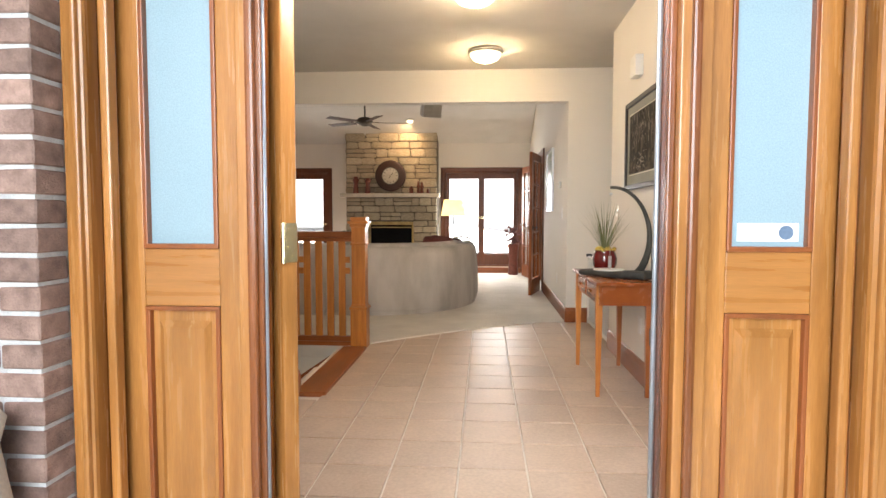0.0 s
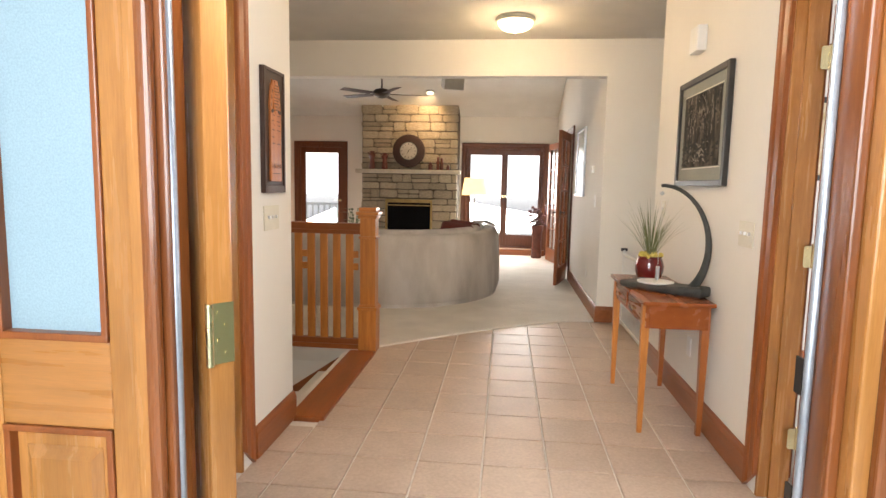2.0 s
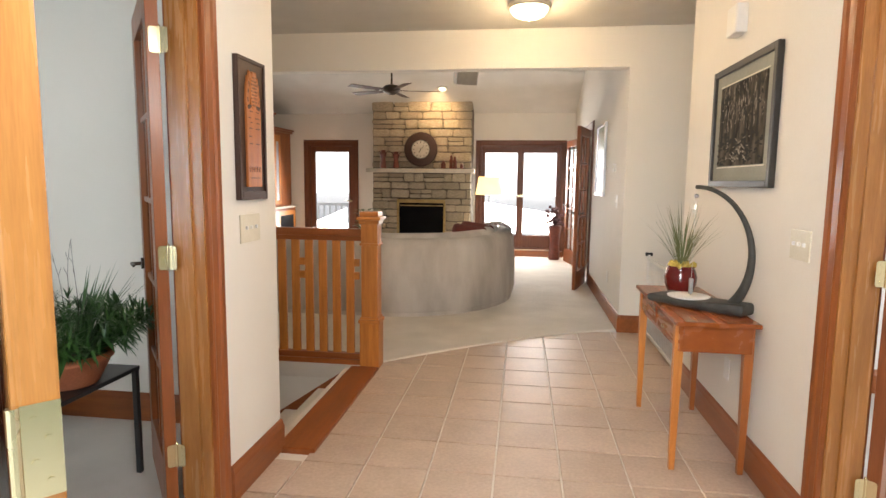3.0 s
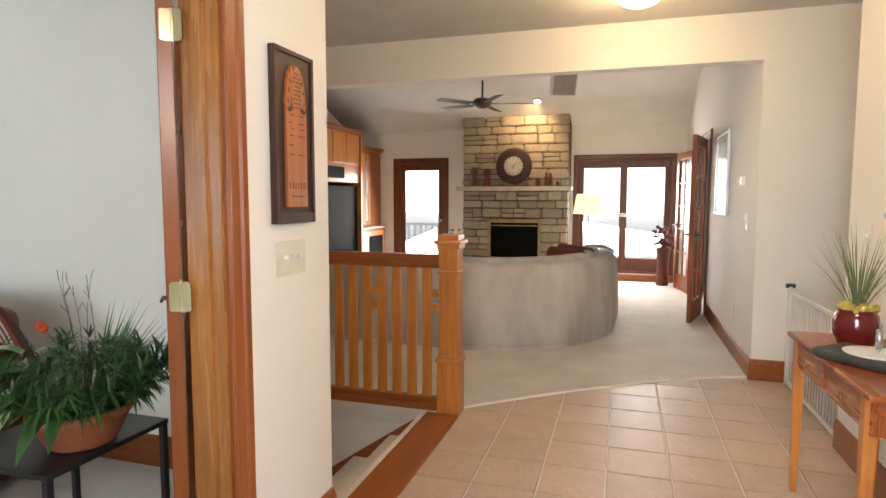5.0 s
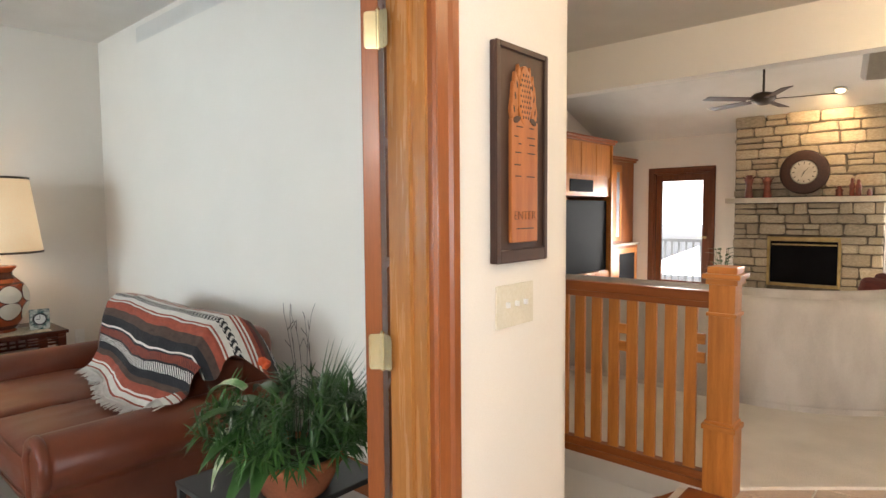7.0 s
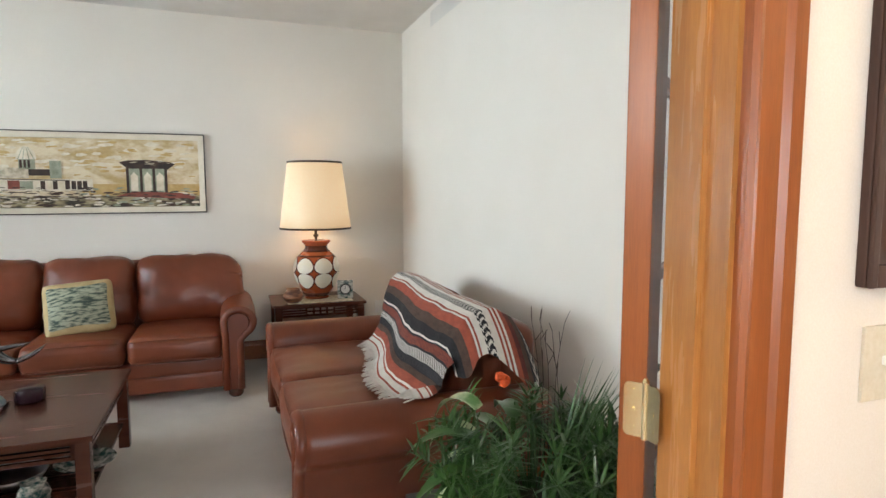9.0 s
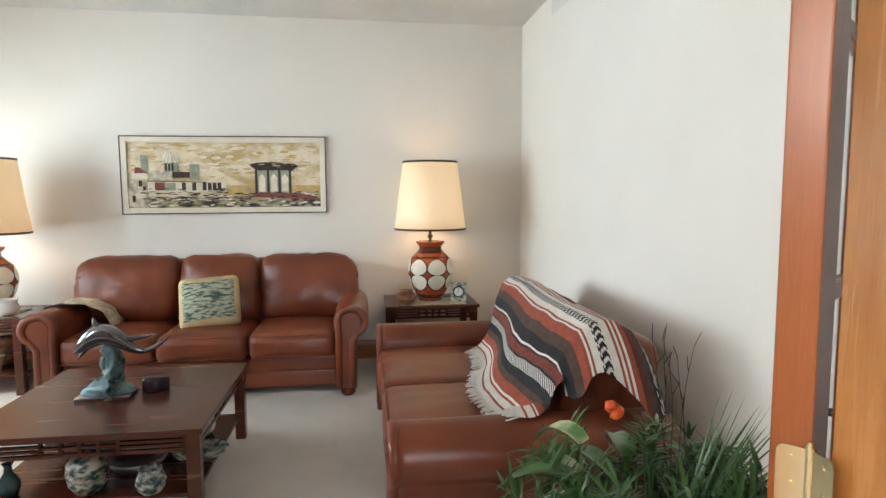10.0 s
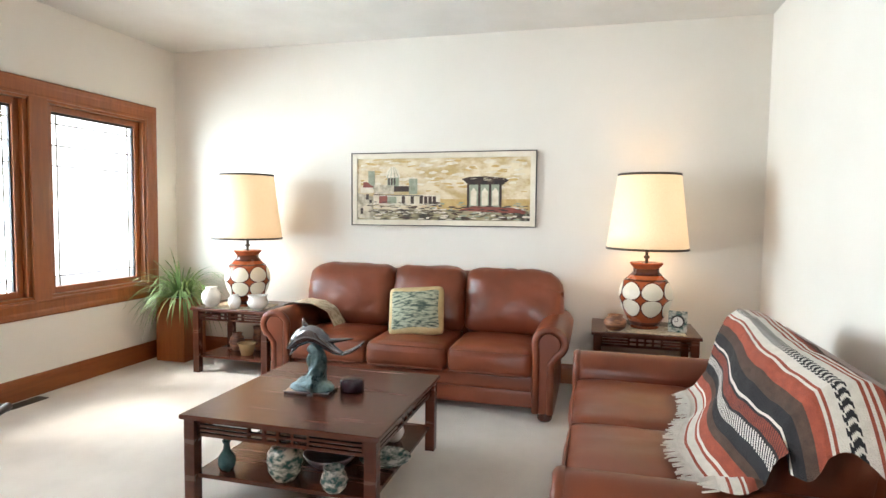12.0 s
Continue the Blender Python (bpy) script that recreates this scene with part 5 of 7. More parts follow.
M["sage_paint"] = material("sage_paint", ((0.20, 0.23, 0.15), (0.38, 0.40, 0.30)), 0.5, scale=20, bump=0.3)
pt = thing("painting", pose(-5.87, -1.93, 1.635, 0.35, 0, 0), "long ochre painting of domed ruins in a white frame", "painting")
W, H = 0.83, 0.318
part("frame", boxes([(0, -W, -H, 0.030, -W + 0.045, H), (0, W - 0.045, -H, 0.030, W, H), (0, -W + 0.045, -H, 0.030, W - 0.045, -H + 0.045), (0, -W + 0.045, H - 0.045, 0.030, W - 0.045, H)], 0.003), "cream_glaze", pt, "cream-white painted frame")
part("outer_edge", boxes([(0, -W - 0.008, -H - 0.008, 0.033, -W, H + 0.008), (0, W, -H - 0.008, 0.033, W + 0.008, H + 0.008), (0, -W, -H - 0.008, 0.033, W, -H), (0, -W, H, 0.033, W, H + 0.008)]), "blackframe", pt, "thin black outer edge")
w, h = W - 0.045, H - 0.045
part("canvas", boxes([(0, -w, -h, 0.014, w, h)]), "sky_paint", pt, "ochre cloudy sky")


on_canvas = lambda u, v, d: Vector((0.0141 + d, -w + 2 * w * u, -h + 2 * h * v))
M["pale_paint"] = material("cream_paint", ((0.62, 0.54, 0.40), (0.78, 0.72, 0.60)), 0.5, scale=20, bump=0.3)
M["ochre_paint"] = material("ochre_paint", ((0.46, 0.29, 0.09), (0.60, 0.42, 0.18)), 0.5, scale=20, bump=0.3)


def dab(name, mat, lift, *corners):
    """One flat painted shape; corners in shares of the canvas."""
    bm = bmesh.new()
    bm.faces.new([bm.verts.new(on_canvas(u, v, lift)) for u, v in corners])
    bmesh.ops.recalc_face_normals(bm, faces=bm.faces)
    part(name, bm, mat, pt)


def block(name, mat, lift, u0, v0, u1, v1, lean=0.0):
    dab(name, mat, lift, (u0, v0), (u1, v0 + lean), (u1, v1 + lean), (u0, v1))


strokes(pt, "cloud_paint", "pale_paint", 60, (0.02, 0.50, 0.98, 0.97), (0.045, 0.030), (-25, 25), 11, on_canvas, 0.0002)
strokes(pt, "cloud_paint", "ochre_paint", 46, (0.02, 0.45, 0.98, 0.99), (0.040, 0.022), (-30, 30), 12, on_canvas, 0.0016)
block("painted_ground", "ground_paint", 0.0030, 0, 0, 1, 0.17)
block("painted_bank", "ochre_paint", 0.0031, 0.45, 0.17, 1.0, 0.34)
strokes(pt, "ground_paint", "dark_paint", 70, (0.0, 0.01, 1.0, 0.24), (0.030, 0.016), (-15, 15), 13, on_canvas, 0.0034)
strokes(pt, "ground_paint", "pale_paint", 60, (0.0, 0.01, 1.0, 0.22), (0.026, 0.018), (-15, 15), 14, on_canvas, 0.0050)
strokes(pt, "ground_paint", "sage_paint", 40, (0.40, 0.01, 1.0, 0.30), (0.024, 0.016), (-20, 20), 15, on_canvas, 0.0064)
block("painted_house", "house_paint", 0.0074, 0.0, 0.04, 0.10, 0.44, -0.06)
block("painted_house", "pale_paint", 0.0076, 0.02, 0.44, 0.10, 0.53)
block("painted_tower", "sage_paint", 0.0075, 0.068, 0.5, 0.108, 0.80)
dab("painted_roof", "red_paint", 0.0080, (0.035, 0.53), (0.105, 0.53), (0.060, 0.62), (0.038, 0.62))
block("painted_house", "house_paint", 0.0078, 0.105, 0.42, 0.225, 0.57)
block("painted_wall", "pale_paint", 0.0078, 0.10, 0.24, 0.50, 0.41)
block("painted_wall", "red_paint", 0.0080, 0.135, 0.27, 0.185, 0.39)
block("painted_wall", "sage_paint", 0.0081, 0.185, 0.27, 0.24, 0.38)
block("painted_house", "sage_paint", 0.0078, 0.315, 0.42, 0.365, 0.67)
block("painted_drum", "sage_paint", 0.0078, 0.185, 0.55, 0.255, 0.70)
dab("painted_dome", "pale_paint", 0.0082, *[(0.218 + 0.044 * math.cos(math.pi * k / 12), 0.69 + 0.18 * math.sin(math.pi * k / 12)) for k in range(13)])
for k in range(4):
    a = math.pi * (0.2 + 0.2 * k)
    dab("dome_rib", "sage_paint", 0.0085, (0.216 + 0.042 * math.cos(a), 0.69), (0.220 + 0.042 * math.cos(a), 0.69), (0.219 + 0.012 * math.cos(a), 0.86), (0.217 + 0.012 * math.cos(a), 0.86))
for u in (0.19, 0.207, 0.224):
    block("dome_window", "dark_paint", 0.0085, u, 0.57, u + 0.010, 0.68)
block("painted_shade", "dark_paint", 0.0083, 0.225, 0.46, 0.315, 0.55)
for u in (0.272, 0.325, 0.378, 0.405, 0.43, 0.455):
    block("painted_arch", "dark_paint", 0.0084, u, 0.265, u + 0.020, 0.385)
block("painted_beam", "dark_paint", 0.0086, 0.10, 0.405, 0.40, 0.418, -0.02)
for u, v, a in ((0.02, 0.09, 0.10), (0.075, 0.27, 0.06), (0.055, 0.33, 0.09)):
    block("painted_arch", "dark_paint", 0.0088, u, v, u + 0.016, v + a)
strokes(pt, "ruin_paint", "dark_paint", 46, (0.06, 0.12, 0.50, 0.30), (0.026, 0.010), (-12, 12), 16, on_canvas, 0.0090)
strokes(pt, "ruin_paint", "house_paint", 40, (0.06, 0.06, 0.52, 0.28), (0.022, 0.012), (-12, 12), 17, on_canvas, 0.0100)
dab("rotunda_roof", "dark_paint", 0.0078, (0.622, 0.66), (0.66, 0.57), (0.85, 0.56), (0.885, 0.64), (0.86, 0.67), (0.75, 0.70), (0.66, 0.69))
strokes(pt, "roof_paint", "house_paint", 12, (0.64, 0.62, 0.86, 0.68), (0.022, 0.008), (-8, 4), 18, on_canvas, 0.0082)
block("rotunda_inside", "sage_paint", 0.0079, 0.66, 0.22, 0.84, 0.57)
for u in (0.652, 0.715, 0.775, 0.832):
    block("rotunda_column", "dark_paint", 0.0086, u, 0.20, u + 0.013, 0.58)
for u in (0.672, 0.735, 0.793):
    dab("rotunda_arch", "pale_paint", 0.0084, (u, 0.24), (u + 0.034, 0.24), (u + 0.034, 0.46), (u + 0.017, 0.52), (u, 0.46))
dab("painted_shore", "red_paint", 0.0088, (0.60, 0.16), (0.97, 0.11), (0.98, 0.15), (0.90, 0.21), (0.68, 0.23))
strokes(pt, "shore_paint", "dark_paint", 30, (0.58, 0.10, 0.99, 0.24), (0.030, 0.010), (-8, 4), 19, on_canvas, 0.0092)

# ---- soft things on the sofas ----
M["kilim"] = material("sage_woven_pillow", ((0.05, 0.08, 0.065), (0.40, 0.42, 0.31)), 0.9, scale=15, stretch=(1, 1.2, 5), bump=0.4, fine=90, contrast=(0.40, 0.56))
M["gold_cloth"] = material("gold_cloth", ((0.42, 0.30, 0.14), (0.58, 0.46, 0.25)), 0.9, scale=9, bump=0.3, fine=150)
pil = thing("throw_pillow", pose(-5.17, -1.925, 0.665, 5, -24, 4), "woven sage and gold square throw pillow", "pillow")
bm = soft_box(bmesh.new(), 0, 0, 0, 0.09, 0.43, 0.38, 0.04, (0.05, 0, 0), inner=8)
part("border", bm, "gold_cloth", pil, "gold fabric border", True)
bm = soft_box(bmesh.new(), 0.012, 0, 0, 0.09, 0.385, 0.325, 0.03, (0.045, 0, 0), inner=8)
part("centre", bm, "kilim", pil, "striped woven centre", True)


def cloth_sheet(rows, cols, fn):
    bm = bmesh.new()
    g = [[bm.verts.new(fn(i / rows, j / cols)) for j in range(cols + 1)] for i in range(rows + 1)]
    for i in range(rows):
        for j in range(cols):
            bm.faces.new((g[i][j], g[i][j + 1], g[i + 1][j + 1], g[i + 1][j]))
    return bm


def along(path, f):
    lens = [0]
    for p, q in zip(path, path[1:]):
        lens.append(lens[-1] + math.dist(p, q))
    d = f * lens[-1]
    for k in range(len(path) - 1):
        if d <= lens[k + 1] + 1e-9:
            u = (d - lens[k]) / (lens[k + 1] - lens[k])
            return [a + (b - a) * u for a, b in zip(path[k], path[k + 1])]
    return list(path[-1])


M["lace"] = material("cream_crochet", ((0.34, 0.28, 0.18), (0.60, 0.54, 0.40)), 0.95, scale=30, bump=0.9, fine=90, contrast=(0.35, 0.6))
throw = thing("crochet_throw", pose(0, 0, 0), "cream crochet throw over the sofa arm", "throw")
ARM = [(-2.60, 0.50), (-2.66, 0.62), (-2.78, 0.675), (-2.92, 0.685), (-3.02, 0.665), (-3.08, 0.58)]


def throw_at(i, j):
    y, z = along(ARM, i)
    x = -5.55 + 0.42 * j + 0.05 * i
    return Vector((x, y, z + 0.006 + 0.008 * abs(noise.noise(Vector((x * 6, y * 6, z * 6))))))


part("cloth", cloth_sheet(20, 20, throw_at), "lace", throw, smooth=True)
throw.location = (0, 0, 0)

PAL = {"w": ((0.62, 0.58, 0.53), (0.72, 0.68, 0.62)), "r": ((0.25, 0.050, 0.028), (0.36, 0.080, 0.042)), "m": ((0.085, 0.018, 0.014), (0.14, 0.03, 0.02)), "b": ((0.055, 0.030, 0.022), (0.09, 0.052, 0.038)), "k": ((0.010, 0.010, 0.012), (0.022, 0.022, 0.026))}
for key, cols in PAL.items():
    M["wool_" + key] = material("serape_wool_" + key, cols, 0.95, scale=40, stretch=(0.5, 1, 1), bump=0.6, fine=260)
# one letter a row of weave: w white, r red, m maroon, b brown, k black; z, s and t are figured bands
STRIPES = "wwwrwwwrwrrrrbbbkkkkzzzzksssskwkkkkkbbbbbrrrrrwrwwwttttwwwrwrwrrrmmmbbbkkkttttkk"
DRAPE = [(-0.24, 0.525), (-0.17, 0.555), (-0.10, 0.62), (-0.02, 0.77), (0.05, 0.875), (0.12, 0.920), (0.22, 0.918), (0.30, 0.875), (0.36, 0.80)]
serape = thing("serape_blanket", pose(0, 0, 0), "red, black and white striped serape blanket over the loveseat", "blanket")
n, COLS = len(STRIPES), 260


def serape_at(i, j):
    """i from the fringe over the back, j from the far end to the near one."""
    y, z = along(DRAPE, i)
    lift = 0.012 * noise.noise(Vector((j * 5, i * 6, 0.3))) + 0.008 * noise.noise(Vector((j * 13, i * 9, 2.3)))
    near = -2.72 - 0.07 * math.sin(math.pi * min(1.0, i * 1.5)) + 0.10 * i + 0.03 * math.sin(i * 17)
    far = -3.95 - 0.36 * i ** 0.6 + 0.025 * math.sin(i * 9)
    x = far + (near - far) * j
    front = 0.10 * (1 - j) ** 2 * (1 - i) + 0.035 * math.sin(j * 8.0) * (1 - i)
    over = max(0.0, min(1.0, (x + 2.86) / 0.07))
    if y < 0.10:
        z = max(z, 0.535 + 0.095 * over)
    slump = max(0.0, x + 2.86)
    z -= (0.55 * slump + 2.2 * slump ** 2) * (1 if z > 0.74 else 0.25)
    return Vector((x, y + front - 0.012, z + 0.026 + lift))


def weave(row, col):
    c = STRIPES[row // 2]
    if c == "z":
        return "w" if (col + row) % 4 < 2 else "k"
    if c == "t":
        return "k" if (col + (row if row % 8 < 4 else -row)) % 5 < 3 else "w"
    if c == "s":
        return "r" if (col + row) % 3 == 0 else "m"
    return c


bm = cloth_sheet(n * 2, COLS, serape_at)
keys = list(PAL)
bm.faces.ensure_lookup_table()
for k, f in enumerate(bm.faces):
    f.material_index = keys.index(weave(k // COLS, k % COLS))
bmesh.ops.recalc_face_normals(bm, faces=bm.faces)
cloth = part("cloth", bm, "wool_" + keys[0], serape, smooth=True)
for key in keys[1:]:
    cloth.data.materials.append(M["wool_" + key])
bm = bmesh.new()
rnd = random.Random(8)
for k in range(130):
    p = serape_at(0.0, k / 129)
    q = p + Vector((rnd.uniform(-0.02, 0.02), -0.048 + rnd.uniform(-0.012, 0.012), -0.012 + rnd.uniform(-0.01, 0.008)))
    tube(bm, p, q, 0.004, 0.003, seg=5)
part("fringe", bm, "wool_w", serape, "white knotted fringe")

# ---- things on the tables ----
def jar(name, m, profile, mat, label, category="jar", extra=None, seg=26):
    ob = thing(name, m, label, category)
    part("body", lathe(profile, seg), mat, ob, smooth=True)
    return ob


M["porcelain"] = material("white_porcelain", ((0.66, 0.65, 0.62), (0.80, 0.79, 0.76)), 0.2, scale=12, bump=0.03, coat=0.3)
M["pueblo"] = material("brown_pottery", ((0.10, 0.035, 0.018), (0.30, 0.13, 0.06)), 0.4, scale=12, stretch=(1, 1, 4), bump=0.1, contrast=(0.42, 0.58))
M["teal"] = material("teal_glaze", ((0.012, 0.045, 0.05), (0.06, 0.14, 0.14)), 0.2, scale=12, bump=0.05)
M["teal_white"] = material("teal_and_white_glaze", ((0.03, 0.09, 0.085), (0.52, 0.52, 0.46)), 0.25, scale=24, stretch=(1, 1, 1.6), bump=0.05, contrast=(0.40, 0.60))
ROUND = lambda r, h, neck: [(0, 0), (r * 0.55, 0), (r * 0.85, h * 0.2), (r, h * 0.48), (r * 0.85, h * 0.75), (neck, h * 0.88), (neck * 1.15, h), (neck, h), (neck * 0.85, h * 0.9), (0, h * 0.85)]
for x, y in ((-5.46, -0.22), (-5.40, -3.62)):
    d = thing("doily", pose(x, y, ET), "cream lace doily under the lamp", "doily", "doilies on the end tables")
    bm = bmesh.new()
    bx(bm, -0.16, -0.27, 0.0, 0.16, 0.27, 0.003)
    part("lace", bm, "lace", d)
jar("pottery_jar", pose(-5.36, -0.44, ET + 0.004), ROUND(0.085, 0.115, 0.05), "pueblo", "small brown striped pottery jar", "pottery jar")
jar("white_jar", pose(-5.30, -3.86, ET + 0.004), ROUND(0.085, 0.17, 0.045), "porcelain", "round white porcelain jar")
jar("white_jar", pose(-5.26, -3.60, ET + 0.004), ROUND(0.055, 0.12, 0.03), "porcelain", "small white porcelain jar")
jar("white_bowl", pose(-5.30, -3.40, ET + 0.004), ROUND(0.09, 0.12, 0.075), "porcelain", "white porcelain bowl with a dimpled rim", "bowl")
jar("brown_jug", pose(-5.50, -3.74, 0.15), ROUND(0.07, 0.16, 0.04), "pueblo", "brown clay jug on the low shelf", "jug")
jar("brown_vase", pose(-5.56, -3.55, 0.15), ROUND(0.06, 0.22, 0.05), "pueblo", "tall brown clay vase on the low shelf", "vase")
jar("cream_bowl", pose(-5.38, -3.56, 0.15), [(0, 0), (0.05, 0), (0.075, 0.10), (0.085, 0.105), (0.07, 0.10), (0.045, 0.02), (0, 0.02)], "gold_cloth", "small cream clay bowl on the low shelf", "bowl")
clk = thing("desk_clock", pose(-5.42, 0.0, ET + 0.004, 0, 0, -8), "small square glass desk clock with a white dial", "clock")
part("case", boxes([(-0.02, -0.065, 0.0, 0.02, 0.065, 0.155)], 0.006), "teal_white", clk)
bm = bmesh.new()
tube(bm, (0.019, 0, 0.082), (0.024, 0, 0.082), 0.048, seg=28)
part("bezel", bm, "black", clk, "dark round bezel")
bm = bmesh.new()
tube(bm, (0.0235, 0, 0.082), (0.0265, 0, 0.082), 0.036, seg=28)
face = part("dial", bm, "porcelain", clk, "white dial")
part("pointer", boxes([(0.0262, -0.002, 0.08, 0.028, 0.002, 0.112), (0.0262, -0.022, 0.08, 0.028, 0.002, 0.084)]), "black", clk, "black pointers")
plate(-5.87, 0.40, 0.40, 0.075, 0.12, 1, "white", 0, "wall_outlet", "white wall outlet above the baseboard")

# coffee-table things
M["statue"] = material("polished_dark_bronze", ((0.14, 0.15, 0.17), (0.48, 0.50, 0.53)), 0.18, 0.9, scale=5, bump=0.04, fine=40)
M["patina"] = material("teal_patina", ((0.020, 0.065, 0.075), (0.20, 0.31, 0.33)), 0.28, 0.3, scale=14, bump=0.5, fine=50, contrast=(0.38, 0.68))


def limb(bm, knots, seg=12, flat=0.85, ripple=0.0):
    """A tapered round limb through (y, z, radius) knots, smoothed."""
    rows = []
    for k in range(len(knots) - 1):
        for q in range(4):
            f = q / 4
            rows.append([a + (b - a) * f for a, b in zip(knots[k], knots[k + 1])])
    rows.append(knots[-1])
    for _ in range(3):
        rows = [rows[0]] + [[(a + 2 * b + c) / 4 for a, b, c in zip(p, q, r)] for p, q, r in zip(rows, rows[1:], rows[2:])] + [rows[-1]]
    rings = []
    for k, (y, z, r) in enumerate(rows):
        y0, z0, _ = rows[max(k - 1, 0)]
        y1, z1, _ = rows[min(k + 1, len(rows) - 1)]
        n = Vector((0, -(z1 - z0), y1 - y0)).normalized()
        ring = []
        for t in [2 * math.pi * q / seg for q in range(seg)]:
            rr = r * (1 + ripple * math.sin(5 * t + 0.7 * k))
            ring.append(bm.verts.new(Vector((rr * flat * math.cos(t), y, z)) + n * rr * math.sin(t)))
        rings.append(ring)
    for a, b in zip(rings, rings[1:]):
        for m in range(seg):
            bm.faces.new((a[m], a[(m + 1) % seg], b[(m + 1) % seg], b[m]))
    bm.faces.new(rings[0])
    bm.faces.new(rings[-1][::-1])


bm = bmesh.new()
limb(bm, [(0.030, 0.0, 0.085), (0.012, 0.05, 0.062), (0.022, 0.11, 0.046), (0.040, 0.17, 0.043), (0.020, 0.22, 0.036), (-0.02, 0.25, 0.022)], 20, 0.9, 0.16)
limb(bm, [(0.03, 0.05, 0.060), (-0.04, 0.045, 0.045), (-0.085, 0.03, 0.030), (-0.125, 0.02, 0.012)], 16, 1.5, 0.20)
limb(bm, [(-0.012, 0.14, 0.016), (-0.020, 0.175, 0.022), (-0.010, 0.205, 0.014)], 10, 1.0)
limb(bm, [(0.05, 0.02, 0.055), (0.09, 0.03, 0.030), (0.115, 0.02, 0.012)], 14, 1.3, 0.2)
wave_faces = len(bm.faces)
limb(bm, [(-0.150, 0.232, 0.008), (-0.125, 0.246, 0.022), (-0.085, 0.285, 0.042), (-0.03, 0.318, 0.052), (0.02, 0.312, 0.050), (0.07, 0.275, 0.038), (0.12, 0.235, 0.023), (0.17, 0.218, 0.013), (0.20, 0.228, 0.008)], 16)
limb(bm, [(-0.035, 0.345, 0.024), (-0.055, 0.375, 0.014), (-0.055, 0.402, 0.003)], 8, 0.35)
limb(bm, [(0.17, 0.220, 0.012), (0.22, 0.238, 0.013), (0.265, 0.268, 0.009), (0.295, 0.295, 0.002)], 10, 2.0)
limb(bm, [(0.02, 0.275, 0.016), (0.10, 0.285, 0.014), (0.17, 0.295, 0.010), (0.23, 0.305, 0.002)], 10, 1.6)
limb(bm, [(-0.08, 0.262, 0.012), (-0.115, 0.222, 0.010), (-0.135, 0.195, 0.003)], 8, 1.4)
whale_faces = len(bm.faces)
bx(bm, -0.075, -0.135, 0.0, 0.075, 0.115, 0.02, 0.005)
bmesh.ops.recalc_face_normals(bm, faces=bm.faces)
bm.faces.ensure_lookup_table()
for k, f in enumerate(bm.faces):
    f.material_index = 1 if k < wave_faces else 0
st = part("whale_statue", bm, "statue", None, "", True, pose(-3.72, -2.055, 0.45, 0, 0, 4))
st.data.materials.append(M["patina"])
tagged(st, "dark bronze whale leaping over a teal wave, on the table", "statue")
can = thing("trinket_box", pose(-3.80, -1.86, 0.45), "small dark purple lacquered round box", "box")
M["plum"] = material("plum_lacquer", ((0.018, 0.008, 0.014), (0.04, 0.018, 0.03)), 0.2, scale=8, bump=0.02)
part("body", lathe([(0, 0), (0.062, 0), (0.066, 0.01), (0.066, 0.062), (0.058, 0.072), (0, 0.074)]), "plum", can, smooth=True)
SH = 0.15
jar("teal_bud_vase", pose(-3.33, -2.32, SH) @ Matrix.Scale(0.88, 4), [(0, 0), (0.035, 0), (0.05, 0.04), (0.048, 0.075), (0.02, 0.12), (0.016, 0.15), (0.026, 0.168), (0.018, 0.166), (0, 0.16)], "teal", "small dark teal bud vase on the low shelf", "vase")
jar("patterned_jar", pose(-3.33, -2.00, SH) @ Matrix.Scale(0.82, 4), [(0, 0), (0.06, 0), (0.092, 0.05), (0.105, 0.11), (0.10, 0.16), (0.07, 0.2), (0.05, 0.21), (0.055, 0.225), (0, 0.22)], "teal_white", "round teal and white glazed jar on the shelf", "jar")
jar("glass_jar", pose(-3.28, -1.72, SH) @ Matrix.Scale(0.85, 4), ROUND(0.075, 0.13, 0.05), "teal_white", "round mottled pale glass jar on the shelf", "jar")
jar("white_ball_jar", pose(-3.92, -1.66, SH), ROUND(0.06, 0.115, 0.03), "porcelain", "small white round jar on the shelf")
jar("dish", pose(-3.62, -1.60, SH), [(0, 0), (0.06, 0), (0.09, 0.012), (0.13, 0.035), (0.133, 0.038), (0.12, 0.036), (0.08, 0.016), (0, 0.012)], "teal_white", "shallow patterned plate on the shelf", "plate")
jar("crystal_tray", pose(-3.55, -1.87, SH), [(0, 0), (0.09, 0), (0.12, 0.03), (0.135, 0.055), (0.130, 0.056), (0.11, 0.03), (0.08, 0.010), (0, 0.010)], "chrome", "low silver-rimmed crystal tray on the shelf", "tray")

# ---- plants of the sitting room ----
box = thing("planter_box", pose(-5.60, -4.42, 0), "tall reddish-brown wooden planter with a spider plant", "planter")
part("box", boxes([(-0.155, -0.155, 0, 0.155, 0.155, 0.60)], 0.006), "trim", box)
part("soil", boxes([(-0.14, -0.14, 0.596, 0.14, 0.14, 0.606)]), "soil", box)
part("leaves", tuft(260, 12, 1.6, 0.62, 0.0075, 2.6, 0.09, (0.15, 1.0)), "spider", box, "arching pale green leaves", m=pose(0, 0, 0.60))
stand = thing("plant_stand", pose(-1.92, -0.16, 0.03), "low black metal plant table with thin legs", "side table")
part("tabletop", boxes([(-0.25, -0.26, 0.475, 0.25, 0.26, 0.495)], 0.004), "black", stand)
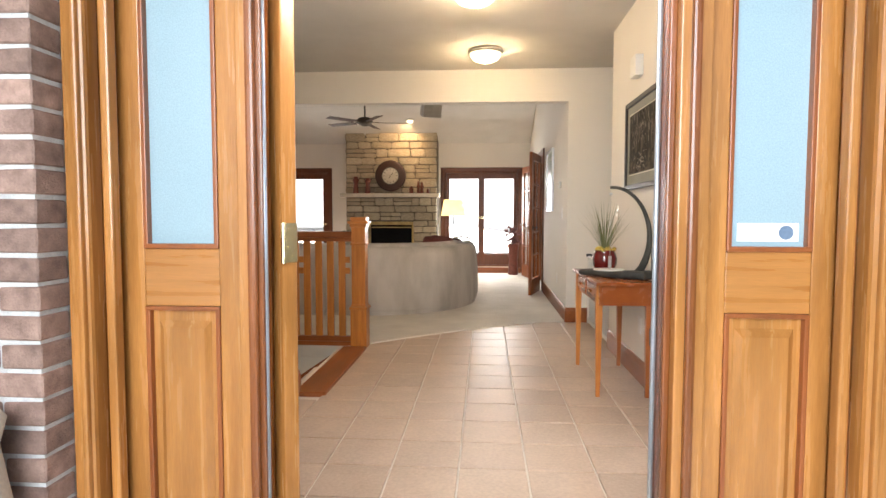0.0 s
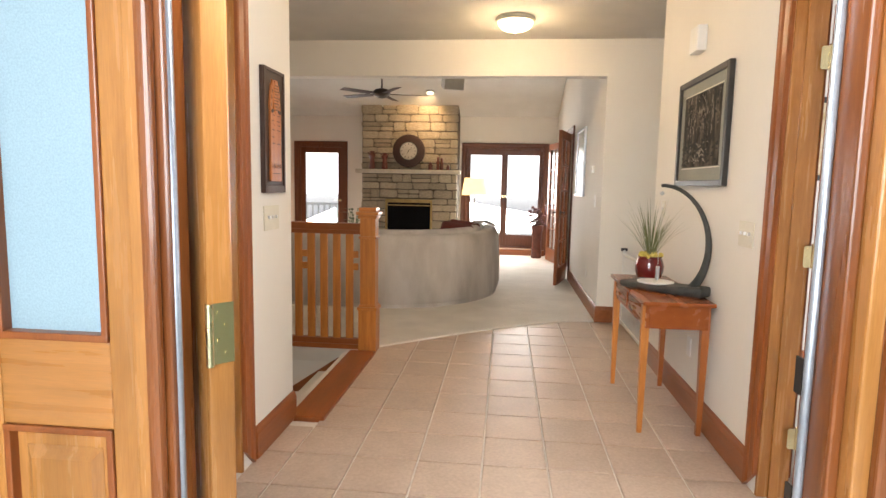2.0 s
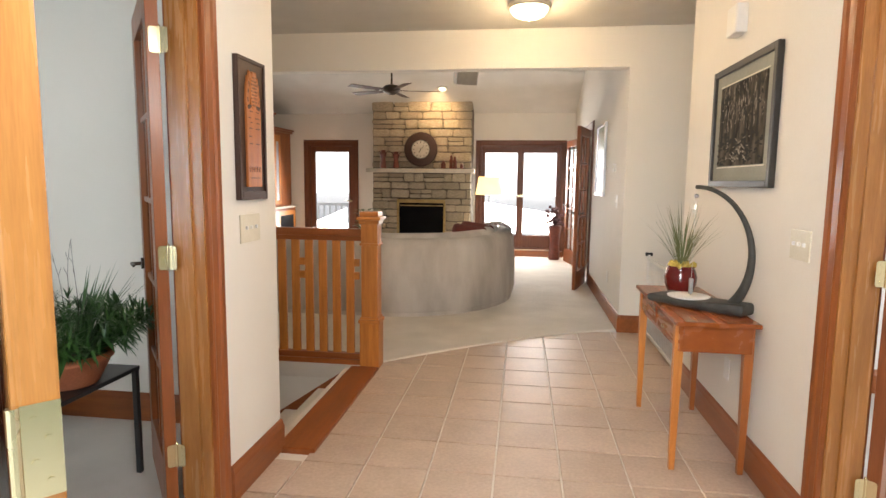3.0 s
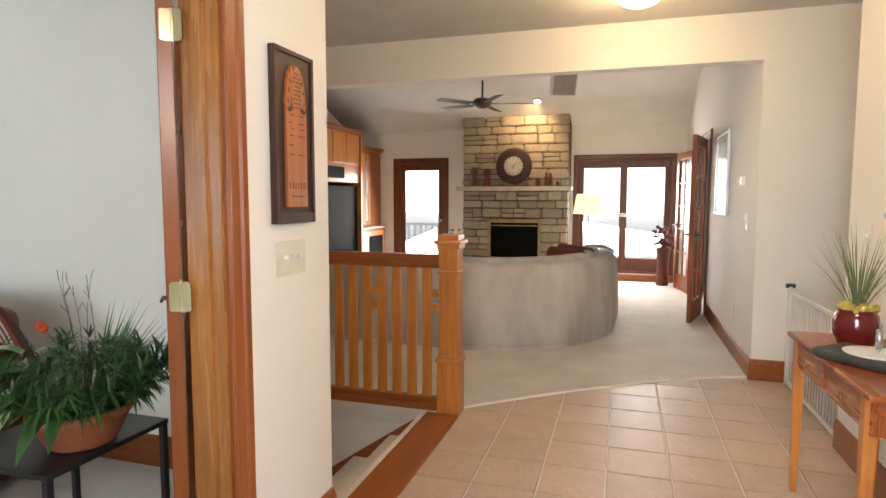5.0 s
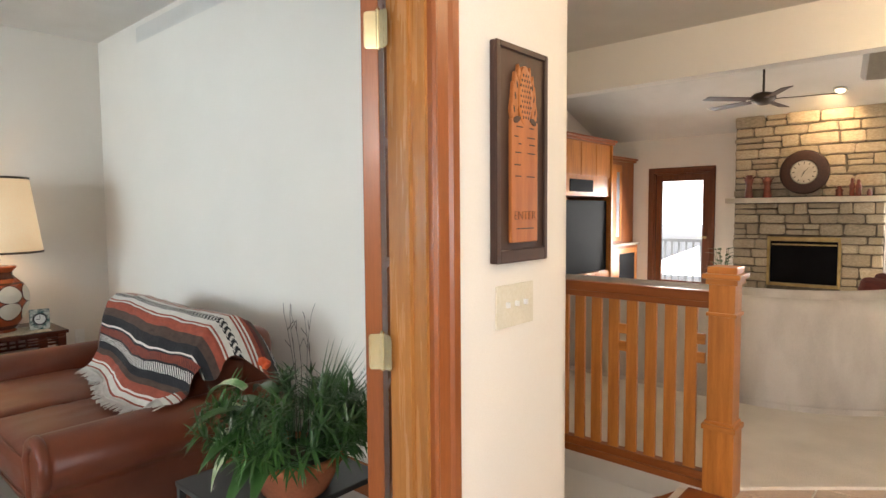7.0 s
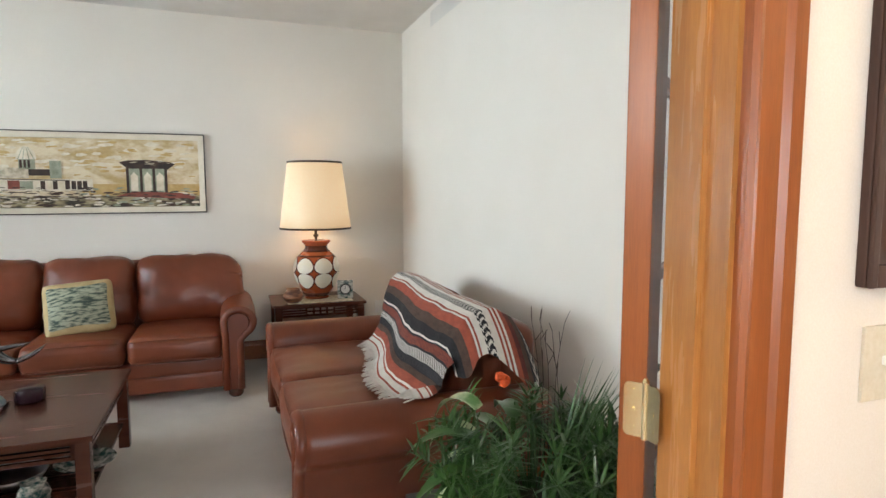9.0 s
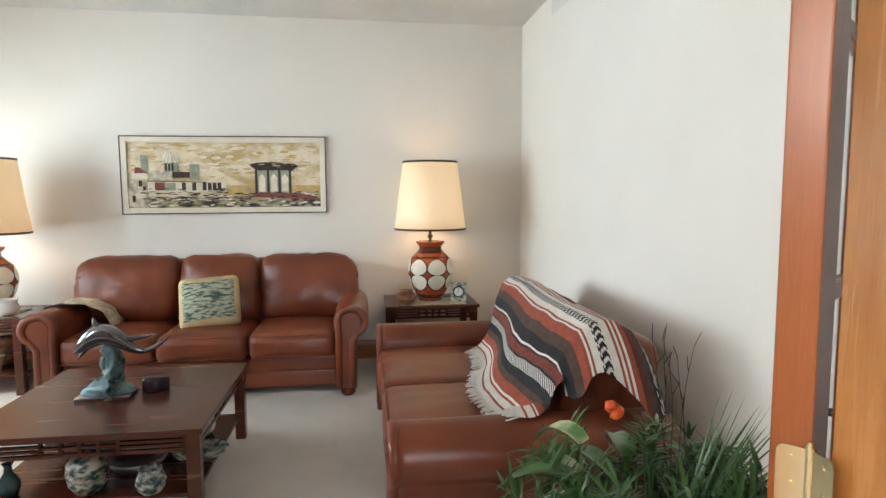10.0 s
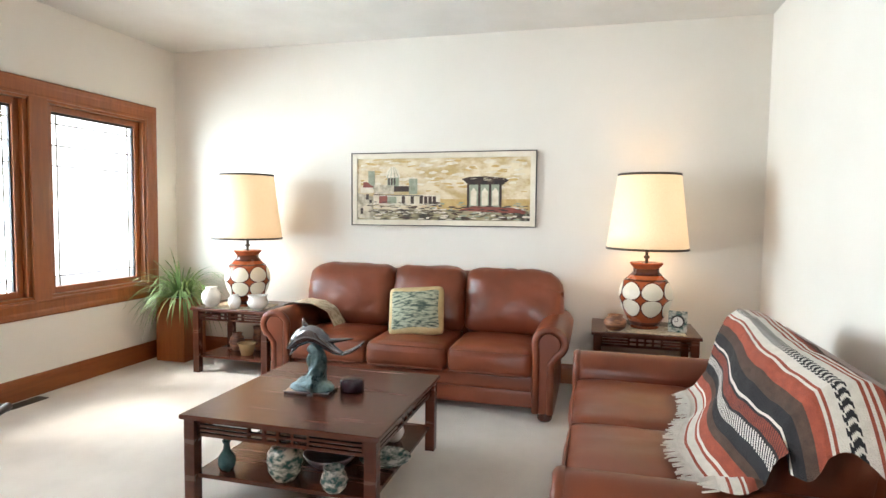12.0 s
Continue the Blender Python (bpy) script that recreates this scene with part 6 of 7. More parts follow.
for sx in (-1, 1):
    for sy in (-1, 1):
        part("leg", boxes([(sx * 0.235 - 0.012, sy * 0.245 - 0.012, -0.03, sx * 0.235 + 0.012, sy * 0.245 + 0.012, 0.475)], 0.003), "black", stand)
fern = thing("potted_palm", pose(-1.80, -0.175, 0.525) @ Matrix.Scale(1.08, 4), "bushy parlour palm with variegated leaves in a terracotta bowl", "potted plant")
part("pot", lathe([(0, 0), (0.095, 0), (0.105, 0.01), (0.15, 0.10), (0.158, 0.105), (0.158, 0.125), (0.145, 0.127), (0.135, 0.10), (0, 0.095)]), "clay", fern, "terracotta bowl", True)
part("soil", lathe([(0, 0.09), (0.14, 0.098), (0.138, 0.108), (0, 0.112)]), "soil", fern)
rnd = random.Random(21)
bm = bmesh.new()
for k in range(120):
    a, tilt = rnd.uniform(0, 6.283), math.acos(rnd.uniform(0.34, 1.0))
    way = Vector((math.cos(a) * math.sin(tilt), math.sin(a) * math.sin(tilt), math.cos(tilt)))
    p = Vector((0.07 * math.cos(a), 0.07 * math.sin(a), 0.11))
    q = p + way * rnd.uniform(0.12, 0.25)
    tube(bm, p, q, 0.0025, 0.002, seg=4)
    side = way.cross(Vector((rnd.uniform(-1, 1), rnd.uniform(-1, 1), rnd.uniform(-1, 1)))).normalized()
    up = way.cross(side)
    for i in range(15):
        t = 2 * math.pi * i / 15 + rnd.uniform(-0.2, 0.2)
        d = side * math.cos(t) + up * math.sin(t) + way * rnd.uniform(0.2, 0.8)
        blade(bm, q + way * rnd.uniform(-0.03, 0.02), d, rnd.uniform(0.055, 0.090), 0.0046, 0.35, seg=3)
part("fronds", bm, "leaf", fern, "fine dark green fronds")
bm = bmesh.new()
for a, tilt, z in ((3.9, 1.15, 0.20), (4.15, 1.75, 0.16), (3.6, 1.55, 0.14), (4.4, 1.9, 0.12), (3.75, 1.0, 0.26)):
    blade(bm, (0.16 * math.cos(a), 0.16 * math.sin(a), z + 0.05), (math.cos(a) * math.sin(tilt), math.sin(a) * math.sin(tilt), math.cos(tilt)), 0.16, 0.032, 2.2, seg=8, fold=0.35)
part("broad_leaves", bm, "leaf_pale", fern, "cream and green variegated broad leaves", True)
bm = bmesh.new()
for a, tilt, z in ((3.4, 1.3, 0.20), (4.7, 1.4, 0.17), (3.0, 1.2, 0.22), (5.0, 1.6, 0.10), (4.3, 1.3, 0.22), (5.3, 1.5, 0.12)):
    blade(bm, (0.14 * math.cos(a), 0.14 * math.sin(a), z + 0.05), (math.cos(a) * math.sin(tilt), math.sin(a) * math.sin(tilt), math.cos(tilt)), 0.20, 0.028, 1.4, seg=8, fold=0.3)
part("green_leaves", bm, "leaf", fern, "glossy green broad leaves", True)
bm = bmesh.new()
for k in range(110):
    a, tilt = rnd.uniform(0.0, 1.9), rnd.uniform(0.25, 1.25)
    blade(bm, (0.07 * math.cos(a), 0.07 * math.sin(a), 0.13), (math.cos(a) * math.sin(tilt), math.sin(a) * math.sin(tilt), math.cos(tilt)), rnd.uniform(0.22, 0.37), 0.0050, 0.25, seg=4)
part("spiky_foliage", bm, "leaf", fern, "stiff dark grassy leaves")
M["flower"] = material("orange_petal", ((0.55, 0.06, 0.015), (0.75, 0.13, 0.03)), 0.5, scale=30, bump=0.1)
bm = bmesh.new()
for k in range(7):
    bmesh.ops.create_icosphere(bm, subdivisions=1, radius=0.016, matrix=Matrix.Translation((-0.13 + 0.010 * math.cos(k * 0.9), -0.02 + 0.010 * math.sin(k * 0.9), 0.375 + 0.003 * k)) @ Matrix.Rotation(k, 4, "X") @ Matrix.Diagonal((0.5, 1, 0.8, 1)))
part("flower", bm, "flower", fern, "orange-red flower")
bm = bmesh.new()
for k in range(5):
    p = Vector((-0.10 + 0.02 * k, 0.08, 0.12))
    d = Vector((-0.30 + 0.06 * k, 0.12, 1)).normalized()
    for i in range(7):
        q = p + d * 0.06
        tube(bm, p, q, 0.0015 * (1 - i / 12), 0.0015 * (1 - (i + 1) / 12), seg=5)
        if i > 3:
            tube(bm, q, q + (d + Vector((rnd.uniform(-0.8, 0.8), rnd.uniform(-0.8, 0.8), 0.2))).normalized() * 0.035, 0.0012, 0.0008, seg=4)
        p, d = q, (d + Vector((rnd.uniform(-0.12, 0.12), rnd.uniform(-0.12, 0.12), 0))).normalized()
part("twig_spray", bm, "soil", fern, "bare thin twigs")

# ---- great room ----
def glazed_door(name, x0, x1, label, leaves, z0=0.0):
    y = 8.68
    casing("trim_" + name, "y", y, -1, x0 + 0.01, x1 - 0.01, 2.07, ("backlit_wood",), width=0.95)
    ob = thing(name, pose((x0 + x1) / 2, y + 0.07, z0), label, "glass door")
    ob["kind"] = "structure"
    h, top = (x1 - x0) / 2, 2.08 - z0
    part("frame", boxes([(-h, -0.06, 0, -h + 0.03, 0.06, top), (h - 0.03, -0.06, 0, h, 0.06, top), (-h + 0.03, -0.06, top - 0.03, h - 0.03, 0.06, top), (-h + 0.03, -0.06, 0, h - 0.03, 0.06, 0.03)], 0.003), "backlit_wood", ob)
    w = (2 * h - 0.06) / leaves
    for i in range(leaves):
        a = -h + 0.03 + w * i
        b, s, r = a + w, 0.095 if leaves == 1 else 0.06, 0.26
        leaf = part("leaf", boxes([(a, -0.02, 0.03, a + s, 0.02, top - 0.03), (b - s, -0.02, 0.03, b, 0.02, top - 0.03), (a + s, -0.02, 0.03, b - s, 0.02, r), (a + s, -0.02, top - 0.14, b - s, 0.02, top - 0.03)], 0.004), "backlit_wood", ob)
        g = part("pane", boxes([(a + s, -0.004, r, b - s, 0.002, top - 0.14)]), "glass", leaf, "clear glass pane")
        g.visible_shadow = False
        lever(leaf, b - s / 2 if leaves == 1 else (b - 0.03 if i == 0 else a + 0.03), -0.02, 1.0, -1, "brass")


glazed_door("door_side", -4.06, -3.14, "stained wooden single glass door to the deck", 1)
glazed_door("door_patio", -0.70, 0.80, "stained wooden double patio door, bright outside", 2, 0.14)
struct("trim_patio_step", boxes([(-0.76, 8.60, 0.012, 0.86, 8.68, 0.12)], 0.006), "trim_x", "wooden step under the patio door", "trim")
deck = thing("deck_rail", pose(-4.0, 10.6, -0.08), "pale grey wooden deck railing outside", "railing")
part("top_rail", boxes([(-1.5, -0.04, 0.90, 2.5, 0.04, 0.96)], 0.005), "white", deck)
part("post", boxes([(0.35, -0.05, 0.0, 0.45, 0.05, 2.6)], 0.005), "white", deck)
pk = boxes([(-0.02, -0.02, 0.0, 0.02, 0.02, 0.92)], 0.003)
pk0 = part("picket", pk, "white", deck)
pk0.location = (-1.4, 0, 0)
for i in range(1, 28):
    o = new("picket", pk0.data)
    o.parent, o.location = deck, (-1.4 + 0.14 * i, 0, 0)

# wall unit with a television
unit = thing("media_cabinet", pose(-4.62, 6.42, 0.012), "honey-oak built-in media cabinet with a dark screen", "media cabinet")
part("body", boxes([(-0.40, -1.0, 0, 0.36, -0.96, 2.46), (-0.40, 0.96, 0, 0.40, 1.0, 2.46), (-0.40, -0.96, 0, -0.36, 0.96, 2.46), (-0.36, -0.96, 1.66, 0.36, 0.96, 2.46), (-0.36, -0.96, 0, 0.36, 0.96, 0.5)], 0.004), "oak", unit)
part("cornice", boxes([(-0.40, -1.03, 2.46, 0.42, 1.03, 2.50), (-0.40, -1.05, 2.50, 0.45, 1.05, 2.53)], 0.006), "trim_y", unit, "dark moulded cornice")
for i in range(4):
    part("door", boxes([(0.36, -0.94 + 0.475 * i, 1.96, 0.378, -0.94 + 0.475 * i + 0.46, 2.44)], 0.006), "oak", unit)
    part("door", boxes([(0.36, -0.94 + 0.475 * i, 0.04, 0.378, -0.94 + 0.475 * i + 0.46, 0.48)], 0.006), "oak", unit)
part("screen", boxes([(0.20, -0.94, 0.51, 0.33, 0.94, 1.60)], 0.01), "screen", unit, "large dark television screen")
part("speaker_slot", boxes([(0.36, -0.30, 1.72, 0.372, 0.40, 1.90)], 0.003), "screen", unit, "dark speaker slot")
tower = thing("display_cabinet", pose(-4.62, 8.03, 0.012), "oak display tower with a mirrored glass door", "cabinet")
part("body", boxes([(-0.40, -0.56, 0, 0.30, 0.60, 0.85), (-0.40, -0.56, 0.85, 0.22, 0.60, 2.26)], 0.004), "trim", tower)
part("cornice", boxes([(-0.40, -0.58, 2.26, 0.26, 0.62, 2.30), (-0.40, -0.60, 2.30, 0.29, 0.63, 2.33)], 0.005), "trim_y", tower)
part("ledge", boxes([(-0.40, -0.56, 0.85, 0.34, 0.62, 0.885)], 0.005), "slab", tower, "pale ledge")
part("door", boxes([(0.22, -0.46, 0.93, 0.232, -0.10, 2.20), (0.22, 0.02, 0.93, 0.232, 0.10, 2.20), (0.22, -0.10, 2.08, 0.232, 0.02, 2.20), (0.22, -0.10, 0.93, 0.232, 0.02, 1.0)], 0.004), "oak", tower)
part("mirror", boxes([(0.222, -0.09, 1.0, 0.228, 0.015, 2.08)]), "chrome", tower, "narrow bright glass")
part("lower_door", boxes([(0.30, -0.50, 0.10, 0.314, 0.55, 0.80)], 0.006), "oak", tower)
part("speaker_cloth", boxes([(0.312, -0.15, 0.18, 0.318, 0.45, 0.72)]), "screen", tower, "dark speaker cloth")

# fireplace
M["old_brass"] = material("antique_brass", ((0.34, 0.24, 0.10), (0.50, 0.37, 0.17)), 0.3, 1.0, scale=8, bump=0.05)
CX0, CX1, CY = -2.67, -0.83, 8.30
fire = thing("fireplace", pose((CX0 + CX1) / 2, 8.49, 0.012), "full-height limestone fireplace with a brass firebox", "fireplace")
hw = (CX1 - CX0) / 2
part("core", boxes([(-hw, -0.165, 0, -0.46, 0.19, 2.95), (0.46, -0.165, 0, hw, 0.19, 2.95), (-0.46, -0.165, 1.06, 0.46, 0.19, 2.95), (-0.46, 0.1, 0, 0.46, 0.19, 1.06), (-0.46, -0.165, 0, 0.46, 0.1, 0.33)]), "joint", fire, "dark recessed mortar")
part("hearth", boxes([(-hw - 0.06, -0.55, 0, hw + 0.06, -0.19, 0.27)], 0.012), "slab", fire, "raised stone hearth")
part("mantel", boxes([(-hw - 0.08, -0.40, 1.535, hw + 0.06, -0.15, 1.61)], 0.010), "slab", fire, "pale stone mantel shelf")
part("surround", boxes([(-0.455, -0.225, 0.335, -0.415, -0.16, 1.05), (0.415, -0.225, 0.335, 0.455, -0.16, 1.05), (-0.415, -0.225, 0.985, 0.415, -0.16, 1.05), (-0.415, -0.225, 0.335, 0.415, -0.16, 0.38)], 0.006), "old_brass", fire, "antique brass surround")
part("firescreen", boxes([(-0.415, -0.19, 0.38, 0.415, -0.175, 0.985)]), "screen", fire, "dark glass fire screen")
part("vent_bar", boxes([(-0.40, -0.20, 0.925, 0.40, -0.188, 0.945)], 0.003), "old_brass", fire)

wc = thing("wall_clock", pose(-1.74, 8.15, 1.965, 90, 0, 0), "large round dark wall clock with a pale dial", "clock")
ZF = lambda prof: lathe(prof, 40)
part("rim", lathe_open([(0.165, 0.0), (0.30, 0.0), (0.305, 0.02), (0.28, 0.04), (0.22, 0.03), (0.18, 0.045), (0.165, 0.045)]), "walnut", wc, "wide dark woven rim", True)
part("dial", ZF([(0, 0.03), (0.17, 0.03), (0.17, 0.036), (0, 0.036)]), "matte", wc, "grey dial")
part("dial_face", ZF([(0, 0.036), (0.150, 0.036), (0.150, 0.039), (0, 0.039)]), "slab", wc, "weathered pale dial face")
bm = bmesh.new()
for a, ln, wd in ((0.75, 0.095, 0.006), (3.6, 0.07, 0.008)):
    v = [Vector((s * wd * math.cos(a) + t * ln * math.sin(a), -s * wd * math.sin(a) + t * ln * math.cos(a), 0.041)) for s, t in ((-1, -0.15), (1, -0.15), (0.3, 1), (-0.3, 1))]
    bm.faces.new([bm.verts.new(c) for c in v])
part("pointer", bm, "black", wc, "dark pointers")
for k in range(12):
    a = math.pi * k / 6
    part("mark", boxes([(-0.005, 0.112, 0.0385, 0.005, 0.142, 0.0405)]), "black", wc, m=pose(0, 0, 0, 0, 0, 30 * k))
M["candle"] = material("dark_red_figurine", ((0.09, 0.02, 0.012), (0.16, 0.04, 0.025)), 0.35, scale=14, bump=0.1)
MT = 1.622
for x, h in ((-2.44, 0.33), (-2.20, 0.30)):
    ob = thing("candle_holder", pose(x, 8.16, MT), "dark red carved wooden candle holder on the mantel", "candle holder", "mantel candle holders")
    part("stem", lathe([(0, 0), (0.065, 0), (0.06, 0.02), (0.05, h * 0.3), (0.04, h * 0.55), (0.055, h * 0.72), (0.07, h * 0.8), (0.045, h * 0.84), (0.045, h), (0, h)], 16), "candle", ob, smooth=True)
    for s in (-1, 1):
        bm = bmesh.new()
        tube(bm, (0, 0, h * 0.7), (s * 0.085, 0, h * 0.95), 0.014, 0.006, seg=8)
        part("branch", bm, "candle", ob)
for x, h, r in ((-1.33, 0.14, 0.05), (-1.19, 0.24, 0.035), (-1.12, 0.22, 0.04), (-1.0, 0.09, 0.035)):
    ob = thing("figurine", pose(x, 8.16, MT), "small brown carved figurine on the mantel", "figurine", "mantel figurines")
    part("body", lathe([(0, 0), (r, 0), (r * 0.9, h * 0.1), (r * 0.8, h * 0.4), (r, h * 0.6), (r * 0.5, h * 0.75), (r * 0.6, h * 0.88), (r * 0.3, h), (0, h)], 14), "candle", ob, smooth=True)
hp = thing("hearth_plant", pose(-2.78, 8.12, 0.012), "green leafy house plant beside the fireplace", "potted plant")
part("pot", lathe([(0, 0), (0.10, 0), (0.14, 0.26), (0.15, 0.28), (0.13, 0.28), (0, 0.25)]), "clay", hp, smooth=True)
bm = bmesh.new()
rnd = random.Random(31)
for k in range(46):
    a, tilt = rnd.uniform(0, 6.283), rnd.uniform(0.1, 0.8)
    z = rnd.uniform(0.3, 0.85)
    tube(bm, (0, 0, 0.25), (0.10 * math.cos(a), 0.10 * math.sin(a), z), 0.004, 0.003, seg=5)
    blade(bm, (0.10 * math.cos(a), 0.10 * math.sin(a), z), (math.cos(a), math.sin(a), 0.5), 0.15, 0.026, 0.8, seg=5)
part("leaves", bm, "leaf", hp)


# curved sectional
def arc_path():
    pts = [(-2.95, 3.52), (-2.0, 3.50), (-1.30, 3.50)]
    for k in range(1, 13):
        a = math.pi / 2 * k / 12 * 1.05
        pts.append((-1.30 + 1.18 * math.sin(a), 3.50 + 1.30 * (1 - math.cos(a))))
    pts += [(-0.10, 5.2), (-0.14, 5.75)]
    return pts


sec = thing("curved_sectional", pose(-1.4, 4.2, 0.012), "grey-beige upholstered curved sectional sofa with red cushions", "sofa")
path = [(x + 1.4, y - 4.2, 0) for x, y in arc_path()]
part("back", sweep(path, [(0.0, 0.03), (0.10, 0.02), (0.125, 0.06), (0.120, 0.40), (0.10, 0.70), (0.06, 0.775), (0.0, 0.80), (-0.07, 0.79), (-0.12, 0.74), (-0.16, 0.45), (-0.16, 0.03)]), "grey_cloth", sec, smooth=True)
inner = path[::1]
part("seat", sweep(inner, [(-0.16, 0.03), (-0.16, 0.42), (-0.22, 0.46), (-0.80, 0.46), (-0.86, 0.42), (-0.86, 0.05)]), "grey_cloth", sec, smooth=True)
part("back_cushion", sweep(inner, [(-0.10, 0.45), (-0.10, 0.80), (-0.16, 0.84), (-0.26, 0.83), (-0.34, 0.72), (-0.36, 0.46)]), "grey_cloth", sec, smooth=True)
part("base_band", sweep(path, [(0.112, 0.0), (0.112, 0.04), (-0.80, 0.04), (-0.80, 0.0)]), "grey_cloth", sec)
for x, y, rz in ((-0.52, 4.45, 20), (-0.46, 4.85, 10)):
    c = thing("red_cushion", pose(x, y, 0.745, 25, 8, rz), "dark red cushion on the sectional", "cushion", "red cushions")
    part("cover", soft_box(bmesh.new(), 0, 0, 0, 0.42, 0.16, 0.30, 0.06, (0, 0.03, 0), inner=6), "wool_m", c, smooth=True)
blk = thing("plaid_throw", pose(-0.12, 4.95, 0.0), "grey and brown striped throw over the sectional's back", "throw")


def throw2(i, j):
    x, z = along([(0.138, 0.74), (0.12, 0.79), (0.08, 0.83), (-0.02, 0.875), (-0.16, 0.875), (-0.30, 0.80), (-0.36, 0.55)], i)
    return Vector((x - 0.02 * j, -0.30 + 0.62 * j, z + 0.012 + 0.008 * noise.noise(Vector((i * 5, j * 7, 0)))))


bm = cloth_sheet(20, 24, throw2)
for k, f in enumerate(bm.faces):
    f.material_index = (0, 1, 0, 3, 0, 1)[((k % 24) // 2) % 6]
o = part("cloth", bm, "grey_cloth", blk, smooth=True)
o.data.materials.append(M["wool_b"])
o.data.materials.append(M["wool_k"])
o.data.materials.append(M["wool_m"])

# ceiling fan, speaker, spot, floor lamp, vase, wall picture
fx, fy, fz = -1.93, 6.6, 2.78
fan = thing("ceiling_fan", pose(fx, fy, fz), "dark bronze five-blade ceiling fan on a rod", "ceiling fan")
bm = bmesh.new()
tube(bm, (0, 0, 0.05), (0, 0, VAULT(fy) - fz - 0.02), 0.014)
tube(bm, (0, 0, VAULT(fy) - fz - 0.09), (0, 0, VAULT(fy) - fz + 0.02), 0.05, 0.07, seg=20)
part("rod", bm, "bronze", fan)
part("motor", lathe([(0, -0.075), (0.05, -0.07), (0.10, -0.045), (0.135, -0.01), (0.135, 0.035), (0.10, 0.065), (0.04, 0.08), (0, 0.08)]), "bronze", fan, smooth=True)
bl = boxes([(0.20, -0.065, -0.014, 0.74, 0.065, -0.006)], 0.003)
bx(bl, 0.10, -0.02, -0.012, 0.24, 0.02, -0.002)
b0 = part("blade", bl, "walnut", fan, "dark wooden blade", m=pose(0, 0, 0, 9, 0, 12))
for k in range(1, 5):
    o = new("blade", b0.data)
    o.parent, o.matrix_basis = fan, pose(0, 0, 0, 9, 0, 12 + 72 * k)
    o["label"] = "dark wooden blade"
spk = thing("ceiling_speaker", pose(-0.81, 6.85, VAULT(6.85) - 0.27, 24, 0, 18), "grey box loudspeaker hung under the sloped ceiling", "loudspeaker")
part("cabinet", boxes([(-0.17, -0.11, -0.17, 0.17, 0.11, 0.17)], 0.012), "white", spk)
part("grille", boxes([(-0.155, -0.118, -0.155, 0.155, -0.108, 0.155)], 0.004), "slab", spk, "pale grey speaker cloth")
bm = bmesh.new()
tube(bm, (0, 0.05, 0.16), (0, 0.09, 0.30), 0.015)
part("bracket", bm, "bronze", spk)
sy = 7.80
spot = thing("recessed_light", pose(-1.31, sy, VAULT(sy) - 0.012, -20.3, 0, 0), "small recessed spotlight lighting the stone chimney", "spotlight")
part("ring", lathe_open([(0.055, -0.006), (0.085, -0.006), (0.09, 0.0), (0.085, 0.012), (0.055, 0.012)]), "white", spot, smooth=True)
part("bulb", lathe([(0, -0.009), (0.052, -0.009), (0.054, 0.0), (0, 0.0)]), "bulb", spot, "glowing bulb")
lamp("spot_light", "SPOT", look((-1.31, sy - 0.03, VAULT(sy) - 0.06), (-1.65, 8.32, 2.15)), 55, (1.0, 0.66, 0.34), radius=0.05, spot=radians(125))
fl = thing("floor_lamp", pose(-0.46, 7.6, 0.012), "slim floor lamp with a glowing cream shade", "floor lamp")
bm = bmesh.new()
tube(bm, (0, 0, 0.02), (0, 0, 1.3), 0.012)
part("pole", bm, "chrome", fl)
part("base", lathe([(0, 0), (0.14, 0), (0.14, 0.012), (0.03, 0.03), (0, 0.03)]), "chrome", fl, smooth=True)
M["shade_yellow"] = glow("lit_yellow_shade", (1.0, 0.74, 0.30), 1.5)
part("shade", lathe_open([(0.235, 1.17), (0.185, 1.47), (0.181, 1.47), (0.231, 1.17)]), "shade_yellow", fl, "glowing cream shade", True)
lamp("floor_bulb", "POINT", pose(-0.46, 7.6, 1.36), 12, WARM, radius=0.05)
vs = thing("tall_vase", pose(0.69, 8.30, 0.012), "tall dark red vase with dried purple flowers", "vase")
part("body", lathe([(0, 0), (0.09, 0), (0.10, 0.02), (0.085, 0.3), (0.10, 0.5), (0.12, 0.6), (0.10, 0.62), (0, 0.6)], 20), "candle", vs, smooth=True)
bm = bmesh.new()
rnd = random.Random(41)
for k in range(60):
    a, r = rnd.uniform(0, 6.283), rnd.uniform(0, 0.2)
    p = (r * math.cos(a), r * math.sin(a), rnd.uniform(0.68, 1.0) - r * 0.4)
    tube(bm, (0, 0, 0.58), p, 0.003, 0.002, seg=4)
    bmesh.ops.create_icosphere(bm, subdivisions=1, radius=rnd.uniform(0.018, 0.035), matrix=Matrix.Translation(p))
M["dried"] = material("dried_purple_flowers", ((0.07, 0.025, 0.03), (0.20, 0.10, 0.10)), 0.9, scale=25, bump=0.3)
part("dried_bouquet", bm, "dried", vs, "dried purple-brown flowers")
p2 = thing("framed_print", pose(1.03, 4.87, 1.67), "tall pale print in a thin silver frame on the wall", "picture")
part("frame", boxes([(-0.03, -0.36, -0.42, 0, -0.335, 0.42), (-0.03, 0.335, -0.42, 0, 0.36, 0.42), (-0.03, -0.335, -0.42, 0, 0.335, -0.395), (-0.03, -0.335, 0.395, 0, 0.335, 0.42)], 0.003), "chrome", p2)
M["pale_print"] = material("pale_landscape_print", ((0.34, 0.38, 0.30), (0.62, 0.64, 0.56)), 0.3, scale=4, bump=0)
part("print", boxes([(-0.014, -0.335, -0.395, -0.002, 0.335, 0.395)]), "pale_print", p2, "pale misty landscape")
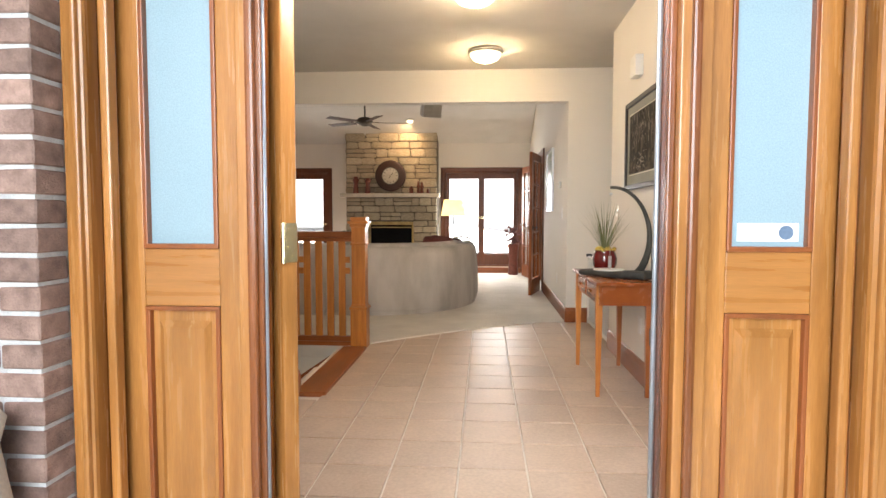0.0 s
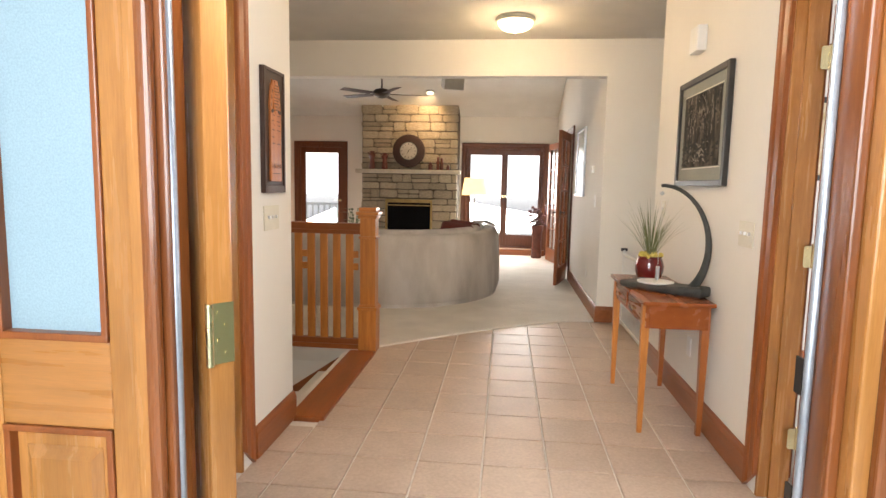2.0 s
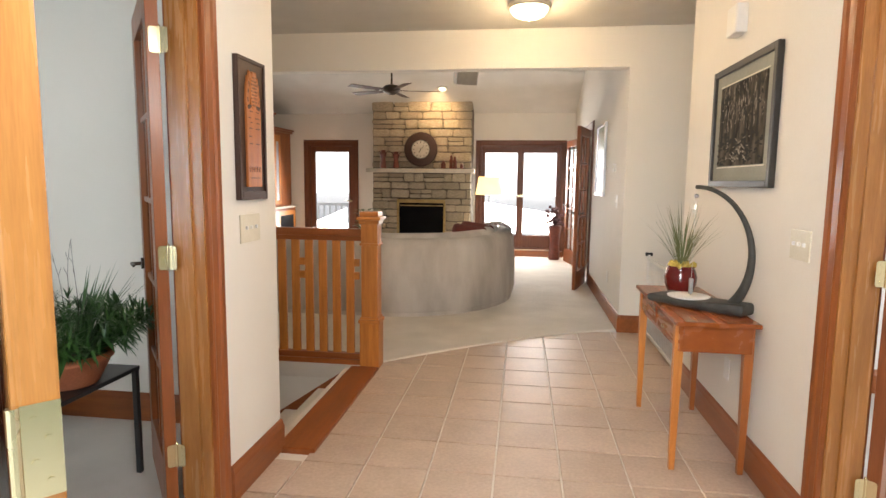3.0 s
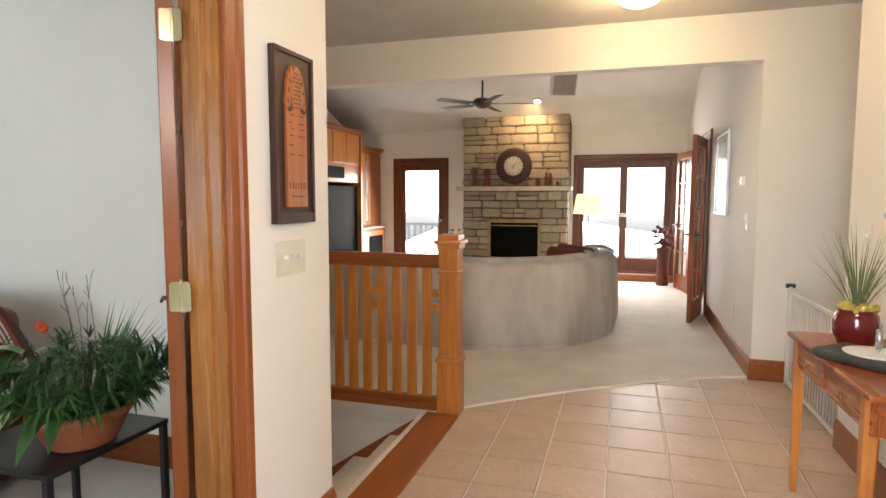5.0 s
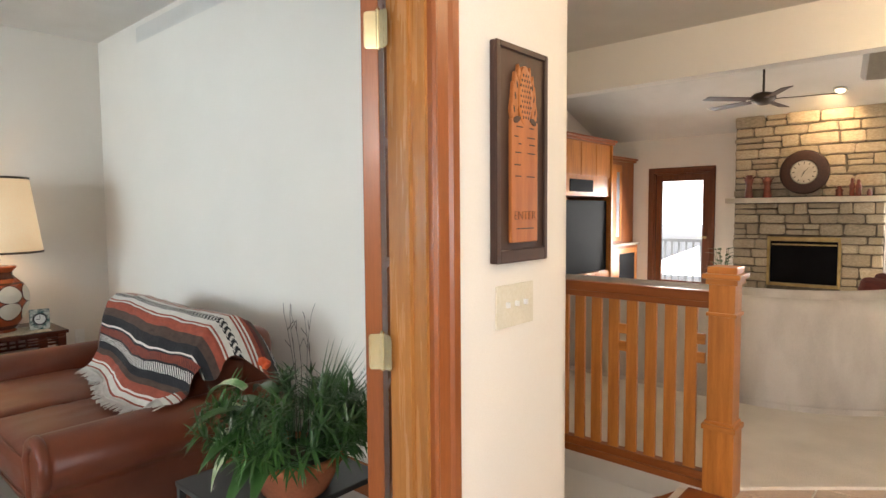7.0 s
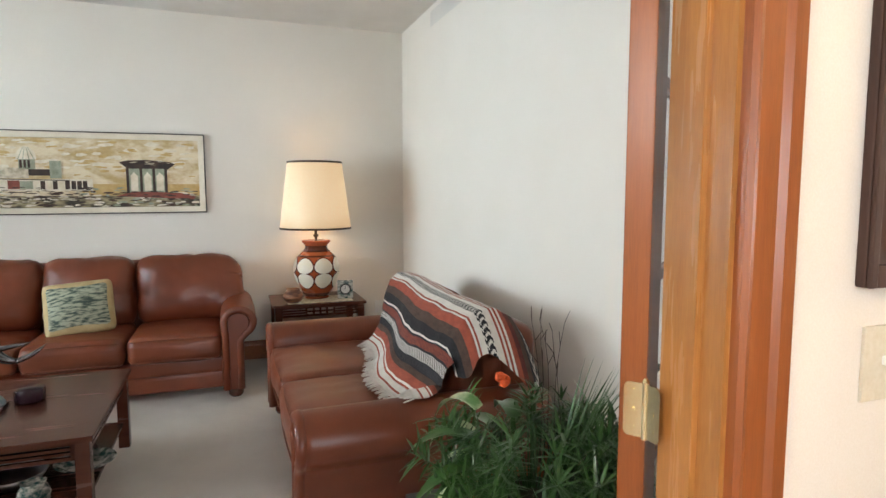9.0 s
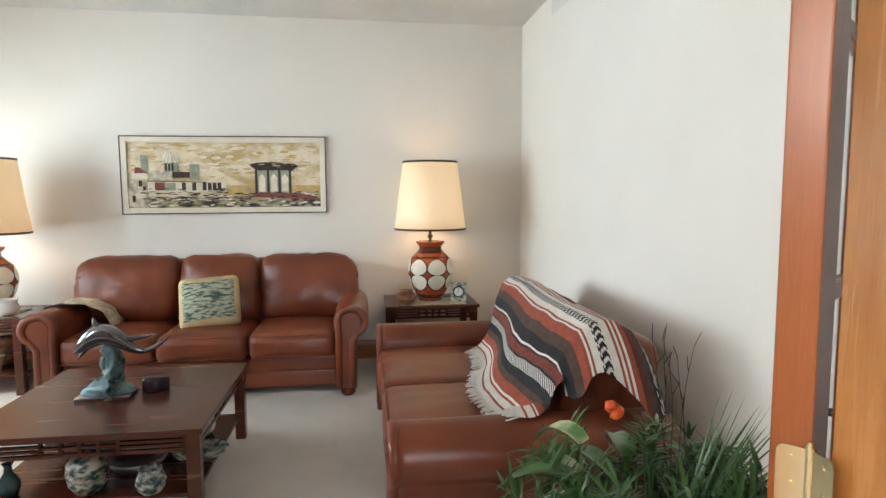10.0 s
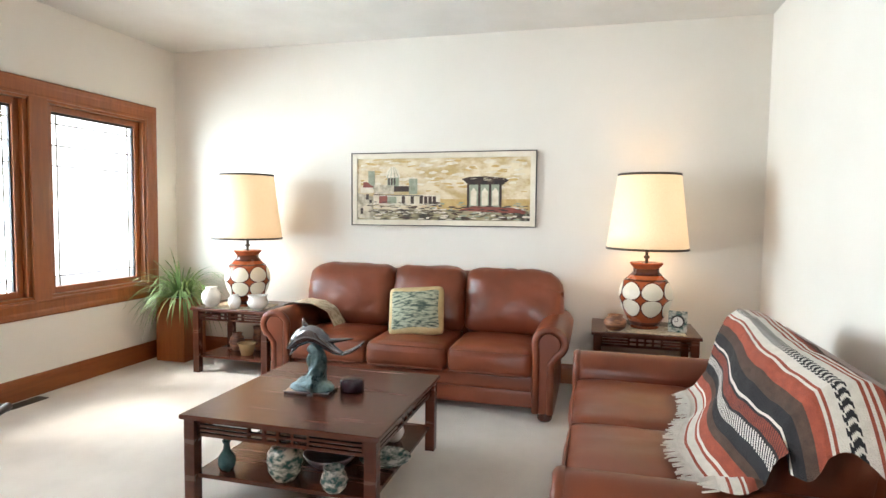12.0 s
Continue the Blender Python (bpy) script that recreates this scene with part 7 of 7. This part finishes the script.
# study picture
sp = thing("study_picture", pose(2.35, 1.85, 1.75), "dark framed picture on the study wall", "picture")
part("frame", boxes([(-0.25, -0.03, -0.3, 0.25, 0, -0.26), (-0.25, -0.03, 0.26, 0.25, 0, 0.3), (-0.25, -0.03, -0.26, -0.21, 0, 0.26), (0.21, -0.03, -0.26, 0.25, 0, 0.26)], 0.004), "blackframe", sp)
part("print", boxes([(-0.21, -0.014, -0.26, 0.21, -0.002, 0.26)]), "sky_paint", sp)
# white urn on the porch
urn = thing("porch_urn", pose(-1.03, -2.18, -0.20), "white cast urn standing by the brick pier", "urn")
part("body", lathe([(0, 0), (0.09, 0), (0.09, 0.04), (0.05, 0.10), (0.06, 0.3), (0.10, 0.45), (0.105, 0.75), (0.085, 0.88), (0.10, 0.94), (0.085, 0.96), (0, 0.94)], 26), "slab", urn, smooth=True)


# ---- pieces: tiles, stones, bricks ----
def slab_mesh(name, sx, sy, sz, bevel, mat, seed=0, jitter=0.0):
    bm = boxes([(-sx / 2, -sy / 2, -sz / 2, sx / 2, sy / 2, sz / 2)])
    rnd = random.Random(seed)
    if jitter:
        for v in bm.verts:
            v.co += Vector([rnd.uniform(-jitter, jitter) for _ in range(3)])
    bmesh.ops.bevel(bm, geom=list(bm.edges), offset=bevel, segments=1, affect="EDGES")
    mesh = bpy.data.meshes.new(name)
    bm.to_mesh(mesh)
    bm.free()
    mesh.materials.append(M[mat])
    return mesh


T = 0.32
tile_mesh = slab_mesh("tile", T - 0.010, T - 0.010, 0.018, 0.0025, "tile")
rnd = random.Random(3)
for i in range(-4, 10):
    for j in range(-6, 11):
        x, y = (i + 0.5) * T, (j + 0.5) * T
        if (x < -1.2) or (x > 1.3 and y < 1.9) or x > 3.1 or y > 3.3 or (x < -0.95 and 0.35 < y < 1.9):
            continue
        o = new("tile", tile_mesh)
        o.parent, o.location = floor_foyer, (x, y, -0.0095 + rnd.uniform(-0.0006, 0.0006))

shapes = [slab_mesh("stone", 1, 1, 1, 0.10, "stone", k, 0.05) for k in range(8)]


def lay_stones(parent, x0, x1, z0, z1, y, low, high, wmin, wmax, seed):
    rnd = random.Random(seed)
    z = z0
    while z < z1 - 0.03:
        h = min(rnd.uniform(low, high), z1 - z)
        if z1 - z - h < low * 0.6:
            h = z1 - z
        x = x0 + rnd.uniform(-0.004, 0.006)
        while x < x1 - 0.02:
            w = rnd.uniform(wmin, wmax) * (0.8 + h * 2)
            if x1 - x - w < wmin * 0.6:
                w = x1 - x
            split = h > 0.15 and rnd.random() < 0.35
            for k in range(2 if split else 1):
                hh = h / 2 if split else h
                o = new("stone", rnd.choice(shapes))
                o.parent = parent
                o.location = (x + w / 2, y + rnd.uniform(-0.012, 0.008), z + hh * (k + 0.5))
                o.scale = (w - 0.018, 0.09, hh - 0.018)
                o.rotation_euler = (0, radians(rnd.uniform(-1.2, 1.2)), 0)
            x += w
        z += h


lay_stones(fire, -hw, hw, 1.62, 2.82, -0.19, 0.10, 0.20, 0.20, 0.44, 1)
lay_stones(fire, -hw, hw, 1.07, 1.53, -0.19, 0.09, 0.17, 0.14, 0.34, 2)
lay_stones(fire, -hw, -0.45, 0.27, 1.07, -0.19, 0.09, 0.18, 0.14, 0.30, 3)
lay_stones(fire, 0.45, hw, 0.27, 1.07, -0.19, 0.09, 0.18, 0.14, 0.30, 4)

brick_mesh = slab_mesh("brick", 0.205, 0.10, 0.058, 0.004, "brick", 5, 0.0015)
for side, x0, x1 in (("left", -1.60, -0.918), ("right", 1.047, 1.60)):
    pier = struct("wall_brick_" + side, boxes([(x0, -2.045, -0.45, x1 + (-0.007 if side == "left" else 0), -1.91, 3.0)] if side == "left" else [(x0 + 0.007, -2.045, -0.45, x1, -1.91, 3.0)]), "mortar", "brown brick porch wall with grey mortar", "wall")
    rnd = random.Random(9)
    for c in range(36):
        z = -0.17 + c * 0.0685
        n = 3
        for k in range(n):
            shift = (c % 2) * 0.1075
            o = new("brick", brick_mesh)
            o.parent = pier
            if side == "left":
                x = x1 - 0.1025 - k * 0.215 - shift
                if k == 0 and c % 2:
                    e = new("brick", brick_mesh)
                    e.parent, e.location, e.rotation_euler = pier, (x1 - 0.05, -1.95, z), (0, 0, radians(90))
            else:
                x = x0 + 0.1025 + k * 0.215 + shift
                if k == 0 and c % 2:
                    e = new("brick", brick_mesh)
                    e.parent, e.location, e.rotation_euler = pier, (x0 + 0.05, -1.95, z), (0, 0, radians(90))
            o.location = (x, -2.002 + rnd.uniform(-0.002, 0.002), z)
struct("wall_brick_porch", boxes([(-1.60, -5.2, -0.45, -1.26, -2.1, 3.0)]), "brick", "brown brick outer wall of the sitting room", "wall")
